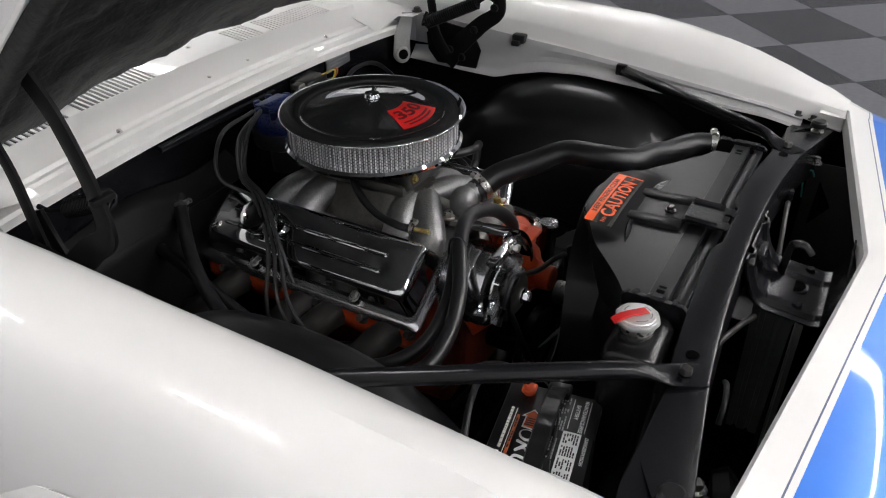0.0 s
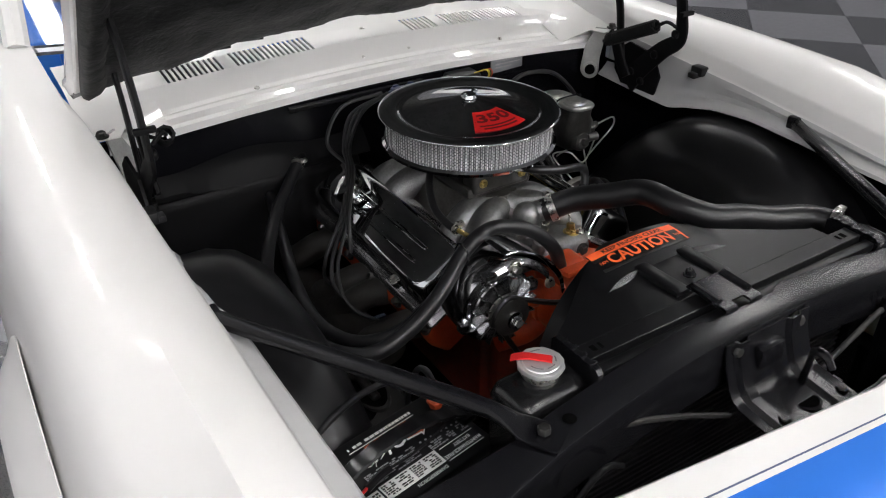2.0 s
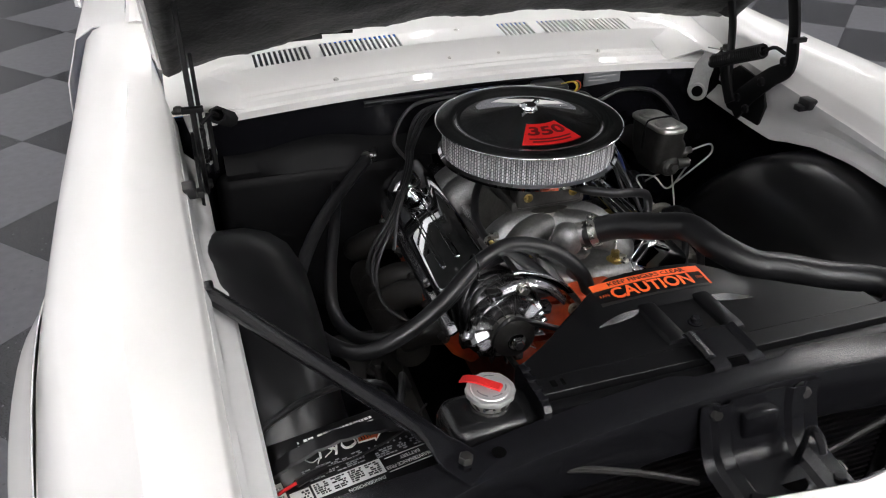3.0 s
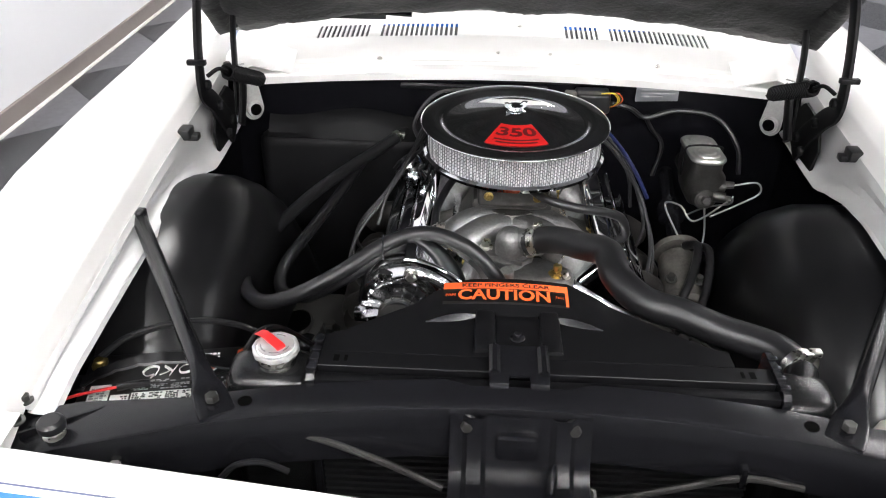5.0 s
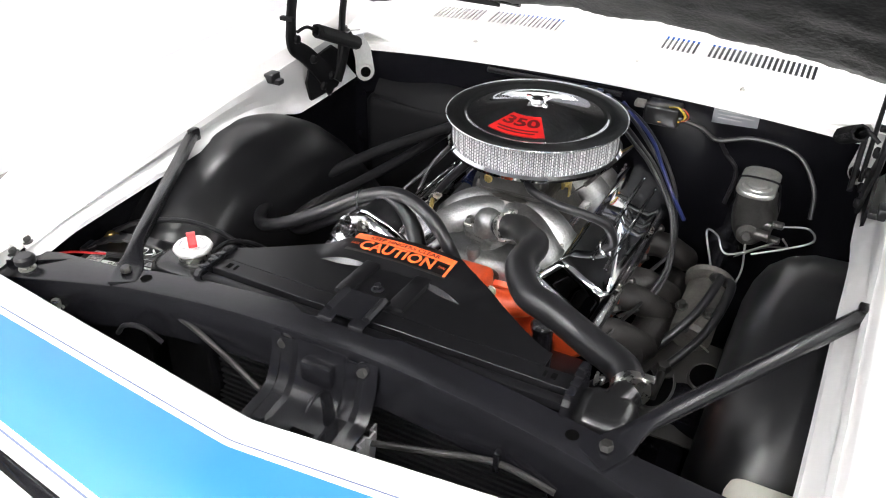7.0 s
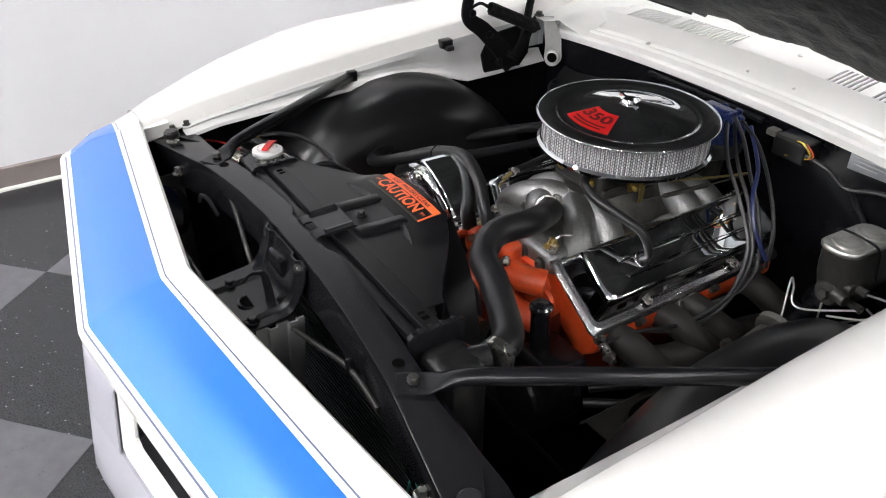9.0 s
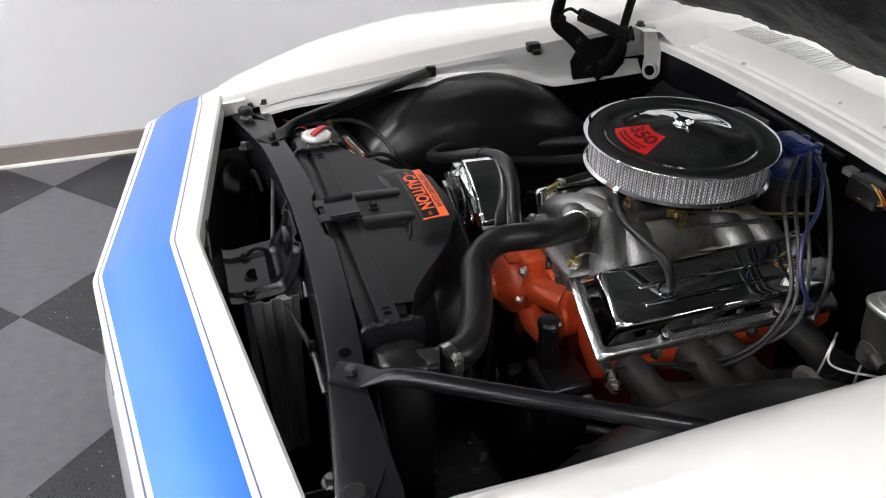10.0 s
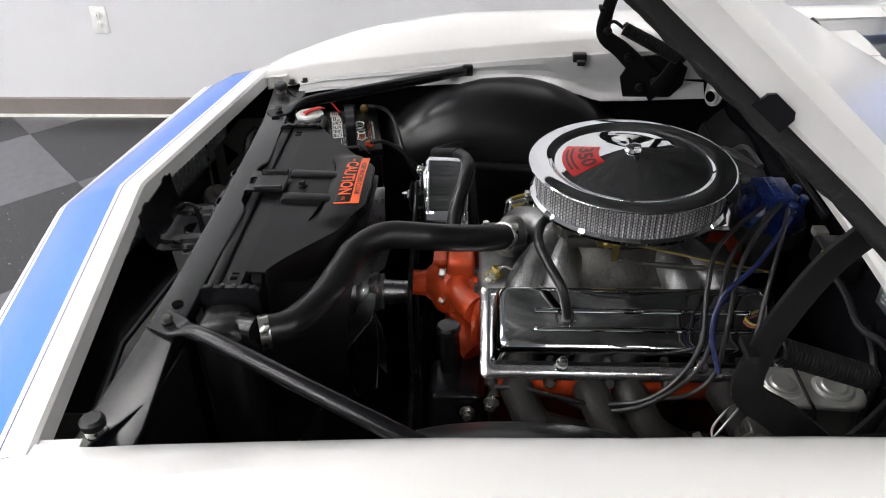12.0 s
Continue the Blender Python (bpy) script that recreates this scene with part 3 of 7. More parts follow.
for s in (-1, 1):
    bm = B()
    loft(bm, [[(s * 0.50, y, z + bow(0.5) + 0.001) for y, z in ((1.030, 0.866), (1.055, 0.8735), (1.10, 0.889), (1.2, 0.9185), (1.34, 0.919))]] + [[(s * x, y, z) for y, z in ((y0, 0.868), (1.03, 0.871), (1.1, 0.880), (1.2, 0.900), (1.34, 0.908))] for x, y0 in ((0.585, 1.02), (0.60, 0.985), (0.625, 0.985), (0.655, 0.985))])
    thick(bm, 0.002)
    part("corner_plate", bm, WHITE, cowl)
    bm = B()
    bolt(bm, (s * 0.632, 0.99, 0.873), (0, 0, 1), 0.009, 0.008)
    part("corner_bolt", bm, DULL, cowl)

# windshield, pillars, door
ws = thing("windshield", (0, 1.6, 0.92), "raked glass windshield in a bright trim", "windshield")
bm = B()
loft(bm, [[(x, y + 0.10 * (x / 0.65) ** 2, z) for y, z in ((1.34, 0.915), (1.75, 1.26))] for x in span(-0.68, 0.68, 13)])
thick(bm, 0.005)
gl = part("pane", bm, GLASS, ws, "clear glass")
gl.visible_shadow = False
bm = B()
tube(bm, [(x, 1.335 + 0.10 * (x / 0.65) ** 2, 0.918) for x in span(-0.69, 0.69, 9)], 0.012, 8)
part("lower_trim", bm, CHROME, ws)
for s in (-1, 1):
    bm = B()
    tube(bm, [(s * 0.70, 1.43, 0.925), (s * 0.66, 1.65, 1.10), (s * 0.60, 1.85, 1.27)], 0.028, 10)
    part("pillar", bm, WHITE, ws)
bm = B()
tube(bm, [(-0.235, 1.175, 0.948), (-0.42, 1.192, 0.951), (-0.60, 1.212, 0.948)], 0.007, 8)
wp = part("wiper_arm", bm, BLK, cowl, "black wiper arm with a rubber blade")
bm = B()
box(bm, (-0.60, 1.20, 0.926), (-0.30, 1.207, 0.942), 0.002)
part("blade", bm, RUBBER, wp)
for s in (-1, 1):
    d = thing("car_door", (s * 0.85, 1.9, 0.5), "white car door with a bright window frame and blue interior behind", "car door", "car doors")
    bm = B()
    loft(bm, [[(s * x, y, z) for x, z in ((0.70, 0.925), (0.80, 0.93), (0.845, 0.905), (0.885, 0.80), (0.90, 0.66), (0.90, 0.5), (0.87, 0.3))] for y in span(1.4515, 2.6, 8)])
    thick(bm, 0.003)
    part("skin", bm, WHITE, d)
    bm = B()
    box(bm, (s * 0.71 - 0.015, 1.47, 0.925), (s * 0.71 + 0.015, 2.6, 0.965), 0.006)
    part("window_frame", bm, CHROME, d)
    bm = B()
    box(bm, (s * 0.64 - 0.03, 1.50, 0.55), (s * 0.64 + 0.03, 2.6, 0.92), 0.01)
    part("inner_trim", bm, BLUE, d, "blue vinyl inner trim")
    bm = B()
    lathe(bm, [(0.035, 0), (0.048, 0.02), (0.05, 0.05), (0.03, 0.06)], (s * 0.84, 1.62, 1.0), (0, 1, 0), 20)
    m_ = part("mirror", bm, CHROME, d)
    bm = B()
    rod(bm, (s * 0.84, 1.64, 0.93), (s * 0.84, 1.65, 0.97), 0.01)
    part("mirror_stalk", bm, CHROME, m_)
# dashboard and bench that show blue through the glass
ib = thing("dashboard", (0, 1.75, 0.7), "blue vinyl dashboard behind the windshield", "dashboard")
bm = B()
box(bm, (-0.62, 1.52, 0.62), (0.62, 1.95, 0.90), 0.03)
part("top_pad", bm, BLUE, ib)

# hood, standing open
HA = radians(41.4)
hd = Vector((0, -math.cos(HA), math.sin(HA)))
hn = Vector((0, math.sin(HA), math.cos(HA)))
HC = [(-0.02, 1.118, 0.918), (0.0, 1.10, 0.925), (0.10, 1.005, 0.962), (0.20, 0.932, 1.032), (0.42, 0.776, 1.182), (0.62, 0.632, 1.310), (1.14, 0.250, 1.645)]
H0 = Vector((0, 1.10, 0.925))


def hp(x, u, n):
    """A point of the hood: across, forward from its rear edge, above its underside."""
    k = 1 - (x / 0.66) ** 2
    y, z = lerp([(a, b) for a, b, c in HC], u), lerp([(a, c) for a, b, c in HC], u)
    return Vector((x, y, z)) + hn * (n + 0.012 * k) + Vector((0, 0.045, 0.050)) * k * max(0, 1 - u / 0.4)


hood = thing("hood", H0, "raised white hood with a black felt liner underneath", "car hood")
bm = B()
HX = span(-0.655, 0.655, 25)
loft(bm, [[hp(x, u, n) for u, n in ((-0.012, 0.014), (-0.004, 0.033), (0.01, 0.036), (0.3, 0.038), (0.7, 0.037), (1.1, 0.027), (1.14, 0.014))] for x in HX])
thick(bm, 0.002)
part("skin", bm, WHITE, hood)
for s in (-1, 1):
    bm = B()
    loft(bm, [[hp(s * 0.655, u, 0.037 if u > 0.005 else 0.033), hp(s * 0.660, u, 0.031), hp(s * 0.662, u, 0.021), hp(s * 0.659, u, 0.017), hp(s * 0.656, u, -0.001), hp(s * 0.652, u, -0.005), hp(s * 0.638, u, -0.005)] for u in span(-0.006, 1.12, 14)])
    thick(bm, 0.002)
    part("side_flange", bm, WHITE, hood)
    bm = B()
    loft(bm, [[hp(s * x, u, n - 0.003 * noise.noise((x * 30, u * 40, 5.0))) for x, n in ((0.648, -0.006), (0.646, -0.018), (0.638, -0.026), (0.615, -0.024), (0.600, -0.012))] for u in span(0.10, 1.10, 120)])
    part("liner_edge", bm, LINER, hood, "rolled edge of the black felt liner", angle=60)
bm = B()
LN = [0.0] + span(0.012, 1.1, 70)
rows = []
for x in span(-0.64, 0.64, 90):
    e = min(1, (0.645 - abs(x)) / 0.03)
    rows.append([hp(x, u, 0.002 - 0.016 * e - 0.010 * noise.fractal((x * 7, u * 7, 3.0), 1.0, 2.1, 3) - 0.004 * noise.noise((x * 60, u * 60, 1.0))) for u in LN])
loft(bm, rows)
part("liner", bm, LINER, hood, "crumpled black felt liner", angle=60)
bm = B()
plate(bm, [(0, -0.012), (0.034, -0.012), (0.033, 0.002), (0.028, 0.007), (0.005, 0.007), (0, 0.002)], hp(0.6625, 0.538, 0), hd, hn, 0.004, 0.001)
part("arm_bracket", bm, BLK, hood, "black hinge bracket at the hood edge")

bm = B()
loft(bm, [[hp(x, u, n) for u, n in ((-0.006, 0.03), (-0.008, 0.0), (0.03, -0.012), (0.07, -0.002))] for x in HX])
thick(bm, 0.002)
part("rear_channel", bm, BLK, hood, "black painted rear frame of the hood")


# hinges
def hinge(s):
    X = lambda x: s * x
    bm = B()
    plate(bm, [(-0.060, -0.030), (-0.02, -0.042), (0.05, -0.036), (0.082, 0.0), (0.088, 0.045), (0.04, 0.080), (-0.045, 0.070), (-0.072, 0.02)], (X(0.612) - 0.003, 0.86, 0.785), (0, 1, 0), (0, 0, 1), 0.006, 0.001)
    t = part("hinge", bm, HBLK, hood, "black steel hood hinge with a coil spring")
    bm = B()
    ribbon(bm, [(0.885, 0.765), (0.845, 0.815), (0.785, 0.875), (0.738, 0.915), (0.742, 0.975), (0.757, 1.024), (0.783, 1.083), (0.815, 1.125)], lambda k: 0.055 - 0.026 * min(1, k * 1.8), X(0.602), 0.006)
    part("front_arm", bm, HBLK, t)
    bm = B()
    ribbon(bm, [(0.90, 0.80), (0.915, 0.87), (0.93, 0.95), (0.95, 1.0)], 0.022, X(0.592), 0.005)
    part("rear_arm", bm, HBLK, t)
    bm = B()
    box(bm, (X(0.602) - 0.018, 0.722, 0.970), (X(0.602) + 0.018, 0.734, 0.980), 0.002)
    part("stop_pin", bm, HBLK, t)
    a, b = vec((X(0.562), 0.775, 0.942)), vec((X(0.538), 0.905, 0.880))
    bm = B()
    f = frame_of(b - a)
    L = (b - a).length
    tube(bm, [a + (f @ Vector((0.0135 * math.cos(k * 0.785), 0.0135 * math.sin(k * 0.785), L * k / 200))) for k in range(201)], 0.0031, 6, 1)
    part("spring", bm, HBLK, t, "tightly wound black coil spring")
    bm = B()
    tube(bm, [a, a + vec((X(0.01), -0.02, 0.012)), a + vec((X(0.03), -0.03, 0.0))], 0.004, 8)
    part("front_hook", bm, HBLK, t)
    bm = B()
    tube(bm, [b, b + vec((X(0.0), 0.012, -0.006)), b + vec((X(0.02), 0.02, 0.0)), b + vec((X(0.035), 0.02, 0.015))], 0.004, 8)
    part("rear_hook", bm, HBLK, t)
    bm = B()
    ribbon(bm, [(0.87, 0.79), (0.90, 0.835), (0.925, 0.89)], 0.03, X(0.578), 0.006)
    part("anchor_arm", bm, HBLK, t)
    for p in ((X(0.598), 0.87, 0.80), (X(0.598), 0.835, 0.785), (X(0.596), 0.80, 0.862), (X(0.596), 0.745, 0.925)):
        bm = B()
        lathe(bm, [(0.010, 0), (0.010, 0.006), (0.006, 0.009)], p, (-s, 0, 0), 14)
        part("rivet", bm, HBLK, t)


hinge(-1)
hinge(1)

# ---- engine bay structure ----
fw = thing("firewall", (0, 1.05, 0.3), "black painted steel firewall with a pressed ledge", "firewall")
bm = B()
box(bm, (-0.668, 1.04, 0.2), (0.668, 1.055, 0.836))
part("panel", bm, FIREW, fw)
bm = B()
box(bm, (-0.585, 0.985, 0.30), (-0.10, 1.042, 0.715), 0.03, seg=4)
part("heater_cover", bm, HBLK, fw, "black heater box cover")
bm = B()
loft(bm, [[(x, 1.037, 0.762 - 0.02 * math.sin(9 * x) ** 2), (x, 1.020, 0.757 - 0.03 * math.sin(9 * x) ** 2), (x, 1.006, 0.742 - 0.035 * math.sin(9 * x) ** 2), (x, 0.992, 0.705)] for x in span(-0.56, -0.08, 40)])
thick(bm, 0.004)
part("ledge", bm, HBLK, fw)
bm = B()
box(bm, (-0.25, 1.022, 0.822), (0.085, 1.036, 0.834), 0.003)
part("wiring_rail", bm, BLK, fw)
bm = B()
plate(bm, [(0, 0), (0.095, 0.004), (0.095, 0.038), (0, 0.036)], (0.285, 1.038, 0.803), (1, 0, 0), (0, 0, 1), 0.003)
pl = part("data_plate", bm, ZINC2, fw, "bare metal data plate")
bm = B()
for k, (w, z) in enumerate(((0.06, 0.832), (0.075, 0.824), (0.05, 0.816))):
    box(bm, (0.296, 1.0335, z - 0.0012), (0.296 + w, 1.0345, z + 0.0012))
part("print", bm, LGREY, pl)

wh_h = lambda y: 0.800 - 0.26 * (abs(y - 0.50) / 0.40) ** 2.4


def wheelhouse(s):
    t = thing("inner_fender", (s * 0.5, 0.55, 0.3), "black inner fender with a domed wheel arch", "inner fender", "inner fenders")
    bm = B()
    rows = []
    for y in span(0.06, 1.02, 40):
        h = max(0.40, wh_h(y)) - (0.022 if s > 0 else 0)
        rows.append([(s * x, y, z) for x, z in ((0.655, h + 0.004), (0.60, h + 0.006), (0.55, h + 0.004), (0.51, h - 0.012), (0.48, h - 0.04), (0.462, h - 0.08), (0.452, min(h - 0.13, 0.62)), (0.445, min(h - 0.16, 0.50)), (0.43, 0.30))])
    loft(bm, rows)
    thick(bm, 0.003)
    part("arch", bm, PLASTIC, t)
    bm = B()
    loft(bm, [[(s * x, y, z) for x, z in ((0.66, 0.66), (0.62, 0.60), (0.60, 0.42), (0.58, 0.30))] for y in span(-0.06, 0.26, 5)])
    thick(bm, 0.003)
    part("front_filler", bm, PLASTIC, t)
    bm = B()
    loft(bm, [[(s * x, y, z) for x, z in ((0.648, 0.28), (0.648, 0.60), (0.640, 0.79))] for y in (-0.05, 0.30, 0.7, 1.05)])
    thick(bm, 0.003)
    part("rear_filler", bm, FIREW, t)
    return t


wheelhouse(-1)
wheelhouse(1)

# subframe
sf = thing("subframe", (0, 0.5, 0.2), "dirty black steel subframe rails and crossmember", "subframe")
for s in (-1, 1):
    bm = B()
    tube(bm, [(s * 0.40, -0.15, 0.30), (s * 0.40, 0.2, 0.32), (s * 0.39, 0.5, 0.40), (s * 0.39, 0.75, 0.38), (s * 0.42, 1.05, 0.28)], 0.055, 8)
    part("rail", bm, FIREW, sf)
    bm = B()
    lathe(bm, [(0.085, 0), (0.09, 0.02), (0.085, 0.04), (0.03, 0.05)], (s * 0.42, 0.5, 0.43), (0, 0, 1), 22)
    part("shock_tower", bm, FIREW, sf)
bm = B()
box(bm, (-0.42, 0.38, 0.22), (0.42, 0.62, 0.33), 0.03)
part("crossmember", bm, FIREW, sf)
bm = B()
box(bm, (-0.66, -0.05, 0.17), (0.66, 1.04, 0.19))
box(bm, (-0.72, -0.285, 0.36), (0.72, -0.035, 0.372))
part("splash_pan", bm, FIREW, sf)

# upper control arm mounts with their round and oval openings
for s in (-1, 1):
    bm = B()
    loft(bm, [[(s * x, y, z) for x, z in ((0.285, 0.452), (0.30, 0.470), (0.405, 0.474), (0.455, 0.470), (0.47, 0.45))] for y in (0.40, 0.415, 0.55, 0.66, 0.70)])
    thick(bm, 0.004)
    part("arm_plate", bm, DUSTY, sf, "dusty pressed steel spring tower plate")
    for (x, y), (rx, ry) in (((0.428, 0.590), (0.030, 0.040)), ((0.350, 0.520), (0.030, 0.060))):
        bm = B()
        loft(bm, [[(s * x + rx * g * math.cos(2 * math.pi * k / 28), y + ry * g * math.sin(2 * math.pi * k / 28), z) for k in range(28)] for g, z in ((1.16, 0.474), (1.13, 0.480), (1.02, 0.481), (0.98, 0.478))], True)
        part("opening_rim", bm, DUSTY, sf)
        bm = B()
        loft(bm, [[(s * x + rx * g * math.cos(2 * math.pi * k / 28), y + ry * g * math.sin(2 * math.pi * k / 28), 0.4785) for k in range(28)] for g in (0.99, 0.01)], True)
        part("opening", bm, HOLE, sf)
    bm = B()
    rod(bm, (s * 0.350, 0.480, 0.482), (s * 0.352, 0.560, 0.488), 0.009, 12)
    bolt(bm, (s * 0.352, 0.560, 0.484), (0, 0, 1), 0.014, 0.014)
    part("link_bolt", bm, DULL, sf, "rusty link bolt")

# radiator support
rs = thing("radiator_support", (0, 0, 0.3), "satin black pressed steel radiator support bar with bolt holes", "radiator support")


def rsz(x):
    return 0.836 - 0.165 * x * x if abs(x) < 0.38 else 0.8122 - 0.15 * (abs(x) - 0.38)


def rsy(x):
    return 0.016 - 0.145 * x * x if abs(x) < 0.36 else -0.0028 - 0.16 * (abs(x) - 0.36)


bm = B()
rows = []
for x in span(-0.62, 0.62, 91):
    notch = min(1, max(0, (abs(x + 0.008) - 0.062) / 0.022))
    y0, z0, w = rsy(x), rsz(x) - 0.002, 0.012 + 0.012 * notch + (0.03 * min(1, max(0, (abs(x) - 0.40) / 0.15)))
    rows.append([(x, y0 - 0.030, z0 - 0.075), (x, y0 - 0.026, z0 - 0.035), (x, y0 - 0.0260, z0 - 0.0055), (x, y0 - 0.0246, z0 - 0.0018), (x, y0 - 0.0212, z0), (x, y0 + w, z0), (x, y0 + w + 0.002, z0 - 0.002), (x, y0 + w + 0.0025, z0 - 0.022)])
loft(bm, rows)
thick(bm, 0.003)
part("top_bar", bm, BLK, rs)
for x in (-0.335, 0.333):
    bm = B()
    lathe(bm, [(0.0085, 0), (0.0085, 0.001)], (x, rsy(x) + 0.002, rsz(x) - 0.0012), (0, 0, 1), 18)
    part("hole", bm, HOLE, rs)
for s in (-1, 1):
    bm = B()
    loft(bm, [[(s * x, y, z) for x, y in ((0.40, 0.03), (0.50, 0.02), (0.60, -0.04))] for z in (0.79, 0.6, 0.3)])
    thick(bm, 0.003)
    part("side_panel", bm, BLK, rs)
    bm = B()
    plate(bm, [(-0.205, 0.45), (-0.045, 0.45), (-0.045, 0.742), (-0.050, 0.746), (-0.127, 0.746), (-0.205, 0.66)], (s * 0.490 - 0.0015, 0, 0), (0, 1, 0), (0, 0, 1), 0.003, 0.0)
    gp = part("baffle_plate", bm, DUSTY, rs, "dull black upright baffle with triangular openings")
    for tri_ in ([(-0.180, 0.682), (-0.179, 0.617), (-0.144, 0.650)], [(-0.070, 0.707), (-0.102, 0.652), (-0.066, 0.601)]):
        bm = B()
        plate(bm, tri_, (s * 0.490 - 0.0025, 0, 0), (0, 1, 0), (0, 0, 1), 0.005)
        part("opening", bm, HOLE, gp)
    bm = B()
    bolt(bm, (s * 0.484, -0.053, 0.746), (0, 0, 1), 0.008, 0.010)
    part("bolt", bm, STEEL, rs)
for x in (-0.068, 0.057):
    bm = B()
    bolt(bm, (x, -0.0125, 0.812), (0, -1, 0.15), 0.008, 0.008)
    part("bolt", bm, DULL, rs)

# rubber hood stops on adjusting screws
for s in (-1, 1):
    t = thing("hood_bumper", (s * 0.556, -0.036, 0.80), "black rubber hood bumper on an adjusting screw", "bumper stop", "hood bumpers")
    bm = B()
    rod(bm, (s * 0.558, -0.036, 0.765), (s * 0.558, -0.036, 0.800), 0.004)
    bolt(bm, (s * 0.558, -0.036, rsz(0.558) - 0.001), (0, 0, 1), 0.009, 0.008)
    part("screw", bm, STEEL, t)
    bm = B()
    lathe(bm, [(0.013, 0), (0.016, 0.003), (0.016, 0.012), (0.012, 0.016)], (s * 0.558, -0.036, rsz(0.558) + 0.008), (0, 0, 1), 20)
    part("cap", bm, RUBBER, t)


def tie_bar(s):
    """A round bar beaten flat at its front end, with the flat bolted to the support."""
    t = thing("tie_bar", (s * 0.5, 0.2, 0.80), "black steel brace bar from radiator support to fender", "brace bar", "brace bars")
    a, b = Vector((s * 0.362, -0.020, 0.8125)), Vector((s * 0.620, 0.412, 0.814))
    d = (b - a).normalized()
    side = d.cross(Vector((0, 0, 1))).normalized()
    up = side.cross(d).normalized()
    L = (b - a).length
    bm = B()
    rows = []
    for q, w, h, lift in ((0.0, 0.0215, 0.0022, 0), (0.004, 0.0225, 0.0026, 0), (0.036, 0.0215, 0.0026, 0), (0.046, 0.0205, 0.0034, 0.001), (0.060, 0.0165, 0.0062, 0.005), (0.074, 0.0132, 0.0092, 0.009), (0.090, 0.0118, 0.0110, 0.011), (0.12, 0.0125, 0.0125, 0.011), (L - 0.004, 0.0125, 0.0125, 0.004), (L, 0.0095, 0.0095, 0.004)):
        c = a + d * q + Vector((0, 0, lift))
        ring = []
        for k in range(16):
            ang = 2 * math.pi * k / 16
            cu, sn = math.cos(ang), math.sin(ang)
            e = 0.35 if h < 0.004 else 1.0
            ring.append(c + side * w * math.copysign(abs(cu) ** e, cu) + up * h * math.copysign(abs(sn) ** e, sn))
        rows.append(ring)
    loft(bm, rows, True)
    bm.verts.ensure_lookup_table()
    bm.faces.new(bm.verts[:16])
    bm.faces.new(bm.verts[-16:])
    part("bar", bm, BLK, t, angle=50)
    bm = B()
    bolt(bm, a + d * 0.024 + up * 0.0024, (0, 0, 1), 0.0085, 0.008, False)
    part("bolt", bm, DULL, t)
    bm = B()
    box(bm, (s * 0.622 - 0.010, 0.404, 0.804), (s * 0.622 + 0.010, 0.430, 0.832), 0.004)
    part("end_bracket", bm, BLK, t)


tie_bar(-1)
tie_bar(1)

# ---- cooling ----
rad = thing("radiator", (0, 0.07, 0.36), "black crossflow radiator with side tanks and a finned core", "radiator")
bm = B()
box(bm, (-0.30, 0.050, 0.36), (0.30, 0.095, 0.808), 0.003)
part("core", bm, FIREW, rad)
for k in range(34):
    z = 0.40 + k * 0.0118
    bm = B()
    box(bm, (-0.30, 0.0405, z), (0.30, 0.0495, z + 0.005))
    part("fin", bm, WIRE, rad)
for s in (-1, 1):
    bm = B()
    x0, x1 = (-0.378, -0.262) if s < 0 else (0.312, 0.390)
    zt = 0.816 if s < 0 else 0.812
    rows = []
    for z, g in ((0.36, 0.006), (0.37, 0.0), (zt - 0.022, 0.0), (zt - 0.010, 0.003), (zt - 0.003, 0.009), (zt, 0.018)):
        rows.append([(a, b, z) for a, b in rrect(x0 + g, x1 - g, 0.036 + g, 0.114 - g, 0.020)])
    loft(bm, rows, True)
    bm.faces.new(bm.verts[-20:])
    part("side_tank", bm, GTANK, rad, angle=50)
    # crimped header lip where the tank meets the channel
    bm = B()
    xl = -0.262 if s < 0 else 0.312
    plate(bm, [(0.030, 0.60), (0.120, 0.60), (0.120, 0.828), (0.114, 0.834), (0.036, 0.834), (0.030, 0.828)], (xl - 0.005, 0, 0), (0, 1, 0), (0, 0, 1), 0.010, 0.002)
    part("header_lip", bm, BLK, rad)
    for k in range(4):
        bm = B()
        box(bm, (xl - 0.0062, 0.044 + 0.018 * k, 0.833), (xl + 0.0062, 0.051 + 0.018 * k, 0.8365), 0.001)
        part("crimp", bm, BLK, rad)
CHX0, CHL = -0.257, 0.564
for prof in ([(0.036, 0.0), (0.036, 0.0120), (0.0368, 0.0125), (0.0502, 0.0125), (0.051, 0.0120), (0.051, 0.0)], [(0.051, 0.0), (0.051, 0.004), (0.060, 0.004), (0.060, 0.0)], [(0.060, 0.0), (0.060, 0.0148), (0.0608, 0.0155), (0.0877, 0.0155), (0.0885, 0.0148), (0.0885, 0.0)]):
    bm = B()
    plate(bm, prof, (CHX0, 0, 0.8125), (0, 1, 0), (0, 0, 1), CHL)
    part("top_channel", bm, SHROUD, rad)
for x, w in ((0.270, 0.004), (0.282, 0.007), (-0.236, 0.007), (-0.224, 0.004)):
    bm = B()
    box(bm, (x - w / 2, 0.069, 0.8276), (x + w / 2, 0.080, 0.8290))
    part("slot", bm, HOLE, rad)
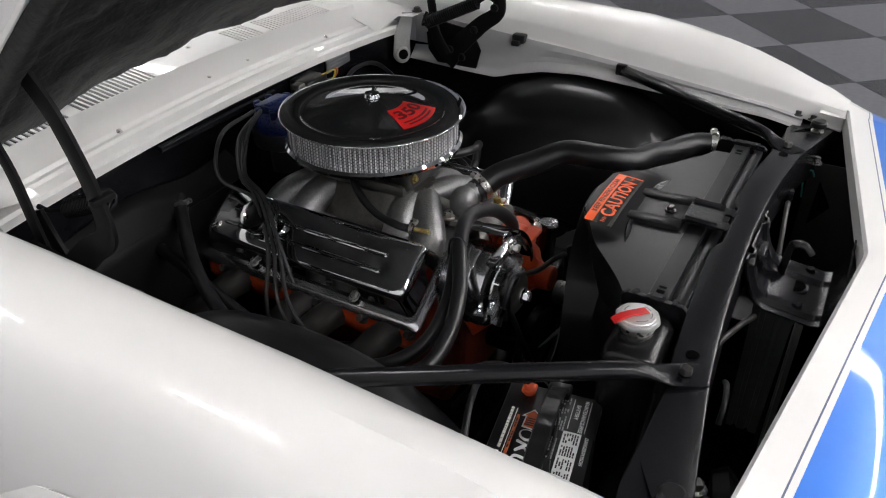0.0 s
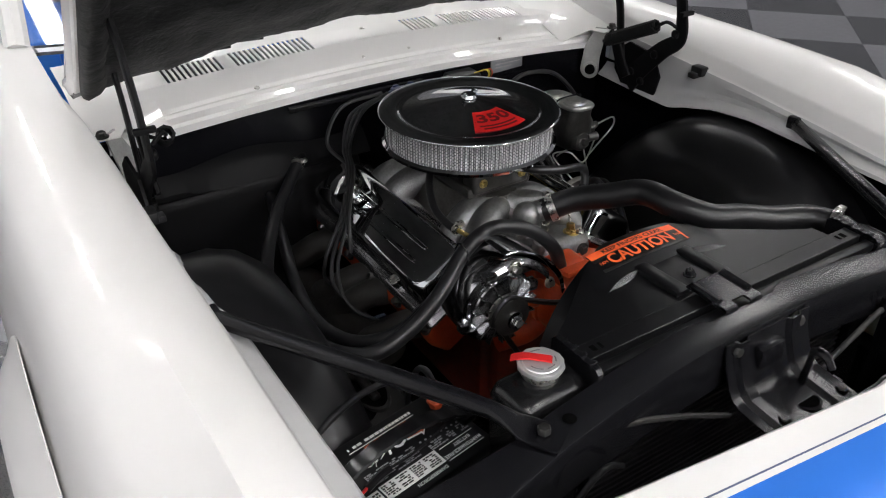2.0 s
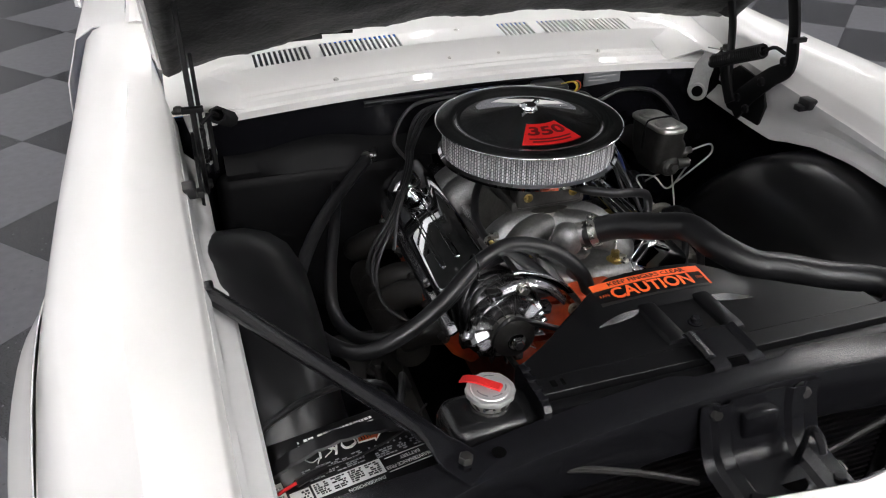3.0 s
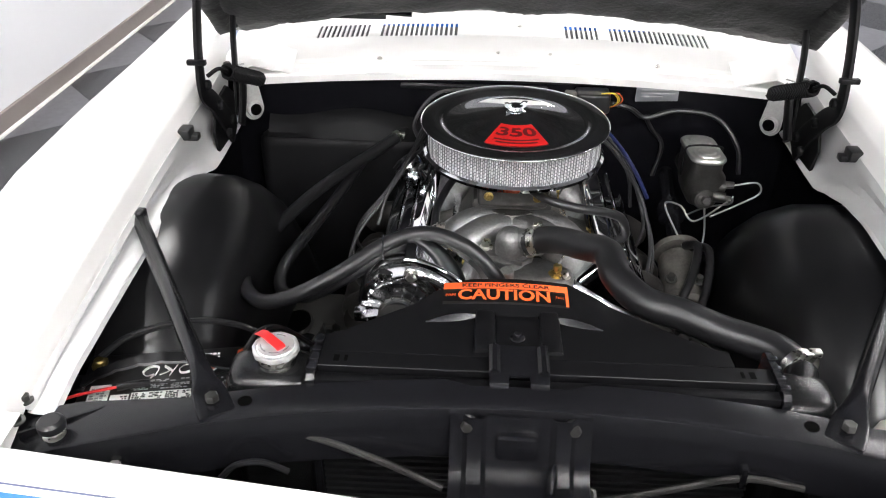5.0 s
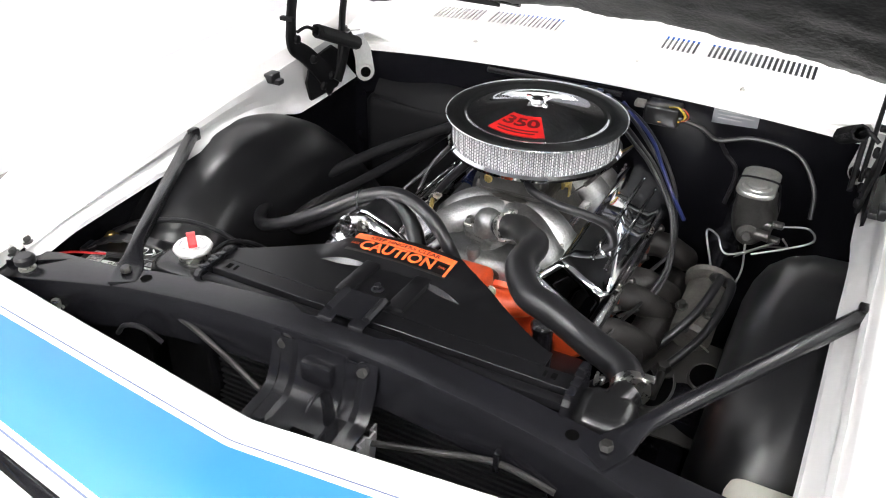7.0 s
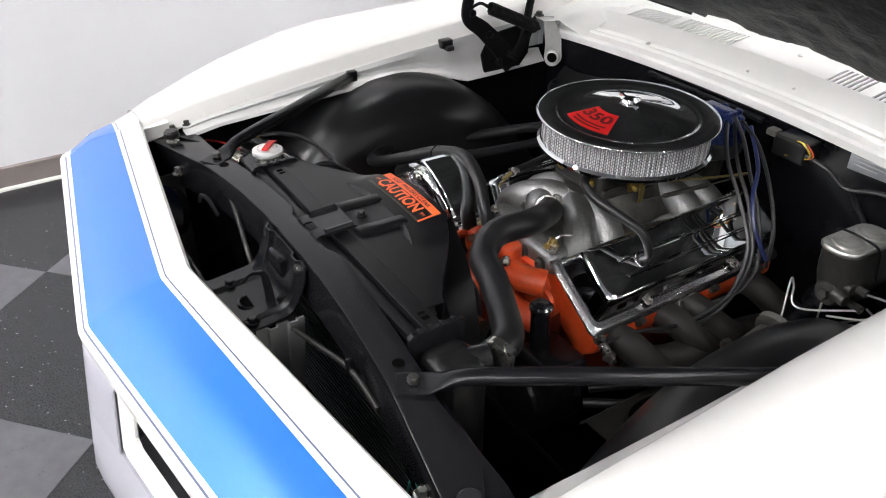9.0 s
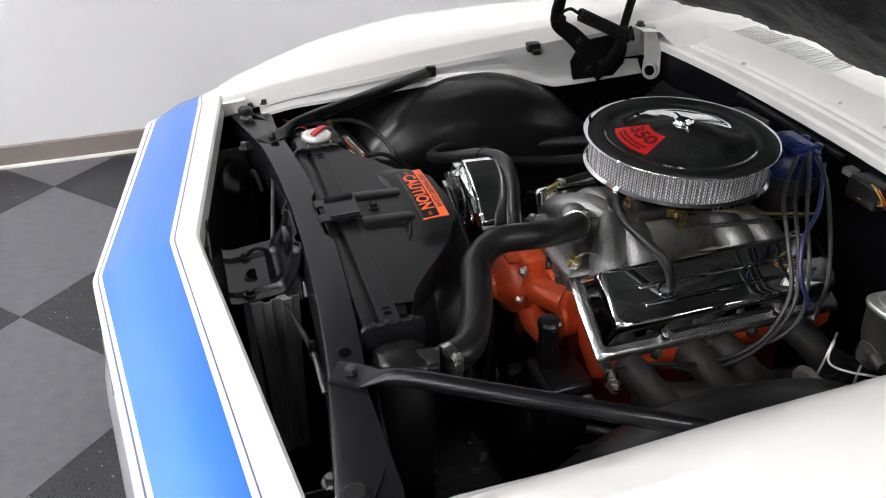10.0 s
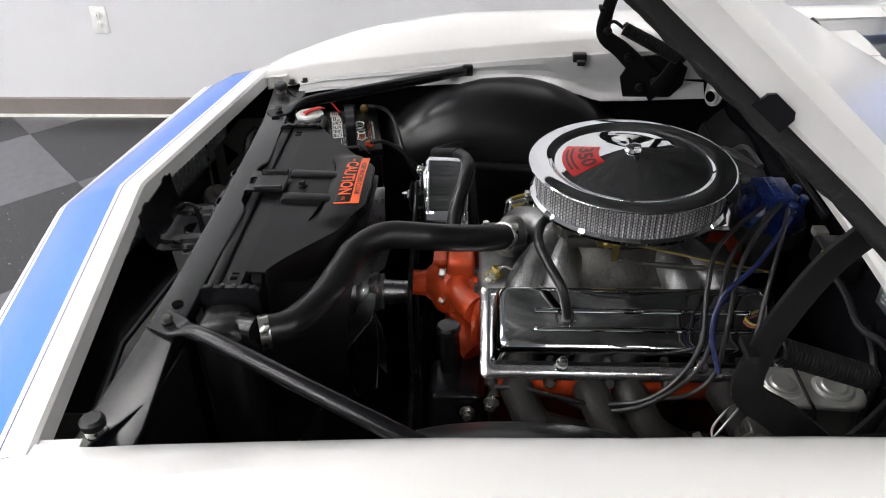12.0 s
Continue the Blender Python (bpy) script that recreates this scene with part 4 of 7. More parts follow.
# outlet neck towards the engine
bm = B()
tube(bm, [(0.348, 0.085, 0.789), (0.358, 0.104, 0.791), (0.3655, 0.126, 0.793)], 0.0222, 18)
part("outlet_neck", bm, GTANK, rad)
bm = B()
lathe(bm, [(0.023, 0), (0.0245, 0.003), (0.0245, 0.010), (0.021, 0.013)], (-0.315, 0.083, 0.8155), (0, 0, 1), 26)
part("filler_neck", bm, STEEL, rad)

# pressure cap: scalloped skirt, flat lid with a step, red safety lever
CAPC = (-0.315, 0.083, 0.8285)
bm = B()
m = 64
rings = []
for r, h, w in ((0.0, 0.0, 0), (0.026, 0.0, 0.4), (0.0288, 0.001, 1), (0.0294, 0.0045, 1), (0.0284, 0.0075, 0.8), (0.0258, 0.0085, 0.2), (0.0240, 0.0080, 0), (0.0228, 0.0095, 0), (0.015, 0.0105, 0), (0.0, 0.0108, 0)):
    ring = []
    for k in range(m):
        a = 2 * math.pi * k / m
        q = 1 + w * (0.045 * max(0, math.cos(8 * a)) ** 2 + 0.05 * (max(0, math.cos(2 * a + 0.6)) ** 30))
        ring.append((CAPC[0] + r * q * math.cos(a), CAPC[1] + r * q * math.sin(a), CAPC[2] + h))
    rings.append(ring)
loft(bm, rings, True)
bmesh.ops.remove_doubles(bm, verts=bm.verts, dist=1e-5)
cap = part("radiator_cap", bm, CAPM, rad, "bright zinc radiator cap with a scalloped edge and a red lever")
ld = Vector((-0.74, 0.67, 0)).normalized()
lsd = Vector((-ld.y, ld.x, 0))
bm = B()
lrows = []
for q, h, w in ((-0.014, 0.0112, 0.0062), (-0.012, 0.0128, 0.0066), (0.0, 0.0132, 0.0066), (0.016, 0.0138, 0.0064), (0.024, 0.0128, 0.0068), (0.032, 0.0105, 0.0070), (0.038, 0.0075, 0.0064)):
    c = Vector(CAPC) + ld * q + Vector((0, 0, h))
    lrows.append([c - lsd * w, c - lsd * w * 0.9 + Vector((0, 0, 0.0016)), c + lsd * w * 0.9 + Vector((0, 0, 0.0016)), c + lsd * w, c + Vector((0, 0, -0.0006))])
loft(bm, lrows, True)
bm.verts.ensure_lookup_table()
bm.faces.new(bm.verts[:5])
bm.faces.new(bm.verts[-5:])
part("lever", bm, RED, cap, "bright red plastic lever")
for k, (a0, a1) in enumerate(((3.3, 4.2), (4.5, 5.2), (5.5, 6.1), (1.0, 1.7))):
    bm = B()
    loft(bm, [[Vector(CAPC) + Vector((r * math.cos(a), r * math.sin(a), 0.0113)) for r in (0.0175, 0.0193)] for a in span(a0, a1, 8)])
    part("print_mark", bm, LGREY, cap)

# centre hold-down bracket
br = thing("radiator_bracket", (-0.004, 0.08, 0.838), "black stamped bracket holding the radiator top", "bracket")
bm = B()
plate(bm, [(-0.038, 0), (-0.015, 0), (-0.015, 0.010), (0.011, 0.010), (0.011, 0), (0.034, 0), (0.034, 0.026), (0.024, 0.034), (0.024, 0.050), (0.036, 0.058), (0.036, 0.066), (-0.040, 0.066), (-0.040, 0.058), (-0.028, 0.050), (-0.028, 0.034), (-0.038, 0.026)], (-0.005, 0.032, 0.8365), (1, 0, 0), (0, 1, 0.02), 0.0035, 0.0008)
part("plate", bm, BLK, br)
for s in (-1, 1):
    bm = B()
    ox = -0.007 + s * 0.029
    rows = [[(ox + s * dx, y, z + dz) for dx, dz in ((-0.006, 0.0), (-0.002, 0.004), (0.004, 0.005), (0.008, 0.001), (0.008, -0.004))] for y, z in ((0.046, 0.8405), (0.060, 0.841), (0.080, 0.8415), (0.094, 0.842))]
    loft(bm, rows)
    thick(bm, 0.002)
    part("pressed_rib", bm, BLK, br)
for dx in (-0.0315, 0.0175):
    bm = B()
    rows = [[(dx - 0.0115, y, z), (dx + 0.0115, y, z)] for y, z in ((0.040, 0.8405), (0.033, 0.8405), (0.0285, 0.839), (0.0262, 0.8345), (0.0262, 0.828), (0.029, 0.824))]
    loft(bm, rows)
    thick(bm, 0.0025)
    part("tab", bm, BLK, br)

# fan shroud: nearly level top panels, a crowned hood over the fan, walls and a round throat
sh = thing("fan_shroud", (0.03, 0.2, 0.45), "black moulded plastic fan shroud behind the radiator", "fan shroud")
SC, SR = (0.0, 0.6135), 0.214


def sh_rear(x):
    """Where the top panel ends towards the engine."""
    return lerp([(0.0, 0.250), (0.07, 0.248), (0.100, 0.230), (0.262, 0.118)], abs(x + 0.004))


def crown(x):
    """Height of the crowned band that carries the label."""
    return 0.8385 - 0.62 * (x + 0.016) ** 2


def sh_top(x, y):
    base = 0.8285 - 0.055 * (y - 0.088)
    k = min(1, max(0, (y - 0.155) / 0.052))
    k = k * k * (3 - 2 * k)
    a = abs(x + 0.010)
    over = min(1, max(0, (0.145 - a) / 0.035))
    over = over * over * (3 - 2 * over)
    return base + max(0, crown(x) - base) * k * over


bm = B()
rows = []
for x in span(-0.258, 0.264, 88):
    yr = sh_rear(x)
    rows.append([(x, 0.0880 + (yr - 0.0880) * v, sh_top(x, 0.0880 + (yr - 0.0880) * v)) for v in span(0, 1, 26)])
loft(bm, rows)
thick(bm, 0.0025)
part("top_panel", bm, SHROUD, sh, angle=25)
bm = B()
rows = []
for x in span(-0.258, 0.264, 60):
    yr = sh_rear(x)
    zt = sh_top(x, yr)
    rows.append([(x, yr, zt - 0.001), (x * 0.995, yr + 0.0015, zt - 0.004), (x * 0.99, yr - 0.001, zt - 0.03), (x * 0.985, yr - 0.010, 0.70 - abs(x) * 0.1)] if abs(x) > 0.085 else [(x, yr, zt - 0.001), (x, yr + 0.002, zt - 0.003), (x, yr + 0.002, zt - 0.010), (x, yr - 0.004, zt - 0.013)])
loft(bm, rows[:21])
loft(bm, rows[-21:])
loft(bm, rows[21:-21])
thick(bm, 0.0025)
part("rear_wall", bm, SHROUD, sh, angle=25)
bm = B()
rows = [[], [], [], [], []]
N = 72
for k in range(N):
    a = 2 * math.pi * k / N
    ca, sa = math.cos(a), math.sin(a)
    q = max(abs(ca) / 0.275, abs(sa) / 0.205)
    fx, fz = 0.004 + ca / q, SC[1] + sa / q
    cx, cz = SC[0] + ca * SR, SC[1] + sa * SR
    fx = max(-0.257, min(0.262, fx))
    yb = 0.222 + 0.038 * max(0, sa) ** 2
    low = lambda z, top: min(z, top)
    rows[0].append((fx, 0.092, low(fz, 0.820)))
    rows[1].append((fx * 0.97 + cx * 0.03, 0.108, low(fz * 0.97 + cz * 0.03, 0.819)))
    rows[2].append((fx * 0.2 + cx * 0.8, 0.160, low(fz * 0.2 + cz * 0.8, 0.815)))
    rows[3].append((cx, 0.180, low(cz, 0.816)))
    rows[4].append((cx, yb, cz))
loft(bm, rows, True)
thick(bm, 0.003)
part("throat", bm, SHROUD, sh)
# raised ears and recessed pad round the mounting bolt
for s in (-1, 1):
    bm = B()
    ox = -0.006 + s * 0.043
    rows = []
    for y, h in ((0.096, 0.0), (0.097, 0.007), (0.104, 0.0095), (0.140, 0.0100), (0.178, 0.0105), (0.190, 0.008), (0.194, 0.0)):
        z = 0.8270 - 0.055 * (y - 0.088)
        rows.append([(ox - 0.0145, y, z), (ox - 0.0125, y, z + h * 0.85), (ox - 0.010, y, z + h), (ox + 0.010, y, z + h), (ox + 0.0125, y, z + h * 0.85), (ox + 0.0145, y, z)])
    loft(bm, rows)
    part("mount_ear", bm, SHROUD, sh)
bm = B()
rows = []
for y, h in ((0.093, -0.001), (0.094, 0.0025), (0.100, 0.0040), (0.150, 0.0045), (0.180, 0.006), (0.192, 0.001)):
    z = 0.8275 - 0.055 * (y - 0.088)
    rows.append([(-0.037, y, z + h - 0.004), (-0.034, y, z + h), (0.022, y, z + h), (0.025, y, z + h - 0.004)])
loft(bm, rows)
part("mount_pad", bm, SHROUD, sh)
# slim added ridges beside the pad, tilted to catch a pressed dimple's highlight
for xa, xb, ya, yb in ((-0.130, -0.052, 0.160, 0.174), (0.032, 0.108, 0.174, 0.156)):
    bm = B()
    rows = []
    for k in range(15):
        q = k / 14
        x, y, w = xa + (xb - xa) * q, ya + (yb - ya) * q, 0.0005 + 0.0072 * math.sin(math.pi * q)
        z = sh_top(x, y) + 0.0006
        rows.append([(x, y - w * 0.5, z - 0.0012), (x, y + w * 0.15, z + 0.50 * w), (x, y + w * 0.5, z + 0.80 * w), (x, y + w * 0.62 + 0.002, sh_top(x, y + 0.009) - 0.001)])
    loft(bm, rows)
    part("glint_ridge", bm, BLK, sh)
bm = B()
bolt(bm, (-0.007, 0.125, 0.8300), (0, 0, 1), 0.0065, 0.007)
part("mount_bolt", bm, BLK, sh)


# warning label wrapped on the crown
def ringpt(arc, y, lift=0.0):
    return Vector((arc, y, sh_top(arc, y) + 0.0010 + lift))


A0, A1 = -0.1085, 0.0655
L0, L1, L2 = 0.1920, 0.2225, 0.2375
bm = B()
loft(bm, [[ringpt(a, L0), ringpt(a, L2)] for a in span(A0, A1, 28)])
thick(bm, 0.0006)
lab = part("warning_label", bm, LBLK, sh, "orange and black fan warning label")
bm = B()
loft(bm, [[ringpt(a, L1, 0.0010), ringpt(a, L2, 0.0010)] for a in span(A0, A1, 28)])
part("orange_band", bm, ORL, lab)
bm = B()
loft(bm, [[ringpt(a, L0 + 0.001, 0.0010), ringpt(a, L1, 0.0010)] for a in (A1 - 0.0042, A1 - 0.002, A1)])
part("orange_edge", bm, ORL, lab)


def words(text, size, where, material, parent, name="lettering", stretch=1.0, weight=0.0, depth=0.0004):
    """Built-in lettering laid on a surface by a function of the letter plane."""
    cu = bpy.data.curves.new(name, "FONT")
    cu.body, cu.size, cu.align_x, cu.align_y, cu.resolution_u = text, size, "CENTER", "CENTER", 3
    cu.offset = weight
    tmp = new("tmp_text", cu)
    dg = bpy.context.evaluated_depsgraph_get()
    me = bpy.data.meshes.new_from_object(tmp.evaluated_get(dg))
    bpy.data.objects.remove(tmp)
    bm = B()
    bm.from_mesh(me)
    bpy.data.meshes.remove(me)
    bmesh.ops.triangulate(bm, faces=bm.faces)
    bmesh.ops.subdivide_edges(bm, edges=[e for e in bm.edges if e.calc_length() > size * 0.35], cuts=1)
    for v in bm.verts:
        v.co = where(v.co.x * stretch, v.co.y)
    return part(name, bm, material, parent)


AM = (A0 + A1) / 2
words("CAUTION", 0.031, lambda u, v: ringpt(AM - 0.002 + u, 0.2075 + v, 0.0016), ORL, lab, stretch=0.92, weight=0.0008)
words("KEEP FINGERS CLEAR", 0.0120, lambda u, v: ringpt(AM + u, 0.2298 + v, 0.0016), LBLK, lab, stretch=1.08, weight=0.0003)
words("FAN", 0.0095, lambda u, v: ringpt(A0 + 0.0105 + u, 0.2080 + v, 0.0016), ORL, lab, stretch=0.80)
words("FAN", 0.0095, lambda u, v: ringpt(A1 - 0.0125 + u, 0.2080 + v, 0.0016), ORL, lab, stretch=0.62)

# fan
fan = thing("cooling_fan", (0.0, 0.25, 0.6), "grey steel cooling fan on a grooved bright spacer", "fan")
bm = B()
lathe(bm, [(0.03, 0.15), (0.062, 0.160), (0.066, 0.195), (0.040, 0.200), (0.036, 0.204), (0.034, 0.212), (0.0375, 0.217), (0.0375, 0.226), (0.034, 0.231), (0.034, 0.237), (0.0375, 0.242), (0.0375, 0.252), (0.034, 0.256), (0.036, 0.262), (0.024, 0.264), (0.022, 0.31)], (0.0, 0, 0.598), (0, 1, 0), 32)
part("hub", bm, FANM, fan, "bright machined hub spacer")
for k in range(7):
    a = k * 2 * math.pi / 7 + 0.16
    d, e = Vector((math.cos(a), 0, math.sin(a))), Vector((-math.sin(a), 0, math.cos(a)))
    c = Vector((0.0, 0.226, 0.605))
    bm = B()
    loft(bm, [[c + d * r + e * (-w) * 0.8 + Vector((0, -0.018 * q, 0)), c + d * r + Vector((0, 0.006, 0)), c + d * r + e * w * 0.8 + Vector((0, 0.030 * q, 0))] for r, w, q in ((0.045, 0.018, 0.5), (0.075, 0.034, 1), (0.13, 0.044, 1.2), (0.196, 0.048, 1.2))])
    thick(bm, 0.002)
    part("blade", bm, FANM, fan)

# ---- hood latch support ----
ls = thing("latch_support", (-0.015, -0.09, 0.35), "black stamped steel hood latch support with ribs and holes", "latch support")
bm = B()
LX = [-0.088, -0.072, -0.066, -0.052, -0.046, -0.010, 0.0, 0.03, 0.037, 0.052, 0.058, 0.078]
LZ = [0, 0, 0.006, 0.006, 0, 0, 0, 0, 0.006, 0.006, 0, 0]
SEC = [(-0.0125, 0.826), (-0.0165, 0.800), (-0.030, 0.766), (-0.040, 0.752), (-0.052, 0.745), (-0.122, 0.738), (-0.136, 0.742), (-0.147, 0.756), (-0.152, 0.782), (-0.1535, 0.812)]
rows = []
for x, dz in zip(LX, LZ):
    rows.append([(x, y - (dz if i < 4 else 0), z + (dz if i >= 3 else 0)) for i, (y, z) in enumerate(SEC)])
loft(bm, rows)
thick(bm, 0.003)
part("bracket", bm, BLK, ls)
bm = B()
box(bm, (-0.034, -0.034, 0.772), (0.016, -0.016, 0.808), 0.006)
part("pressed_pad", bm, BLK, ls)
bm = B()
lathe(bm, [(0.016, 0), (0.016, 0.0012)], (0.006, -0.086, 0.7435), (0, 0.1, 1), 24)
part("pin_hole", bm, HOLE, ls)
bm = B()
lathe(bm, [(0.019, 0), (0.021, 0.002), (0.017, 0.0035), (0.016, 0.001)], (0.006, -0.086, 0.7415), (0, 0.1, 1), 24)
part("hole_rim", bm, BLK, ls)
bm = B()
tube(bm, [(0.030, -0.060, 0.745), (0.031, -0.062, 0.775), (0.029, -0.066, 0.803), (0.026, -0.084, 0.808), (0.024, -0.098, 0.796)], lambda k: 0.009 - 0.004 * k, 8, 6, 0.5)
part("safety_hook", bm, BLK, ls)
bm = B()
box(bm, (0.040, -0.085, 0.7430), (0.047, -0.055, 0.7460))
part("slot", bm, HOLE, ls)
for p in ((-0.055, -0.098, 0.7440), (0.058, -0.102, 0.7435)):
    bm = B()
    bolt(bm, p, (0, 0.1, 1), 0.008, 0.007)
    part("bolt", bm, BLK, ls)
bm = B()
loft(bm, [[(x * w, -0.105 - dz, z) for x, dz in ((-0.075, 0), (-0.045, 0.002), (-0.04, 0.010), (-0.02, 0.010), (-0.015, 0.002), (0.0, 0.002), (0.005, 0.010), (0.025, 0.010), (0.03, 0.002), (0.06, 0))] for z, w in ((0.738, 1.0), (0.65, 0.9), (0.5, 0.75), (0.36, 0.7))])
thick(bm, 0.003)
part("strut", bm, STRUT, ls, "greyish ribbed front of the support")
bm = B()
loft(bm, [[(0.081 * w + dz, y * w - 0.062 * (1 - w), z) for y, dz in ((-0.105, 0), (-0.088, 0), (-0.086, 0.006), (-0.072, 0.006), (-0.070, 0), (-0.056, 0), (-0.054, 0.006), (-0.040, 0.006), (-0.038, 0), (-0.026, 0))] for z, w in ((0.740, 1.0), (0.70, 0.97), (0.64, 0.9), (0.60, 0.84), (0.36, 0.7))])
thick(bm, 0.003)
part("side_web", bm, STRUT, ls, "greyish ribbed side of the support")
for s, pts in ((-1, [(-0.095, -0.045, 0.735), (-0.18, -0.03, 0.765), (-0.27, -0.015, 0.782), (-0.32, -0.02, 0.76)]), (1, [(0.075, -0.05, 0.725), (0.17, -0.04, 0.745), (0.255, -0.032, 0.762), (0.33, -0.03, 0.748)])):
    t = thing("brace_rod", pts[1], "thin dark steel brace rod in front of the radiator", "brace rod", "brace rods")
    bm = B()
    tube(bm, pts, 0.0045, 8)
    part("rod", bm, DULL, t)
    bm = B()
    box(bm, (pts[2][0] - 0.004, pts[2][1] - 0.006, pts[2][2] - 0.012), (pts[2][0] + 0.004, pts[2][1] + 0.006, pts[2][2] + 0.02), 0.002)
    part("clip", bm, BLK, t)

# ---- grille and bumper ----
def face(x, z, back=0.0):
    """The front face below the nose lip."""
    return (x, -0.338 - 0.126 * (0.742 - z) + 0.14 * abs(x) + back, z)


gr = thing("grille", (0, -0.24, 0.5), "dark grille of small rectangular cells below the nose, coloured pale as if lit", "grille")
bars = B()
for s in (-1, 1):
    for k in range(25):
        x = s * (0.125 + k * 0.0205)
        # swelling radius gives beads that imitate glints along each bar
        rows = []
        for j in range(31):
            z, r = 0.625 + j * 0.00473, (0.0032, 0.0066, 0.0062)[j % 3]
            c = face(x, z, 0.056)
            rows.append([(c[0] + r * 0.8 * a, c[1] + r * b, z) for a, b in ((-1, -0.6), (0, -1), (1, -0.6), (1, 0.6), (0, 1), (-1, 0.6))])
        loft(bars, rows, True)
    for j in range(11):
        z = 0.628 + j * 0.0142
        loft(bars, [[face(s * x, zz, b) for zz, b in ((z, 0.046), (z + 0.0045, 0.044), (z + 0.0045, 0.052), (z, 0.052))] for x in (0.11, 0.62)], True)
tagged(part("mesh", bars, GRILL, gr), kind="stuff")
for s in (-1, 1):
    bm = B()
    tube(bm, [face(s * 0.165, 0.765, 0.034), face(s * 0.168, 0.70, 0.034), face(s * 0.20, 0.690, 0.034), face(s * 0.58, 0.690, 0.034), face(s * 0.60, 0.705, 0.034), face(s * 0.60, 0.76, 0.034)], 0.0025, 8, 6)
    part("bright_trim", bm, CHROME, gr, "thin bright trim line")
    bm = B()
    out_ = [(0.113, 0.765), (0.113, 0.648), (0.125, 0.640), (0.60, 0.640), (0.618, 0.652), (0.618, 0.765)]
    inn = [(0.146, 0.765), (0.150, 0.690), (0.165, 0.680), (0.585, 0.680), (0.600, 0.690), (0.600, 0.765)]
    loft(bm, [[face(s * x, z, b) for x, z in q] for q, b in ((out_, 0.012), (out_, 0.004), (inn, 0.010), (inn, 0.014))])
    thick(bm, 0.0015)
    part("bezel", bm, WHITE, gr, "white painted grille surround")
for s in (-1, 1):
    bm = B()
    inn = [(0.147, 0.765), (0.151, 0.689), (0.166, 0.679), (0.584, 0.679), (0.599, 0.689), (0.599, 0.765)]
    loft(bm, [[face(s * x, z, b) for x, z in inn] for b in (0.0145, 0.055)])
    thick(bm, 0.0015)
    part("tray", bm, BLKG, gr, "black inner edge of the grille opening")
bm = B()
loft(bm, [[face(x, z, 0.072) for z in (0.632, 0.55, 0.47, 0.38)] for x in (-0.70, -0.35, 0, 0.35, 0.70)])
thick(bm, 0.003)
part("baffle", bm, BLK, gr, "black splash baffle behind the bumper")
for s in (-1, 1):
    hb = thing("headlamp_bucket", (s * 0.42, -0.195, 0.58), "dull silver headlamp bucket with a thin adjuster rod", "headlamp bucket", "headlamp buckets")
    bm = B()
    lathe(bm, [(0.03, -0.02), (0.034, 0.0), (0.030, 0.012), (0.016, 0.020), (0.012, 0.030), (0.004, 0.034)], (s * 0.425, -0.194, 0.566), (-s * 0.5, 0.5, 1), 22)
    part("shell", bm, CASTG, hb)
    bm = B()
    rod(bm, (s * 0.425, -0.200, 0.595), (s * 0.400, -0.190, 0.742), 0.0028, 10)
    part("adjuster_rod", bm, STEEL, hb, "thin bright steel rod")
bp = thing("front_bumper", (0, -0.3, 0.45), "smooth body-coloured bumper with a raised centre pillar, its white greyed for shade", "bumper")
bm = B()
loft(bm, [[face(x, 0.752, 0.03), face(x, 0.752, 0.004), face(x, 0.745), face(x, 0.69), face(x, 0.632 + 0.0 * x)] for x in (-0.108, -0.1, -0.05, -0.012, 0, 0.012, 0.05, 0.1, 0.108)])
thick(bm, 0.003)
part("centre_pillar", bm, BUMP, bp)
bm = B()
loft(bm, [[(face(x, 0.6)[0], face(x, z)[1] + b + (0.9 * max(0, abs(x) - 0.62) ** 1.3), z) for z, b in ((0.632, 0.05), (0.632, 0.002), (0.622, 0.0), (0.585, -0.004), (0.53, -0.004), (0.49, 0.004), (0.465, 0.02), (0.455, 0.08))] for x in span(-0.88, 0.88, 41)])
thick(bm, 0.003)
part("bar", bm, BUMP, bp)
for s in (-1, 1):
    bm = B()
    box(bm, (s * 0.40 - 0.03, -0.24, 0.46), (s * 0.40 + 0.03, -0.10, 0.50), 0.004)
    part("mounting_arm", bm, BLK, bp, "black steel mounting arm")
    bm = B()
    bolt(bm, face(s * 0.70, 0.56, 0.02), (0, -1, 0), 0.010, 0.006)
    part("bolt", bm, CHROME, bp)
bm = B()
loft(bm, [[(x, -0.29 + 0.14 * abs(x), 0.45), (x, -0.26 + 0.14 * abs(x), 0.30), (x, -0.20 + 0.14 * abs(x), 0.24)] for x in (-0.8, -0.4, 0, 0.4, 0.8)])
thick(bm, 0.003)
part("valance", bm, WHITE, bp)

# ---- engine ----
eng = thing("engine_block", (0, 0.7, 0.3), "orange painted V8 engine block with cylinder heads", "engine block")
# lower block: shade of the deep bay is put into its orange
bm = B()
box(bm, (-0.13, 0.47, 0.33), (0.13, 0.97, 0.60), 0.02)
part("crankcase", bm, OSHADE, eng, "lower block, its orange darkened for shade")
VA, VN = Vector((0.84, 0, -0.543)), Vector((0.543, 0, 0.84))


def vloc(s, dy, a, y, n):
    """A point by a valve cover's own axes: across, along, off the flange."""
    p = Vector((0.167, 0, 0.646)) + VA * a + VN * n
    return Vector((s * p.x, y + dy, p.z))


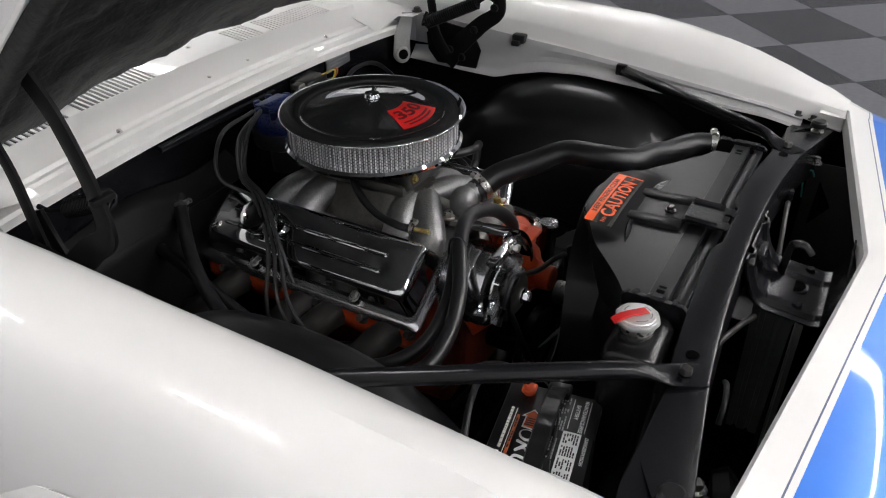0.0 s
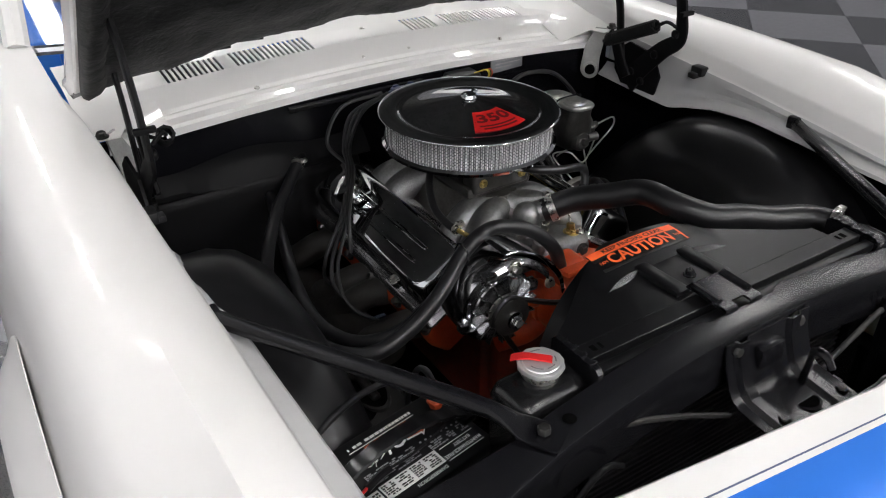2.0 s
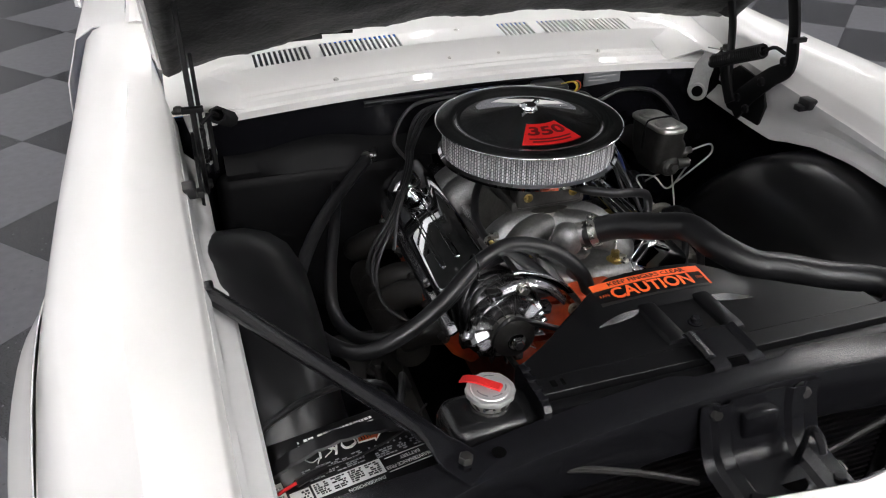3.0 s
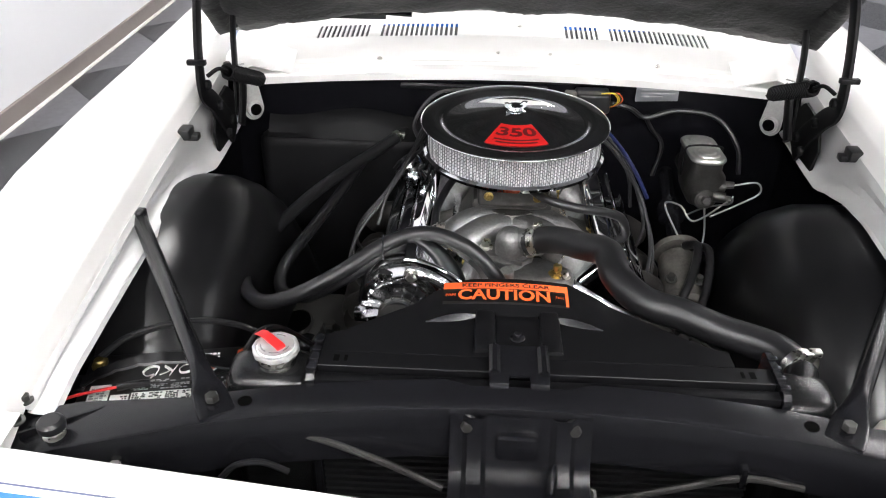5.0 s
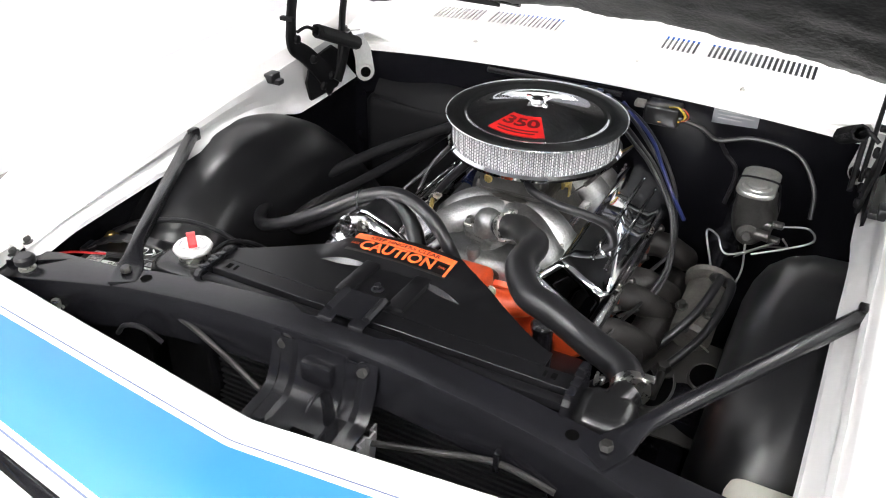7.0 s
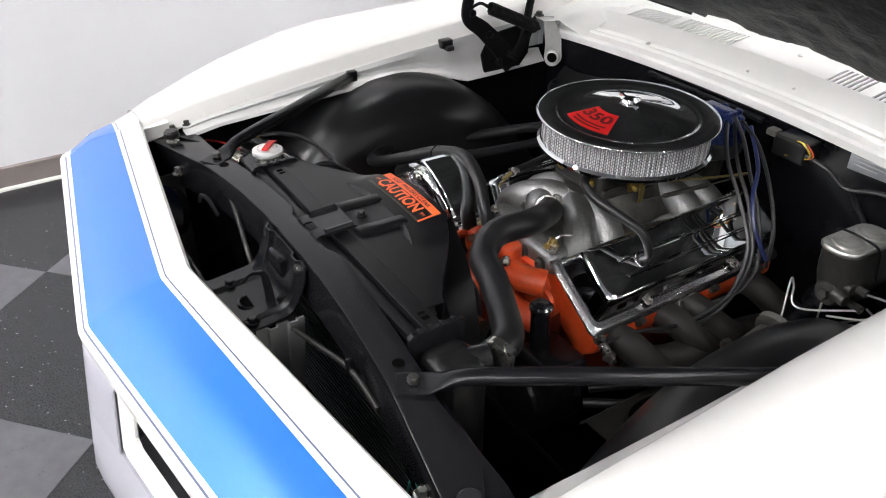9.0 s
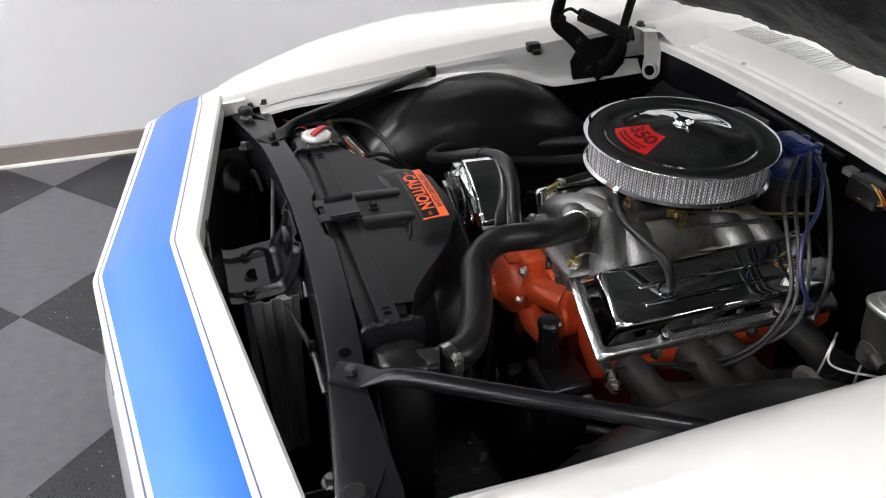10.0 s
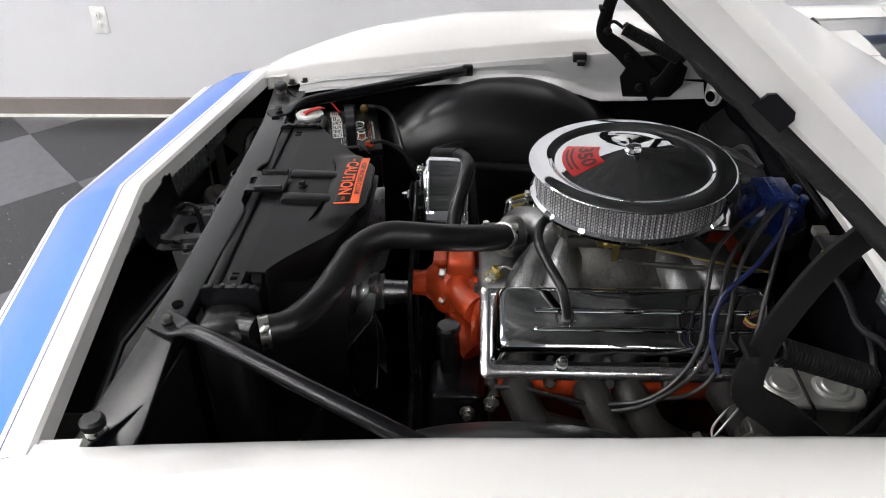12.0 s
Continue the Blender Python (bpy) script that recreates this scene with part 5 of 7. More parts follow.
for s, dy in ((1, 0.0), (-1, 0.022)):
    bm = B()
    rows = [[vloc(s, dy, a, y, n) for a, y in rrect(-0.072 + g, hi, 0.466 + g, 0.954 - g, 0.012)] for n, g, hi in ((-0.11, 0.012, 0.094), (-0.065, 0.006, 0.106), (-0.030, 0.002, 0.104), (-0.012, 0.002, 0.092), (-0.0075, 0.002, 0.082), (-0.0062, 0.002, 0.078))]
    loft(bm, rows, True)
    part("cylinder_head", bm, ORANGE, eng)
bm = B()
loft(bm, [[(a, y, b) for a, b in rrect(-0.125 + g, 0.125 - g, 0.545 + g, 0.668 - g, 0.04)] for y, g in ((0.475, 0.0), (0.445, 0.0), (0.438, 0.006))], True)
bm.faces.new(bm.verts[-20:])
part("timing_cover", bm, ORANGE, eng)
# lower half of the timing cover, with shade painted into the orange
bm = B()
loft(bm, [[(a, y, b) for a, b in rrect(-0.110 + g, 0.110 - g, 0.36 + g, 0.552 - g, 0.05)] for y, g in ((0.475, 0.0), (0.455, 0.0), (0.448, 0.006))], True)
bm.faces.new(bm.verts[-20:])
part("lower_cover", bm, OSHADE, eng, "lower timing cover, its orange darkened for shade")

wpmp = thing("water_pump", (0.0, 0.4, 0.55), "orange painted cast water pump on the engine front", "water pump")
bm = B()
lathe(bm, [(0.020, -0.075), (0.024, -0.072), (0.026, -0.045), (0.034, -0.036), (0.052, -0.026), (0.060, -0.012), (0.062, 0.0), (0.066, 0.002), (0.066, 0.012), (0.058, 0.016), (0.056, 0.045)], (0.0, 0.392, 0.622), (0, 1, 0), 30)
part("housing", bm, ORANGE, wpmp)
for k in range(6):
    a = radians(20 + 60 * k)
    c, sn = math.cos(a), math.sin(a)
    bm = B()
    plate(bm, [(0.026, 0.345), (0.060, 0.384), (0.060, 0.392), (0.024, 0.392)], Vector((0, 0, 0.622)) - Vector((-sn, 0, c)) * 0.003, (c, 0, sn), (0, 1, 0), 0.006)
    part("web", bm, ORANGE, wpmp)
bm = B()
box(bm, (-0.040, 0.388, 0.655), (0.045, 0.440, 0.700), 0.012, seg=3)
part("top_neck", bm, ORANGE, wpmp)
for s in (-1, 1):
    for z0, z1, x1 in ((0.650, 0.640, 0.108), (0.590, 0.545, 0.112)):
        bm = B()
        tube(bm, [(s * 0.028, 0.408, z0), (s * 0.070, 0.412, (z0 + z1) / 2), (s * x1, 0.444, z1)], lambda k: 0.022 + 0.006 * k, 14)
        part("leg", bm, ORANGE, wpmp)
    bm = B()
    lathe(bm, [(0.034, 0), (0.036, 0.004), (0.034, 0.010)], (s * 0.108, 0.445, 0.60), (0, -1, 0), 22)
    part("leg_flange", bm, ORANGE, wpmp)
bm = B()
plate(bm, [(-0.03, -0.012), (0.03, -0.012), (0.034, 0), (0.03, 0.012), (-0.03, 0.012), (-0.034, 0)], (0.01, 0.375, 0.692), (1, 0, 0), (0, 1, 0), 0.008, 0.002)
part("top_flange", bm, ORANGE, wpmp)
for p in ((0.06, 0.385, 0.685), (-0.045, 0.385, 0.68), (0.055, 0.383, 0.62)):
    bm = B()
    bolt(bm, p, (0, -1, 0.3), 0.007, 0.008)
    part("bolt", bm, STEEL, wpmp)


# valve covers
def valve_cover(s, dy):
    t = thing("valve_cover", vloc(s, dy, 0, 0.70, -0.01), "chromed steel valve cover bolted to the cylinder head", "valve cover", "valve covers")
    bm = B()
    rows = [[vloc(s, dy, a, y, n) for a, y in rrect(-0.078 + g, 0.086 - g, 0.455 + g, 0.961 - g, 0.014)] for n, g in ((-0.006, -0.003), (-0.003, -0.0045), (0.0, -0.0035), (0.0025, 0.0), (0.0045, 0.004), (0.0058, 0.0075), (0.0058, 0.010))]
    loft(bm, rows, True)
    bm.faces.new([v for v in bm.verts][-20:])
    part("flange", bm, SOFTC, t, "chrome flange, softened to look lit by the ceiling")
    bm = B()
    ring = [(0.0060, 0.0085, 0.012), (0.010, 0.010, 0.014), (0.044, 0.0165, 0.016), (0.053, 0.0185, 0.018), (0.0592, 0.0225, 0.020), (0.0612, 0.029, 0.022)]
    rows = [[vloc(s, dy, a, y, n) for a, y in rrect(-0.076 + g, 0.076 - g, 0.460 + g, 0.956 - g, r)] for n, g, r in ring]
    loft(bm, rows, True)
    bm.faces.new([v for v in bm.verts][-20:])
    part("cover", bm, CHROME, t, angle=60)
    for a in (-0.012, 0.020):
        bm = B()
        rows = [[vloc(s, dy, aa, y, n) for aa, y in rrect(a - 0.005 + g, a + 0.005 - g, 0.54 + g, 0.90 - g, 0.0035)] for n, g in ((0.0600, 0), (0.0630, 0.001), (0.0640, 0.0028))]
        loft(bm, rows, True)
        part("rib", bm, CHROME, t)
    for y in (0.589, 0.823):
        bm = B()
        lathe(bm, [(0.013, 0), (0.012, 0.010), (0.008, 0.016)], vloc(s, dy, 0.066, y, 0.005), Vector((s * VN.x, 0, VN.z)), 18)
        part("bolt_boss", bm, CHROME, t)
        bm = B()
        bolt(bm, vloc(s, dy, 0.068, y, 0.018), Vector((s * VN.x, 0, VN.z)), 0.0065, 0.007)
        part("bolt", bm, STEEL, t)
    return t


valve_cover(1, 0.0)
vc_right = valve_cover(-1, 0.022)
NL, NR = Vector((VN.x, 0, VN.z)), Vector((-VN.x, 0, VN.z))

bm = B()
lathe(bm, [(0.021, 0), (0.022, 0.012), (0.033, 0.015), (0.034, 0.020), (0.034, 0.036), (0.031, 0.042), (0.015, 0.045), (0.006, 0.045)], vloc(-1, 0.022, 0, 0.815, 0.060), NR, 30)
part("filler_cap", bm, CHROME, vc_right, "round chrome oil filler cap")
bth = thing("breather_hose", vloc(1, 0, 0, 0.593, 0.062), "black crankcase breather hose with a chrome grommet", "breather hose")
bm = B()
lathe(bm, [(0.017, 0), (0.0172, 0.002), (0.0160, 0.0038), (0.0138, 0.0036), (0.0125, 0.0022)], vloc(1, 0, 0, 0.593, 0.061), NL, 24)
part("grommet", bm, CHROME, bth)
bm = B()
b0 = vloc(1, 0, 0, 0.593, 0.062)
tube(bm, [b0, b0 + NL * 0.022, (0.198, 0.583, 0.755), (0.160, 0.562, 0.778), (0.110, 0.548, 0.792), (0.060, 0.560, 0.800), (0.03, 0.60, 0.800)], 0.0085, 12)
part("hose", bm, RUBBER, bth)

# intake manifold, thermostat, carburettor
im = thing("intake_manifold", (0, 0.65, 0.66), "bare cast aluminium intake manifold between the valve covers", "intake manifold")
bm = B()
box(bm, (-0.115, 0.49, 0.630), (0.115, 0.94, 0.662), 0.012)
part("base", bm, ALU, im)
bm = B()
loft(bm, [[(a, b, z) for a, b in rrect(-0.112 + g, 0.112 - g, 0.446 + g, 0.530 - g * 0.4, 0.018)] for z, g in ((0.640, 0.0), (0.676, 0.0), (0.690, 0.003), (0.697, 0.010), (0.699, 0.02))], True)
bm.faces.new(bm.verts[-20:])
part("water_crossover", bm, ALU, im, angle=50)
bm = B()
loft(bm, [[Vector((rx * math.cos(2 * math.pi * k / 32), yc + ry * math.sin(2 * math.pi * k / 32), z)) for k in range(32)] for rx, ry, yc, z in ((0.118, 0.185, 0.695, 0.655), (0.108, 0.172, 0.692, 0.680), (0.095, 0.155, 0.690, 0.705), (0.085, 0.136, 0.690, 0.727), (0.078, 0.118, 0.692, 0.742), (0.076, 0.112, 0.694, 0.752))], True)
bm.faces.new(bm.verts[-32:])
part("plenum", bm, ALUD, im)
for s in (-1, 1):
    for run in (((0.01, 0.590, 0.722), (0.055, 0.562, 0.722), (0.098, 0.532, 0.700), (0.128, 0.520, 0.660)), ((0.02, 0.610, 0.722), (0.065, 0.602, 0.722), (0.104, 0.592, 0.700), (0.130, 0.586, 0.660)), ((0.02, 0.775, 0.722), (0.065, 0.790, 0.722), (0.104, 0.802, 0.700), (0.130, 0.808, 0.660)), ((0.01, 0.795, 0.722), (0.055, 0.830, 0.722), (0.098, 0.865, 0.700), (0.128, 0.880, 0.660))):
        bm = B()
        tube(bm, [(s * x, y, z) for x, y, z in run], lambda k: 0.030 + 0.004 * k, 16)
        part("runner", bm, ALU, im)
    bm = B()
    box(bm, (s * 0.112 - 0.016, 0.50, 0.648), (s * 0.112 + 0.016, 0.62, 0.672), 0.006)
    box(bm, (s * 0.112 - 0.016, 0.775, 0.648), (s * 0.112 + 0.016, 0.90, 0.672), 0.006)
    part("port_flange", bm, ALU, im)
bm = B()
lathe(bm, [(0.013, 0), (0.013, 0.020), (0.011, 0.023), (0.002, 0.023)], (-0.010, 0.462, 0.690), (0, -0.1, 1), 20)
part("boss", bm, ALU, im)
for p in ((-0.085, 0.462, 0.698), (0.092, 0.470, 0.697), (0.122, 0.545, 0.672), (0.122, 0.575, 0.672), (-0.122, 0.56, 0.672), (0.122, 0.835, 0.672)):
    bm = B()
    bolt(bm, p, (0, 0, 1), 0.0075, 0.008)
    part("bolt", bm, STEEL, im)
for x in (0.035, 0.085):
    bm = B()
    bolt(bm, (x, 0.447, 0.672), (0, -1, 0), 0.0095, 0.006)
    part("plug", bm, DULL, im)
th = thing("thermostat_housing", (-0.006, 0.510, 0.70), "cast aluminium thermostat outlet with a hose clamp", "thermostat housing")
bm = B()
plate(bm, [(-0.048, -0.010), (-0.03, -0.026), (0.03, -0.026), (0.044, -0.010), (0.044, 0.012), (0.03, 0.026), (-0.03, 0.026), (-0.048, 0.010)], (-0.006, 0.508, 0.712), (1, -0.25, 0), (0.25, 1, 0), 0.010, 0.002)
part("flange", bm, ALU, th)
bm = B()
lathe(bm, [(0.030, 0), (0.030, 0.016)], (-0.006, 0.508, 0.697), (0, 0, 1), 26)
part("neck_base", bm, ALU, th)
bm = B()
lathe(bm, [(0.027, 0), (0.0275, 0.014), (0.0255, 0.030), (0.019, 0.041), (0.010, 0.047), (0.001, 0.049)], (-0.004, 0.508, 0.722), (0, 0, 1), 28)
part("dome", bm, ALU, th)
bm = B()
rod(bm, (0.002, 0.512, 0.744), (0.040, 0.491, 0.7555), 0.0205, 22)
part("spout", bm, ALU, th)
for dx, dy in ((-0.040, 0.010), (0.036, -0.008)):
    bm = B()
    bolt(bm, (-0.006 + dx, 0.508 + dy, 0.722), (0, 0, 1), 0.008, 0.011)
    part("bolt", bm, STEEL, th)

cb = thing("carburetor", (0, 0.69, 0.75), "four-barrel carburetor with linkage under the air cleaner", "carburetor")
bm = B()
box(bm, (-0.075, 0.60, 0.752), (0.075, 0.79, 0.776), 0.008)
part("throttle_body", bm, DULL, cb)
for y in (0.615, 0.775):
    bm = B()
    box(bm, (-0.066, y - 0.022, 0.760), (0.066, y + 0.022, 0.808), 0.010, seg=3)
    part("float_bowl", bm, DULL, cb)
    for sx in (-0.045, 0.045):
        bm = B()
        bolt(bm, (sx, y - 0.022 if y < 0.7 else y + 0.022, 0.785), (0, -1 if y < 0.7 else 1, 0), 0.006, 0.005)
        part("bowl_screw", bm, BRASS, cb)
bm = B()
lathe(bm, [(0.06, 0), (0.06, 0.03), (0.065, 0.034)], (0, 0.70, 0.779), (0, 0, 1), 28)
part("air_horn", bm, DULL, cb)
bm = B()
plate(bm, [(-0.020, -0.006), (0.012, -0.010), (0.022, 0.004), (0.014, 0.016), (-0.006, 0.020), (-0.024, 0.012)], (0.084, 0.672, 0.772), (0, 1, 0), (0, 0, 1), 0.004, 0.0008)
lv = part("throttle_lever", bm, BRASS, cb, "yellow-plated throttle lever")
bm = B()
lathe(bm, [(0.007, 0), (0.007, 0.005), (0.004, 0.008)], (0.088, 0.668, 0.772), (1, 0, 0), 14)
part("pivot", bm, BRASS, lv)
bm = B()
plate(bm, [(-0.005, -0.030), (0.005, -0.030), (0.007, 0.004), (-0.007, 0.004)], (0.090, 0.684, 0.768), (0, 1, 0), (0, 0, 1), 0.003)
part("lever_arm", bm, BRASS, lv)
bm = B()
tube(bm, [(0.094, 0.690, 0.782), (0.110, 0.76, 0.774), (0.130, 0.85, 0.764), (0.150, 0.93, 0.760)], 0.0026, 8)
part("throttle_rod", bm, BRASS, cb)
bm = B()
tube(bm, [(0.094, 0.690, 0.742), (0.100, 0.705, 0.744), (0.108, 0.730, 0.745)], 0.0018, 6)
rod(bm, (0.108, 0.730, 0.745), (0.130, 0.830, 0.752), 0.0048)
tube(bm, [(0.130, 0.830, 0.752), (0.140, 0.87, 0.756), (0.150, 0.92, 0.760)], 0.0018, 6)
part("return_spring", bm, DULL, cb)
fl = thing("fuel_line", (0.10, 0.5, 0.7), "thin bent steel fuel line over the intake", "fuel line")
bm = B()
tube(bm, [(0.080, 0.480, 0.712), (0.092, 0.500, 0.722), (0.118, 0.545, 0.708), (0.132, 0.59, 0.695), (0.140, 0.66, 0.690), (0.142, 0.74, 0.698), (0.145, 0.90, 0.725)], 0.0024, 8)
part("pipe", bm, STEEL, fl)
bm = B()
rod(bm, (0.079, 0.476, 0.697), (0.080, 0.479, 0.716), 0.008)
bolt(bm, (0.079, 0.476, 0.697), (0, 0, 1), 0.011, 0.006)
part("fitting", bm, BRASS, fl)

# air cleaner
AC = Vector((0.0, 0.711, 0.0))
ac = thing("air_cleaner", AC + Vector((0, 0, 0.815)), "round chrome air cleaner with an exposed grey filter", "air cleaner")
bm = B()
lathe(bm, [(0.05, 0.812), (0.12, 0.814), (0.166, 0.820), (0.172, 0.822), (0.173, 0.828), (0.168, 0.833), (0.160, 0.834), (0.155, 0.828), (0.05, 0.826)], AC, (0, 0, 1), 72)
part("base_pan", bm, CHROME, ac)
bm = B()
npl = 220
lo = []
for z in (0.831, 0.889):
    lo.append([AC + Vector(((0.1645 if k % 2 else 0.1612) * math.cos(2 * math.pi * k / npl), (0.1645 if k % 2 else 0.1612) * math.sin(2 * math.pi * k / npl), z)) for k in range(npl)])
loft(bm, lo, True)
fe = part("filter_element", bm, FILT, ac, "pale grey pleated filter paper behind wire mesh", angle=10)
bm = B()
lathe(bm, [(0.172, 0.8830), (0.1765, 0.8835), (0.1785, 0.8858), (0.1780, 0.8876), (0.1740, 0.8892), (0.168, 0.8902), (0.160, 0.8908), (0.152, 0.8906), (0.145, 0.8898), (0.1405, 0.8884), (0.138, 0.8864), (0.1355, 0.8850), (0.130, 0.8846), (0.10, 0.8912), (0.07, 0.8978), (0.04, 0.9044), (0.022, 0.9082), (0.012, 0.9098), (0.0005, 0.9104)], AC, (0, 0, 1), 96, False)
part("lid", bm, CHROME, ac, angle=70)
bm = B()
lathe(bm, [(0.019, 0.9040), (0.020, 0.9065), (0.015, 0.909), (0.0125, 0.9155), (0.0135, 0.9175), (0.006, 0.9195)], AC, (0, 0, 1), 24)
part("wing_nut", bm, CHROME, ac)
for a in (0.25, 0.25 + math.pi):
    c, sn = math.cos(a), math.sin(a)
    bm = B()
    plate(bm, [(0.006, 0.9095), (0.016, 0.9115), (0.022, 0.9165), (0.022, 0.9225), (0.015, 0.9225), (0.010, 0.9195), (0.006, 0.9175)], AC - Vector((-sn, c, 0)) * -0.004, (c, sn, 0), (0, 0, 1), 0.008, 0.002)
    part("wing", bm, CHROME, ac)


def lidpt(u, v, lift=0.0009):
    """u: arc from the front, v: distance from the middle."""
    a = -math.pi / 2 + u
    r = v
    z = 0.9132 - 0.22 * r
    return AC + Vector((r * math.cos(a), r * math.sin(a), z + lift))


bm = B()
loft(bm, [[lidpt(u, r) for r in span(0.058, 0.120, 6)] for u in span(-0.50, 0.50, 18)])
dec = part("size_decal", bm, REDL, ac, "red fan-shaped decal with a number")
words("350", 0.034, lambda u, v: lidpt(u / 0.078, 0.082 - v, 0.0016), REDD, dec, stretch=1.35, weight=0.0012)
for r, w in ((0.104, 0.40), (0.112, 0.34)):
    bm = B()
    loft(bm, [[lidpt(u, r - 0.0022, 0.0016), lidpt(u, r + 0.0022, 0.0016)] for u in span(-w, w, 14)])
    part("print_bar", bm, REDD, dec)

# alternator
al = thing("alternator", (-0.185, 0.35, 0.64), "polished chrome alternator with fan blades and a bracket", "alternator")
AX = Vector((-0.185, 0, 0.708))
bm = B()
lathe(bm, [(0.058, 0.345), (0.068, 0.350), (0.071, 0.362), (0.069, 0.375), (0.071, 0.379), (0.071, 0.40), (0.066, 0.425), (0.05, 0.44), (0.02, 0.445)], AX, (0, 1, 0), 36)
part("body", bm, ALTM, al)
bm = B()
lathe(bm, [(0.012, 0.332), (0.055, 0.336), (0.056, 0.339), (0.012, 0.341)], AX, (0, 1, 0), 30)
fan_disc = part("fan_plate", bm, ALTM, al)
for k in range(14):
    a = 2 * math.pi * k / 14
    d, e = Vector((math.cos(a), 0, math.sin(a))), Vector((-math.sin(a), 0, math.cos(a)))
    bm = B()
    c = AX + Vector((0, 0.337, 0))
    loft(bm, [[c + d * r + e * 0.002 * q + Vector((0, yy, 0)) for yy in (0.0, -0.012)] for r, q in ((0.024, 0), (0.042, 2), (0.062, 5))])
    thick(bm, 0.002)
    part("fan_blade", bm, ALTM, fan_disc)
bm = B()
lathe(bm, [(0.014, 0.302), (0.026, 0.304), (0.034, 0.308), (0.022, 0.316), (0.022, 0.319), (0.034, 0.327), (0.030, 0.332), (0.014, 0.334)], AX, (0, 1, 0), 30)
part("pulley", bm, DULL, al)
bm = B()
bolt(bm, AX + Vector((0, 0.302, 0)), (0, -1, 0), 0.010, 0.010)
part("nut", bm, CHROME, al)
for a in (0.3, 1.9, 3.4, 5.0):
    bm = B()
    p = AX + Vector((0.066 * math.cos(a), 0.343, 0.066 * math.sin(a)))
    box(bm, p - Vector((0.012, 0.006, 0.009)), p + Vector((0.012, 0.014, 0.009)), 0.003)
    part("lug", bm, ALTM, al)
bm = B()
rows = []
for q in smooth_path([(-0.176, 0, 0.8045), (-0.160, 0, 0.8035), (-0.120, 0, 0.787), (-0.082, 0, 0.760), (-0.055, 0, 0.725), (-0.044, 0, 0.690)], 5):
    x, z = q.x, q.z
    rows.append([(x - 0.006, 0.3435, z - 0.008), (x, 0.344, z - 0.001), (x + 0.0006, 0.347, z + 0.0006), (x, 0.352, z), (x, 0.385, z - 0.001), (x, 0.418, z - 0.004), (x + 0.0006, 0.423, z - 0.0035), (x - 0.001, 0.426, z - 0.006), (x - 0.006, 0.4265, z - 0.012)])
loft(bm, rows)
thick(bm, 0.0025)
part("belt_shield", bm, CHROME, al, "polished chrome shield curving down beside the alternator", angle=60)
bm = B()
tube(bm, [(-0.205, 0.345, 0.772), (-0.16, 0.338, 0.785), (-0.115, 0.340, 0.765), (-0.085, 0.345, 0.735)], 0.010, 8, 6, 0.3)
part("adjusting_strap", bm, ALTM, al)
bm = B()
bolt(bm, (-0.165, 0.334, 0.782), (0, -1, 0), 0.008, 0.009)
part("strap_bolt", bm, STEEL, al)
# belt
bt = thing("fan_belt", (0, 0.32, 0.5), "black rubber fan belt", "belt")
bm = B()
tube(bm, [(-0.155, 0.319, 0.725), (-0.08, 0.319, 0.69), (0.02, 0.319, 0.66), (0.07, 0.319, 0.62), (0.06, 0.319, 0.45), (0, 0.319, 0.40), (-0.06, 0.319, 0.45), (-0.19, 0.319, 0.668), (-0.215, 0.319, 0.70), (-0.19, 0.319, 0.738), (-0.155, 0.319, 0.725)], 0.005, 8, 6)
part("loop", bm, RUBBER, bt)
cp = thing("crank_pulley", (0, 0.33, 0.45), "black grooved crank pulley", "pulley")
bm = B()
lathe(bm, [(0.03, 0.33), (0.08, 0.332), (0.085, 0.336), (0.07, 0.345), (0.085, 0.354), (0.08, 0.358), (0.03, 0.36), (0.03, 0.44)], (0, 0, 0.45), (0, 1, 0), 30)
part("sheave", bm, BLK, cp)

# hoses
def hose(name, label, cat, pts, r, group="", m=None, ribs=0.0, res=10):
    t = thing(name, pts[0], label, cat, group)
    bm = B()
    tube(bm, pts, r, 16, res, 1.0, ribs)
    part("tube", bm, m or RUBBER, t)
    return t


def clamp(parent, p, d, r, w=0.012):
    d = vec(d).normalized()
    bm = B()
    lathe(bm, [(r - 0.001, 0), (r + 0.0015, 0.0005), (r + 0.0015, w - 0.0005), (r - 0.001, w)], vec(p) - d * w / 2, d, 26)
    c = part("hose_clamp", bm, STEEL, parent, "bright worm-drive hose clamp")
    bm = B()
    o = d.orthogonal().normalized()
    if o.z < 0:
        o = -o
    box(bm, vec(p) + o * (r + 0.004) - Vector((0.008, 0.006, 0.004)), vec(p) + o * (r + 0.004) + Vector((0.008, 0.006, 0.004)), 0.002)
    part("clamp_screw", bm, STEEL, c)


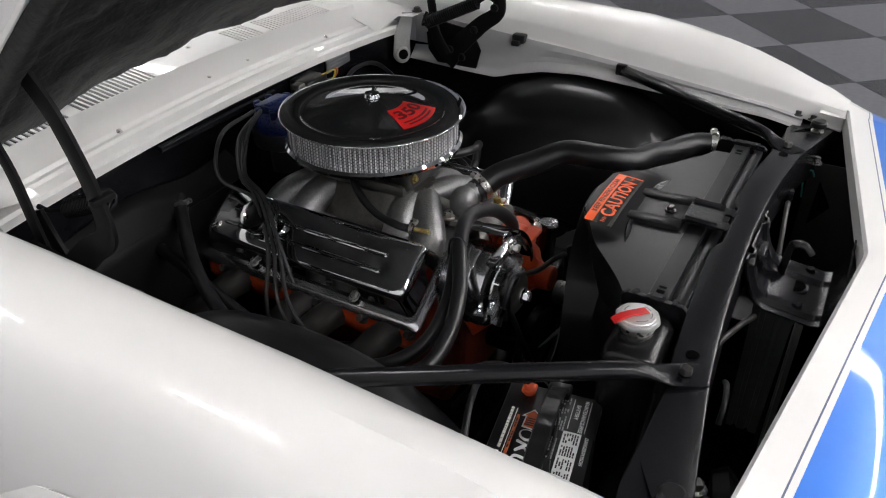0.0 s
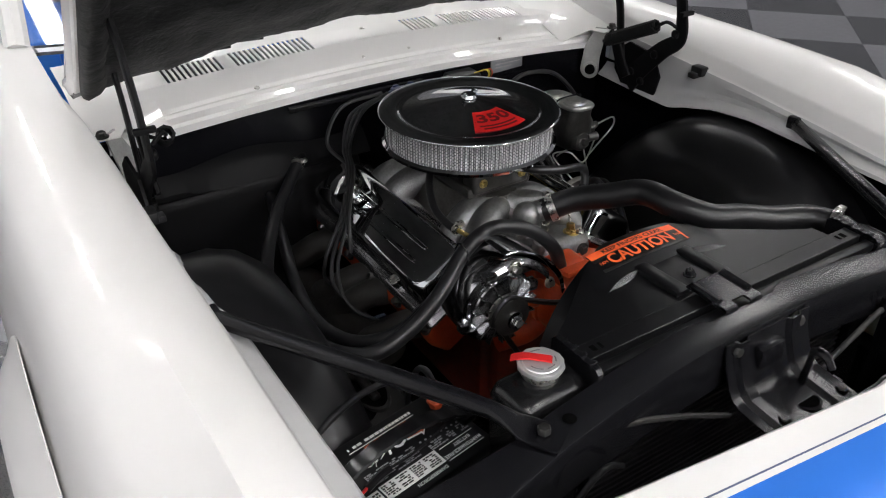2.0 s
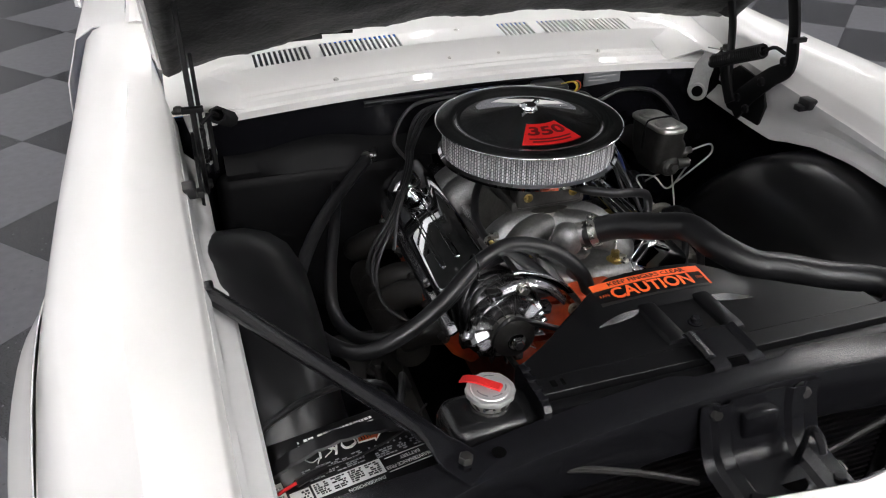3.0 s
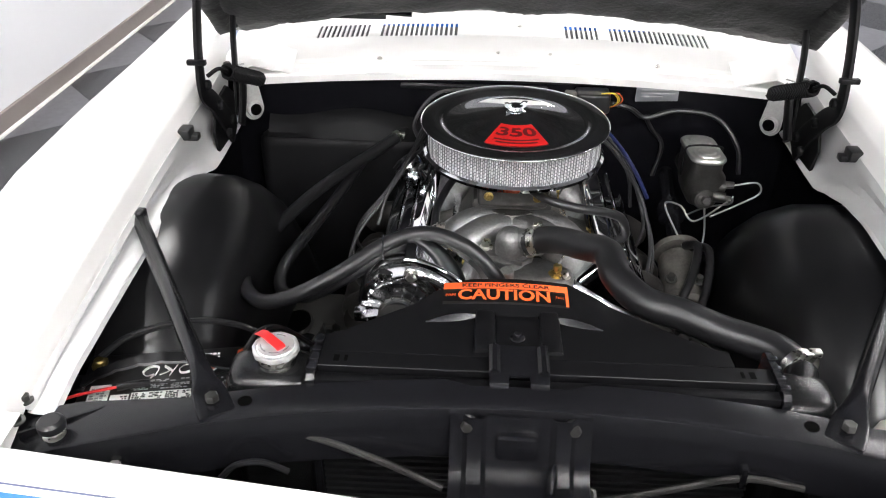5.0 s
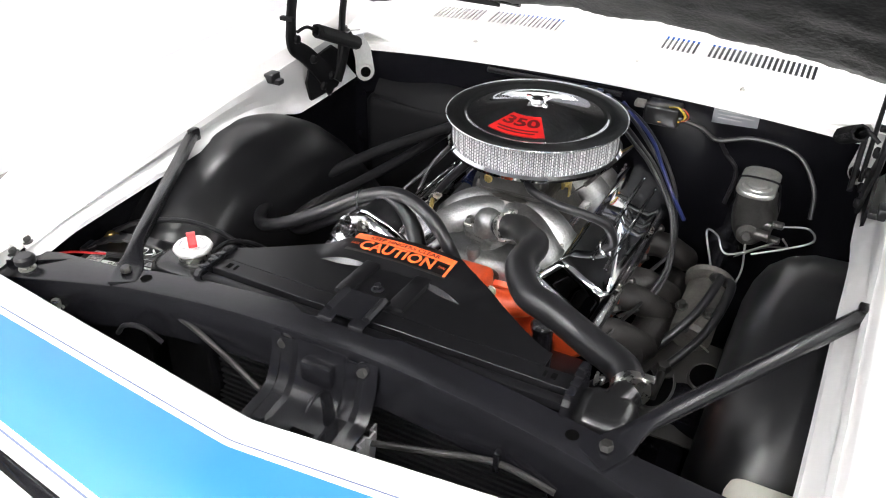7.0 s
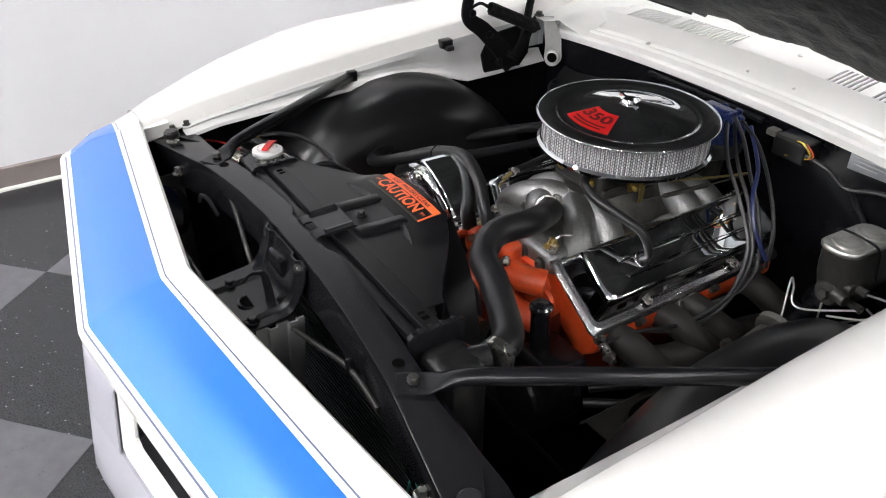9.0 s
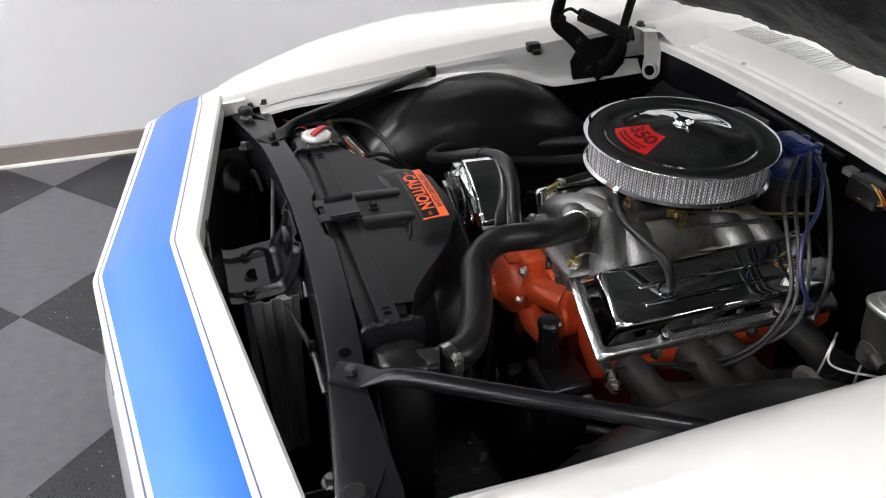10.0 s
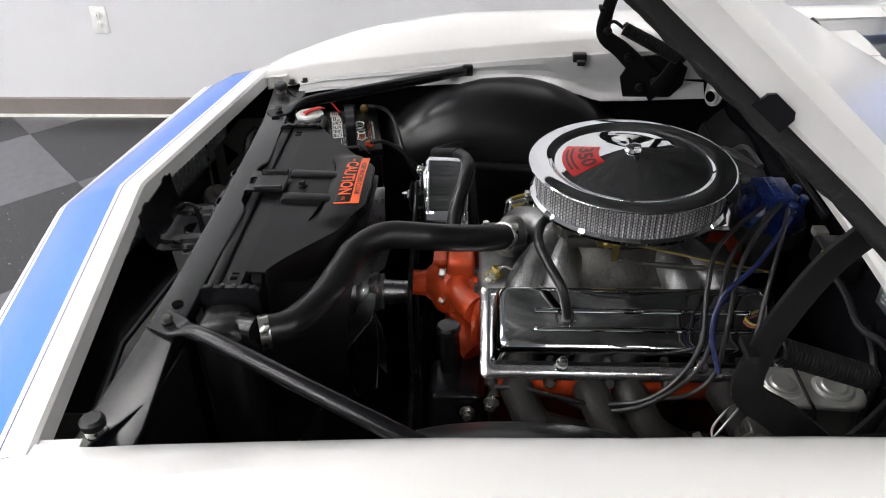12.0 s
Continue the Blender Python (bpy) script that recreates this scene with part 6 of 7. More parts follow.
UH = [(0.026, 0.500, 0.748), (0.071, 0.471, 0.772), (0.110, 0.416, 0.795), (0.140, 0.364, 0.816), (0.145, 0.293, 0.821), (0.178, 0.246, 0.811), (0.229, 0.228, 0.804), (0.285, 0.206, 0.793), (0.345, 0.172, 0.793), (0.367, 0.130, 0.793)]
t = hose("radiator_hose", "thick black upper radiator hose with fine ribs and bright clamps", "hose", UH, 0.0232, ribs=0.0004, res=18)
clamp(t, (0.040, 0.491, 0.7555), (0.82, -0.50, 0.42), 0.0245, 0.014)
clamp(t, (0.3665, 0.137, 0.793), (0.35, -1, 0.0), 0.0245, 0.015)
HA1 = [(-0.003, 0.402, 0.680), (-0.032, 0.398, 0.743), (-0.078, 0.414, 0.785), (-0.147, 0.424, 0.804), (-0.214, 0.405, 0.791), (-0.283, 0.368, 0.758), (-0.354, 0.349, 0.724), (-0.416, 0.358, 0.700), (-0.463, 0.418, 0.690), (-0.484, 0.521, 0.673), (-0.470, 0.641, 0.662), (-0.423, 0.759, 0.674), (-0.361, 0.866, 0.687), (-0.295, 0.951, 0.702), (-0.235, 1.020, 0.722)]
t = hose("heater_hose", "black rubber heater hose looping to the firewall", "hose", HA1, 0.0125, "heater hoses")
clamp(t, (-0.255, 0.997, 0.716), (0.6, 0.75, 0.2), 0.0132)
HA2 = [(-0.105, 0.440, 0.660), (-0.112, 0.432, 0.735), (-0.135, 0.428, 0.778), (-0.175, 0.425, 0.783), (-0.222, 0.408, 0.766), (-0.285, 0.388, 0.730), (-0.350, 0.392, 0.690), (-0.405, 0.440, 0.665), (-0.425, 0.540, 0.650), (-0.405, 0.680, 0.642), (-0.37, 0.82, 0.650), (-0.33, 0.985, 0.665)]
t = hose("heater_hose", "black rubber heater hose looping to the firewall", "hose", HA2, 0.0115, "heater hoses")
bm = B()
tube(bm, [(-0.216, 0.392, 0.795), (-0.217, 0.405, 0.805), (-0.218, 0.420, 0.797), (-0.219, 0.422, 0.768), (-0.219, 0.408, 0.752), (-0.217, 0.393, 0.765), (-0.216, 0.391, 0.794)], 0.0018, 6)
part("zip_tie", bm, BLK, t)
t = hose("vacuum_hose", "thin black vacuum hose with a brass end fitting", "hose", [(-0.075, 0.720, 0.795), (-0.115, 0.675, 0.772), (-0.138, 0.620, 0.750), (-0.142, 0.570, 0.741), (-0.138, 0.538, 0.740)], 0.0075)
clamp(t, (-0.1385, 0.543, 0.740), (0.1, -1, 0), 0.0080, 0.008)
bm = B()
rod(bm, (-0.138, 0.540, 0.740), (-0.128, 0.512, 0.736), 0.0045, 10)
part("fitting", bm, BRASS, t)

# spark plug wires
def wire(pts, r=0.004, m=None, label="black spark plug wire draped over the valve cover", grp="plug wires", name="plug_wire", cat="wire"):
    t = thing(name, pts[0], label, cat, grp)
    bm = B()
    tube(bm, pts, r, 8, 8)
    part("lead", bm, m or WIRE, t)
    return t


W1 = [(0.075, 0.925, 0.842), (0.125, 0.868, 0.830), (0.170, 0.828, 0.812), (0.216, 0.810, 0.777), (0.275, 0.795, 0.692), (0.297, 0.734, 0.615), (0.280, 0.644, 0.578), (0.264, 0.535, 0.592), (0.250, 0.478, 0.585)]
wire(W1)
wire([(0.085, 0.935, 0.840), (0.135, 0.885, 0.822), (0.182, 0.848, 0.800), (0.232, 0.828, 0.755), (0.284, 0.800, 0.668), (0.302, 0.720, 0.600), (0.282, 0.640, 0.566), (0.245, 0.585, 0.560)])
wire([(0.07, 0.955, 0.845), (0.135, 0.905, 0.835), (0.195, 0.862, 0.800), (0.250, 0.842, 0.735), (0.285, 0.825, 0.655), (0.290, 0.785, 0.610), (0.262, 0.740, 0.575)])
wire([(0.08, 0.965, 0.840), (0.15, 0.935, 0.822), (0.215, 0.905, 0.770), (0.262, 0.885, 0.695), (0.275, 0.870, 0.620)])
for k in range(3):
    o = 0.013 * k
    wire([(-0.05, 0.95, 0.85), (-0.13 - o, 0.915, 0.838), (-0.178 - o * 0.5, 0.89, 0.78), (-0.205, 0.823 + o, 0.757), (-0.254, 0.759 + o, 0.69), (-0.31, 0.70 + o * 2, 0.626), (-0.315, 0.638 + o * 4, 0.575), (-0.245, 0.59 + o * 6, 0.53)])
wire([(-0.06, 0.96, 0.85), (-0.16, 0.955, 0.84), (-0.21, 0.93, 0.78), (-0.19, 0.88, 0.745), (-0.21, 0.82, 0.745), (-0.25, 0.76, 0.70), (-0.27, 0.72, 0.64)])

# distributor
ds = thing("distributor", (0.01, 0.925, 0.70), "blue distributor cap with plug towers at the engine rear", "distributor")
DC = Vector((0.020, 0.960, 0))
bm = B()
lathe(bm, [(0.03, 0.69), (0.032, 0.74), (0.060, 0.755), (0.064, 0.765), (0.064, 0.790)], DC, (0, 0, 1), 28)
part("body", bm, DULL, ds)
bm = B()
lathe(bm, [(0.056, 0.785), (0.058, 0.790), (0.055, 0.818), (0.046, 0.830), (0.01, 0.834)], DC, (0, 0, 1), 28)
part("cap", bm, DBLUE, ds)
for k in range(8):
    a = 2 * math.pi * (k + 0.5) / 8
    p = DC + Vector((0.044 * math.cos(a), 0.044 * math.sin(a), 0.820))
    bm = B()
    rod(bm, p, p + Vector((0.006 * math.cos(a), 0.006 * math.sin(a), 0.022)), 0.008, 12)
    part("tower", bm, DBLUE, ds)
bm = B()
box(bm, DC + Vector((-0.045, -0.030, 0.828)), DC + Vector((0.030, 0.030, 0.846)), 0.004)
box(bm, DC + Vector((-0.040, -0.008, 0.842)), DC + Vector((0.026, 0.008, 0.850)), 0.003)
box(bm, DC + Vector((0.030, -0.020, 0.786)), DC + Vector((0.064, 0.020, 0.836)), 0.004)
part("coil_cover", bm, DBLUE, ds)

# exhaust manifolds
for s, dy in ((1, 0.0), (-1, 0.022)):
    ex = thing("exhaust_manifold", (s * 0.28, 0.7 + dy, 0.5), "dark cast iron exhaust manifold below the cylinder head", "exhaust manifold", "exhaust manifolds")
    for k, y in enumerate((0.51, 0.635, 0.70, 0.86)):
        bm = B()
        tube(bm, [(s * 0.215, y + dy, 0.570), (s * 0.262, y + dy + 0.012, 0.568), (s * 0.298, y + dy + 0.04, 0.535), (s * 0.302, y + dy + 0.09, 0.500)], 0.029, 14)
        part("runner", bm, IRON, ex)
    bm = B()
    tube(bm, [(s * 0.283, 0.52 + dy, 0.530), (s * 0.298, 0.62 + dy, 0.510), (s * 0.300, 0.78 + dy, 0.495), (s * 0.295, 0.88 + dy, 0.47), (s * 0.27, 0.98, 0.40)], 0.036, 14)
    part("collector", bm, IRON, ex)
    for y in (0.47, 0.57, 0.67, 0.77, 0.90):
        bm = B()
        bolt(bm, (s * 0.235, y + dy, 0.585), (s, 0, 0.6), 0.008, 0.012)
        part("stud", bm, DULL, ex)
pl1 = thing("plug_fitting", (0.27, 0.471, 0.56), "bright steel spark plug in the cylinder head", "spark plug")
bm = B()
rod(bm, (0.235, 0.478, 0.575), (0.272, 0.470, 0.566), 0.009, 12)
bolt(bm, (0.266, 0.471, 0.566), (1, -0.2, -0.2), 0.009, 0.012)
part("plug", bm, STEEL, pl1)

# fuel pump canister and bracket
fp = thing("oil_filler_tube", (0.158, 0.396, 0.5), "black capped filler tube at the engine front", "filler tube")
bm = B()
rod(bm, (0.160, 0.400, 0.50), (0.158, 0.395, 0.632), 0.019, 20)
part("tube", bm, BLK, fp)
bm = B()
lathe(bm, [(0.021, 0), (0.022, 0.003), (0.022, 0.010), (0.018, 0.014), (0.004, 0.015)], (0.158, 0.395, 0.630), (0, 0, 1), 24)
part("cap", bm, BLKG, fp)
ps = thing("steering_pump", (0.17, 0.40, 0.45), "black power steering pump and bracket", "pump")
bm = B()
box(bm, (0.125, 0.36, 0.40), (0.235, 0.46, 0.545), 0.016, seg=3)
part("reservoir", bm, BLK, ps)
bm = B()
lathe(bm, [(0.02, 0), (0.06, 0.003), (0.065, 0.010), (0.05, 0.018), (0.065, 0.026), (0.02, 0.03)], (0.185, 0.322, 0.47), (0, 1, 0), 26)
part("pulley", bm, BLK, ps)
bm = B()
bolt(bm, (0.255, 0.43, 0.53), (1, 0, 0), 0.009, 0.012)
part("bolt", bm, STEEL, ps)

# ---- bay equipment ----
mc = thing("master_cylinder", (0.43, 0.93, 0.62), "cast iron brake master cylinder with a dull metal lid", "master cylinder")
MC = Vector((0.418, 0.902, 0))


def mc_rings(rings):
    bm = B()
    loft(bm, [[MC + Vector((a + dx, y, z - 0.06 * (y + 0.08))) for a, y in rrect(-w, w, -l, l, r)] for w, l, r, z, dx in rings], True)
    bm.faces.new(bm.verts[-20:])
    return bm


bm = mc_rings(((0.026, 0.050, 0.022, 0.640, 0.006), (0.038, 0.060, 0.026, 0.662, 0.008), (0.043, 0.066, 0.028, 0.688, 0.008), (0.041, 0.068, 0.026, 0.712, 0.005), (0.034, 0.072, 0.026, 0.728, 0.0), (0.034, 0.074, 0.026, 0.750, 0)))
bm.faces.new(bm.verts[:20])
part("reservoir", bm, DULL, mc, angle=50)
bm = mc_rings(((0.036, 0.077, 0.028, 0.750, 0), (0.0375, 0.0785, 0.029, 0.753, 0), (0.0375, 0.0785, 0.029, 0.757, 0), (0.035, 0.076, 0.028, 0.760, 0), (0.031, 0.070, 0.026, 0.7595, 0)))
part("lid", bm, ZINC, mc, "dull zinc lid with two pressed domes", angle=50)
for y in (0.868, 0.938):
    bm = B()
    lathe(bm, [(0.029, 0), (0.028, 0.003), (0.025, 0.005), (0.022, 0.0035), (0.019, 0.0035), (0.016, 0.006), (0.003, 0.007)], (MC.x, y, 0.7595 - 0.06 * (y - 0.822)), (0, 0.06, 1), 26)
    part("lid_dome", bm, ZINC, mc)
bm = B()
tube(bm, [(MC.x - 0.038, 0.90, 0.69), (MC.x - 0.039, 0.895, 0.745), (MC.x - 0.030, 0.89, 0.764), (MC.x + 0.030, 0.89, 0.764), (MC.x + 0.042, 0.90, 0.745), (MC.x + 0.048, 0.905, 0.69)], 0.0024, 6, 5)
part("bail_wire", bm, HBLK, mc, "black wire bail across the lid")
for y0, z in ((0.850, 0.690), (0.835, 0.672)):
    bm = B()
    tube(bm, [(MC.x + 0.02, y0, z), (MC.x + 0.046, y0 - 0.004, z)], 0.011, 12)
    part("rib", bm, DULL, mc)
bm = B()
lathe(bm, [(0.012, 0), (0.022, 0.002), (0.026, 0.008), (0.027, 0.20)], (0.424, 0.832, 0.664), (0, 1, 0), 22)
part("bore", bm, DULL, mc)
bm = B()
bolt(bm, (0.424, 0.834, 0.664), (0, -1, 0.2), 0.011, 0.010)
part("end_plug", bm, DULL, mc)
for z in (0.69, 0.655):
    bm = B()
    rod(bm, (0.445, 0.86, z), (0.485, 0.855, z), 0.008, 10)
    part("port", bm, DULL, mc)
bl = [[(0.485, 0.855, 0.69), (0.53, 0.85, 0.70), (0.545, 0.86, 0.67), (0.50, 0.85, 0.645), (0.44, 0.83, 0.625)], [(0.485, 0.855, 0.655), (0.40, 0.80, 0.63), (0.37, 0.82, 0.655), (0.345, 0.85, 0.64), (0.375, 0.80, 0.585), (0.39, 0.76, 0.56)],
      [(0.425, 0.83, 0.645), (0.43, 0.81, 0.58), (0.40, 0.74, 0.52), (0.38, 0.68, 0.50), (0.42, 0.62, 0.515)], [(0.49, 0.86, 0.66), (0.50, 0.90, 0.62), (0.46, 0.95, 0.58), (0.40, 0.98, 0.52)]]
for p in bl:
    wire(p, 0.0020, ZINC, "thin bent steel brake line", "brake lines", "brake_line", "pipe")

sb = thing("steering_box", (0.38, 0.75, 0.42), "dirty cast steering box with hoses and a column shaft", "steering box")
bm = B()
rod(bm, (0.375, 0.66, 0.50), (0.378, 0.80, 0.535), 0.042, 20)
part("housing", bm, CASTG, sb)
bm = B()
lathe(bm, [(0.05, 0), (0.052, 0.012), (0.03, 0.02), (0.018, 0.03)], (0.378, 0.80, 0.545), (0, 0.9, 0.3), 22)
part("valve_cap", bm, CASTG, sb)
bm = B()
rod(bm, (0.378, 0.82, 0.55), (0.38, 1.04, 0.63), 0.017, 16)
part("column_shaft", bm, BLK, sb)
bm = B()
lathe(bm, [(0.03, 0), (0.034, 0.02), (0.03, 0.04)], (0.379, 0.90, 0.578), (0, 0.93, 0.34), 20)
part("coupling", bm, BLK, sb)
for p in ((0.345, 0.70, 0.545), (0.40, 0.69, 0.55), (0.36, 0.65, 0.53)):
    bm = B()
    bolt(bm, p, (0, -0.2, 1), 0.009, 0.010)
    part("bolt", bm, DULL, sb)
for q in ([(0.385, 0.78, 0.58), (0.40, 0.74, 0.60), (0.37, 0.66, 0.55), (0.30, 0.58, 0.48), (0.23, 0.47, 0.46)], [(0.40, 0.79, 0.57), (0.425, 0.74, 0.59), (0.40, 0.64, 0.53), (0.32, 0.54, 0.46), (0.24, 0.45, 0.44)]):
    hose("steering_hose", "black power steering hose", "hose", q, 0.009, "steering hoses")

# battery, standing slightly askew in its tray
BC = (-0.49, 0.14)
ba = thing("battery", (BC[0], BC[1], 0.52), "black car battery with white printed labels on top", "battery")
ba.rotation_euler = (0, 0, radians(10))
ZB = 0.7180


def bu(u, v, z=ZB):
    return Vector((BC[0] + u, BC[1] + v, z))


bm = B()
box(bm, bu(-0.122, -0.060, 0.52), bu(0.112, 0.064, 0.700), 0.006)
part("case", bm, PLASTIC, ba)
bm = B()
box(bm, bu(-0.125, -0.063, 0.698), bu(0.115, 0.067, 0.7175), 0.004)
part("lid", bm, BATT, ba)


def btop(u0, v0):
    return lambda u, v: bu(u0 - u, v0 - v, ZB + 0.0010)


def bar(u0, u1, v0, v1, m, lift=0.0, name="print_bar"):
    bm = B()
    box(bm, bu(u0, v0, ZB + lift - 0.0004), bu(u1, v1, ZB + lift + 0.0006))
    return part(name, bm, m, ba)


words("MAINTENANCE-FREE", 0.0078, btop(0.073, -0.0425), LWHT, ba, stretch=0.84, weight=0.0002)
words("BATTERY", 0.0075, btop(0.079, -0.0330), LWHT, ba, stretch=0.9, weight=0.0002)
words("DANGER/POISON", 0.0068, btop(0.012, -0.0535), LWHT, ba, stretch=0.9, weight=0.0002)
bar(0.047, 0.104, -0.0262, -0.0255, LWHT)
bar(0.044, 0.104, -0.0490, -0.0484, LWHT)
rnd = random.Random(4)


def fine_print(u0, u1, v0, v1, rows, m, lift=0.0, fill=0.8):
    """Lines of print too small to read, as short bars."""
    for j in range(rows):
        y = v0 + (v1 - v0) * (j + 0.5) / rows
        hgt = (v1 - v0) / rows * 0.28
        bm = B()
        x = u0
        while x < u1 - 0.002:
            w = rnd.uniform(0.002, 0.007)
            if rnd.random() < fill:
                box(bm, bu(x, y - hgt, ZB + lift), bu(min(x + w, u1), y + hgt, ZB + lift + 0.0006))
            x += w + 0.0014
        if bm.verts:
            tagged(part("print_line", bm, m, ba), kind="stuff")
        else:
            bm.free()


def paper(u0, u1, v0, v1, label):
    bm = B()
    plate(bm, [(u0, v0), (u1, v0), (u1, v1), (u0, v1)], bu(0, 0, ZB - 0.0004), (1, 0, 0), (0, 1, 0), 0.0008)
    return part("label", bm, LWHT, ba, label)


paper(-0.109, -0.081, -0.050, -0.002, "white warranty label")
fine_print(-0.106, -0.084, -0.046, -0.008, 8, LGREY, 0.0006, 0.7)
paper(-0.078, -0.053, -0.047, -0.024, "white dated label")
fine_print(-0.076, -0.055, -0.044, -0.027, 4, LBLK, 0.0006)
paper(-0.050, 0.041, -0.046, -0.022, "white warning label with fine print")
for c in range(4):
    fine_print(-0.048 + c * 0.0225, -0.0305 + c * 0.0225, -0.044, -0.024, 6, LBLK, 0.0006)
fine_print(-0.053, 0.026, -0.018, 0.003, 7, LGREY)
fine_print(0.040, 0.104, -0.022, -0.008, 4, LGREY)
fine_print(-0.042, 0.062, 0.0475, 0.0545, 1, LWHT, 0.0, 0.95)
bar(-0.043, 0.062, 0.0446, 0.0452, LWHT)
bar(-0.022, 0.050, 0.0385, 0.0425, ORD)
fine_print(-0.046, 0.045, 0.0388, 0.0422, 1, LBLK, 0.0006, 0.6)
for k in range(8):
    bm = B()
    lathe(bm, [(0.0016, 0), (0.0016, 0.0006)], bu(0.037 + 0.0085 * k, 0.0 - 0.0007 * k, ZB), (0, 0, 1), 10)
    part("dot", bm, LGREY, ba)
# slanted mark in white and orange as plain shapes
bm = B()
plate(bm, [(0.028, 0.014), (0.050, 0.012), (0.050, 0.007), (0.066, 0.022), (0.050, 0.036), (0.050, 0.031), (0.030, 0.032)], bu(0, 0, ZB - 0.0002), (1, 0, 0), (0, 1, 0), 0.0008)
part("arrow_edge", bm, LWHT, ba)
bm = B()
plate(bm, [(0.030, 0.016), (0.052, 0.014), (0.052, 0.011), (0.063, 0.022), (0.052, 0.032), (0.052, 0.029), (0.032, 0.030)], bu(0, 0, ZB + 0.0002), (1, 0, 0), (0, 1, 0), 0.0010)
part("arrow", bm, ORD, ba)
for k in range(4):
    bar(0.034 + 0.004 * k, 0.0355 + 0.004 * k, 0.017, 0.028, LBLK, 0.001)
for ring in ([(0.018, 0.013), (0.026, 0.018), (0.024, 0.029), (0.014, 0.030), (0.008, 0.022), (0.011, 0.014), (0.018, 0.013)], [(0.004, 0.032), (-0.004, 0.010), (-0.002, 0.019), (-0.014, 0.030), (-0.006, 0.020), (-0.018, 0.012)], [(-0.024, 0.012), (-0.022, 0.028), (-0.034, 0.030), (-0.042, 0.020), (-0.036, 0.011), (-0.026, 0.014), (-0.030, 0.006)]):
    bm = B()
    tube(bm, [bu(a, b, ZB + 0.0002) for a, b in ring], 0.0022, 6, 5, 0.3)
    part("logo_stroke", bm, LWHT, ba)
# arched hold-down strap with cross ribs
bm = B()
rows = []
for k in range(33):
    u = -0.128 + 0.246 * k / 32
    z = ZB + 0.004 + 0.040 * (1 - ((u + 0.005) / 0.125) ** 2) + (0.0022 if k % 4 == 0 else 0)
    rows.append([bu(u, -0.014, z - 0.003), bu(u, -0.012, z), bu(u, 0.008, z), bu(u, 0.010, z - 0.003)])
loft(bm, rows)
thick(bm, 0.004)
part("hold_down_strap", bm, PLASTIC, ba, "arched black plastic hold-down strap with ribs")
bm = B()
box(bm, bu(0.098, -0.018, ZB - 0.002), bu(0.122, 0.014, ZB + 0.010), 0.003)
part("strap_anchor", bm, PLASTIC, ba)
bm = B()
box(bm, bu(-0.132, -0.018, ZB - 0.002), bu(-0.116, 0.014, ZB + 0.010), 0.003)
part("strap_anchor", bm, PLASTIC, ba)
for (u, v), m, h in (((0.098, 0.038), ORW, 0.012), ((-0.104, 0.036), BRASS, 0.016)):
    bm = B()
    lathe(bm, [(0.009, 0), (0.008, h), (0.006, h + 0.002)], bu(u, v, ZB - 0.001), (0, 0, 1), 16)
    box(bm, bu(u - 0.010, v - 0.010, ZB + 0.003), bu(u + 0.010, v + 0.010, ZB + h * 0.8), 0.003)
    part("terminal", bm, m, ba)
tr = thing("battery_tray", (-0.49, 0.14, 0.50), "black steel battery tray", "tray")
bm = B()
box(bm, (-0.64, 0.055, 0.50), (-0.35, 0.235, 0.518), 0.004)
part("shelf", bm, BLK, tr)
wire([(-0.398, 0.196, 0.728), (-0.385, 0.235, 0.735), (-0.37, 0.29, 0.70), (-0.34, 0.37, 0.60)], 0.005, RUBBER, "thick black battery cable", "battery cables", "battery_cable", "cable")
wire([(-0.60, 0.165, 0.732), (-0.575, 0.205, 0.738), (-0.51, 0.235, 0.745), (-0.45, 0.255, 0.735), (-0.40, 0.275, 0.70), (-0.37, 0.33, 0.60)], 0.005, RUBBER, "thick black battery cable", "battery cables", "battery_cable", "cable")
wire([(-0.635, 0.052, 0.735), (-0.605, 0.075, 0.737), (-0.575, 0.092, 0.735), (-0.548, 0.108, 0.731)], 0.0022, RED, "thin red wire over the battery top", "loose wires", "loose_wire", "wire")
wire([(-0.552, 0.105, 0.731), (-0.530, 0.116, 0.729), (-0.512, 0.122, 0.727)], 0.0055, RUBBER, "black fuse sleeve on the red wire", "loose wires", "loose_wire", "wire")
wire([(-0.512, 0.122, 0.727), (-0.47, 0.128, 0.728), (-0.41, 0.15, 0.73), (-0.36, 0.20, 0.72)], 0.0016, WIRE, "thin black wire over the battery top", "loose wires", "loose_wire", "wire")

# washer bottle
wb = thing("washer_bottle", (0.55, 0.10, 0.52), "milky white plastic washer bottle with a black cap", "washer bottle")
bm = B()
box(bm, (0.508, 0.055, 0.518), (0.612, 0.172, 0.688), 0.022, seg=3)
part("tank", bm, BOTTLE, wb)
bm = B()
lathe(bm, [(0.02, 0), (0.021, 0.004), (0.020, 0.016), (0.004, 0.018)], (0.582, 0.095, 0.686), (0, 0, 1), 20)
part("cap", bm, RUBBER, wb)
bm = B()
box(bm, (0.48, 0.04, 0.50), (0.615, 0.19, 0.518), 0.004)
part("bracket", bm, BLK, wb)

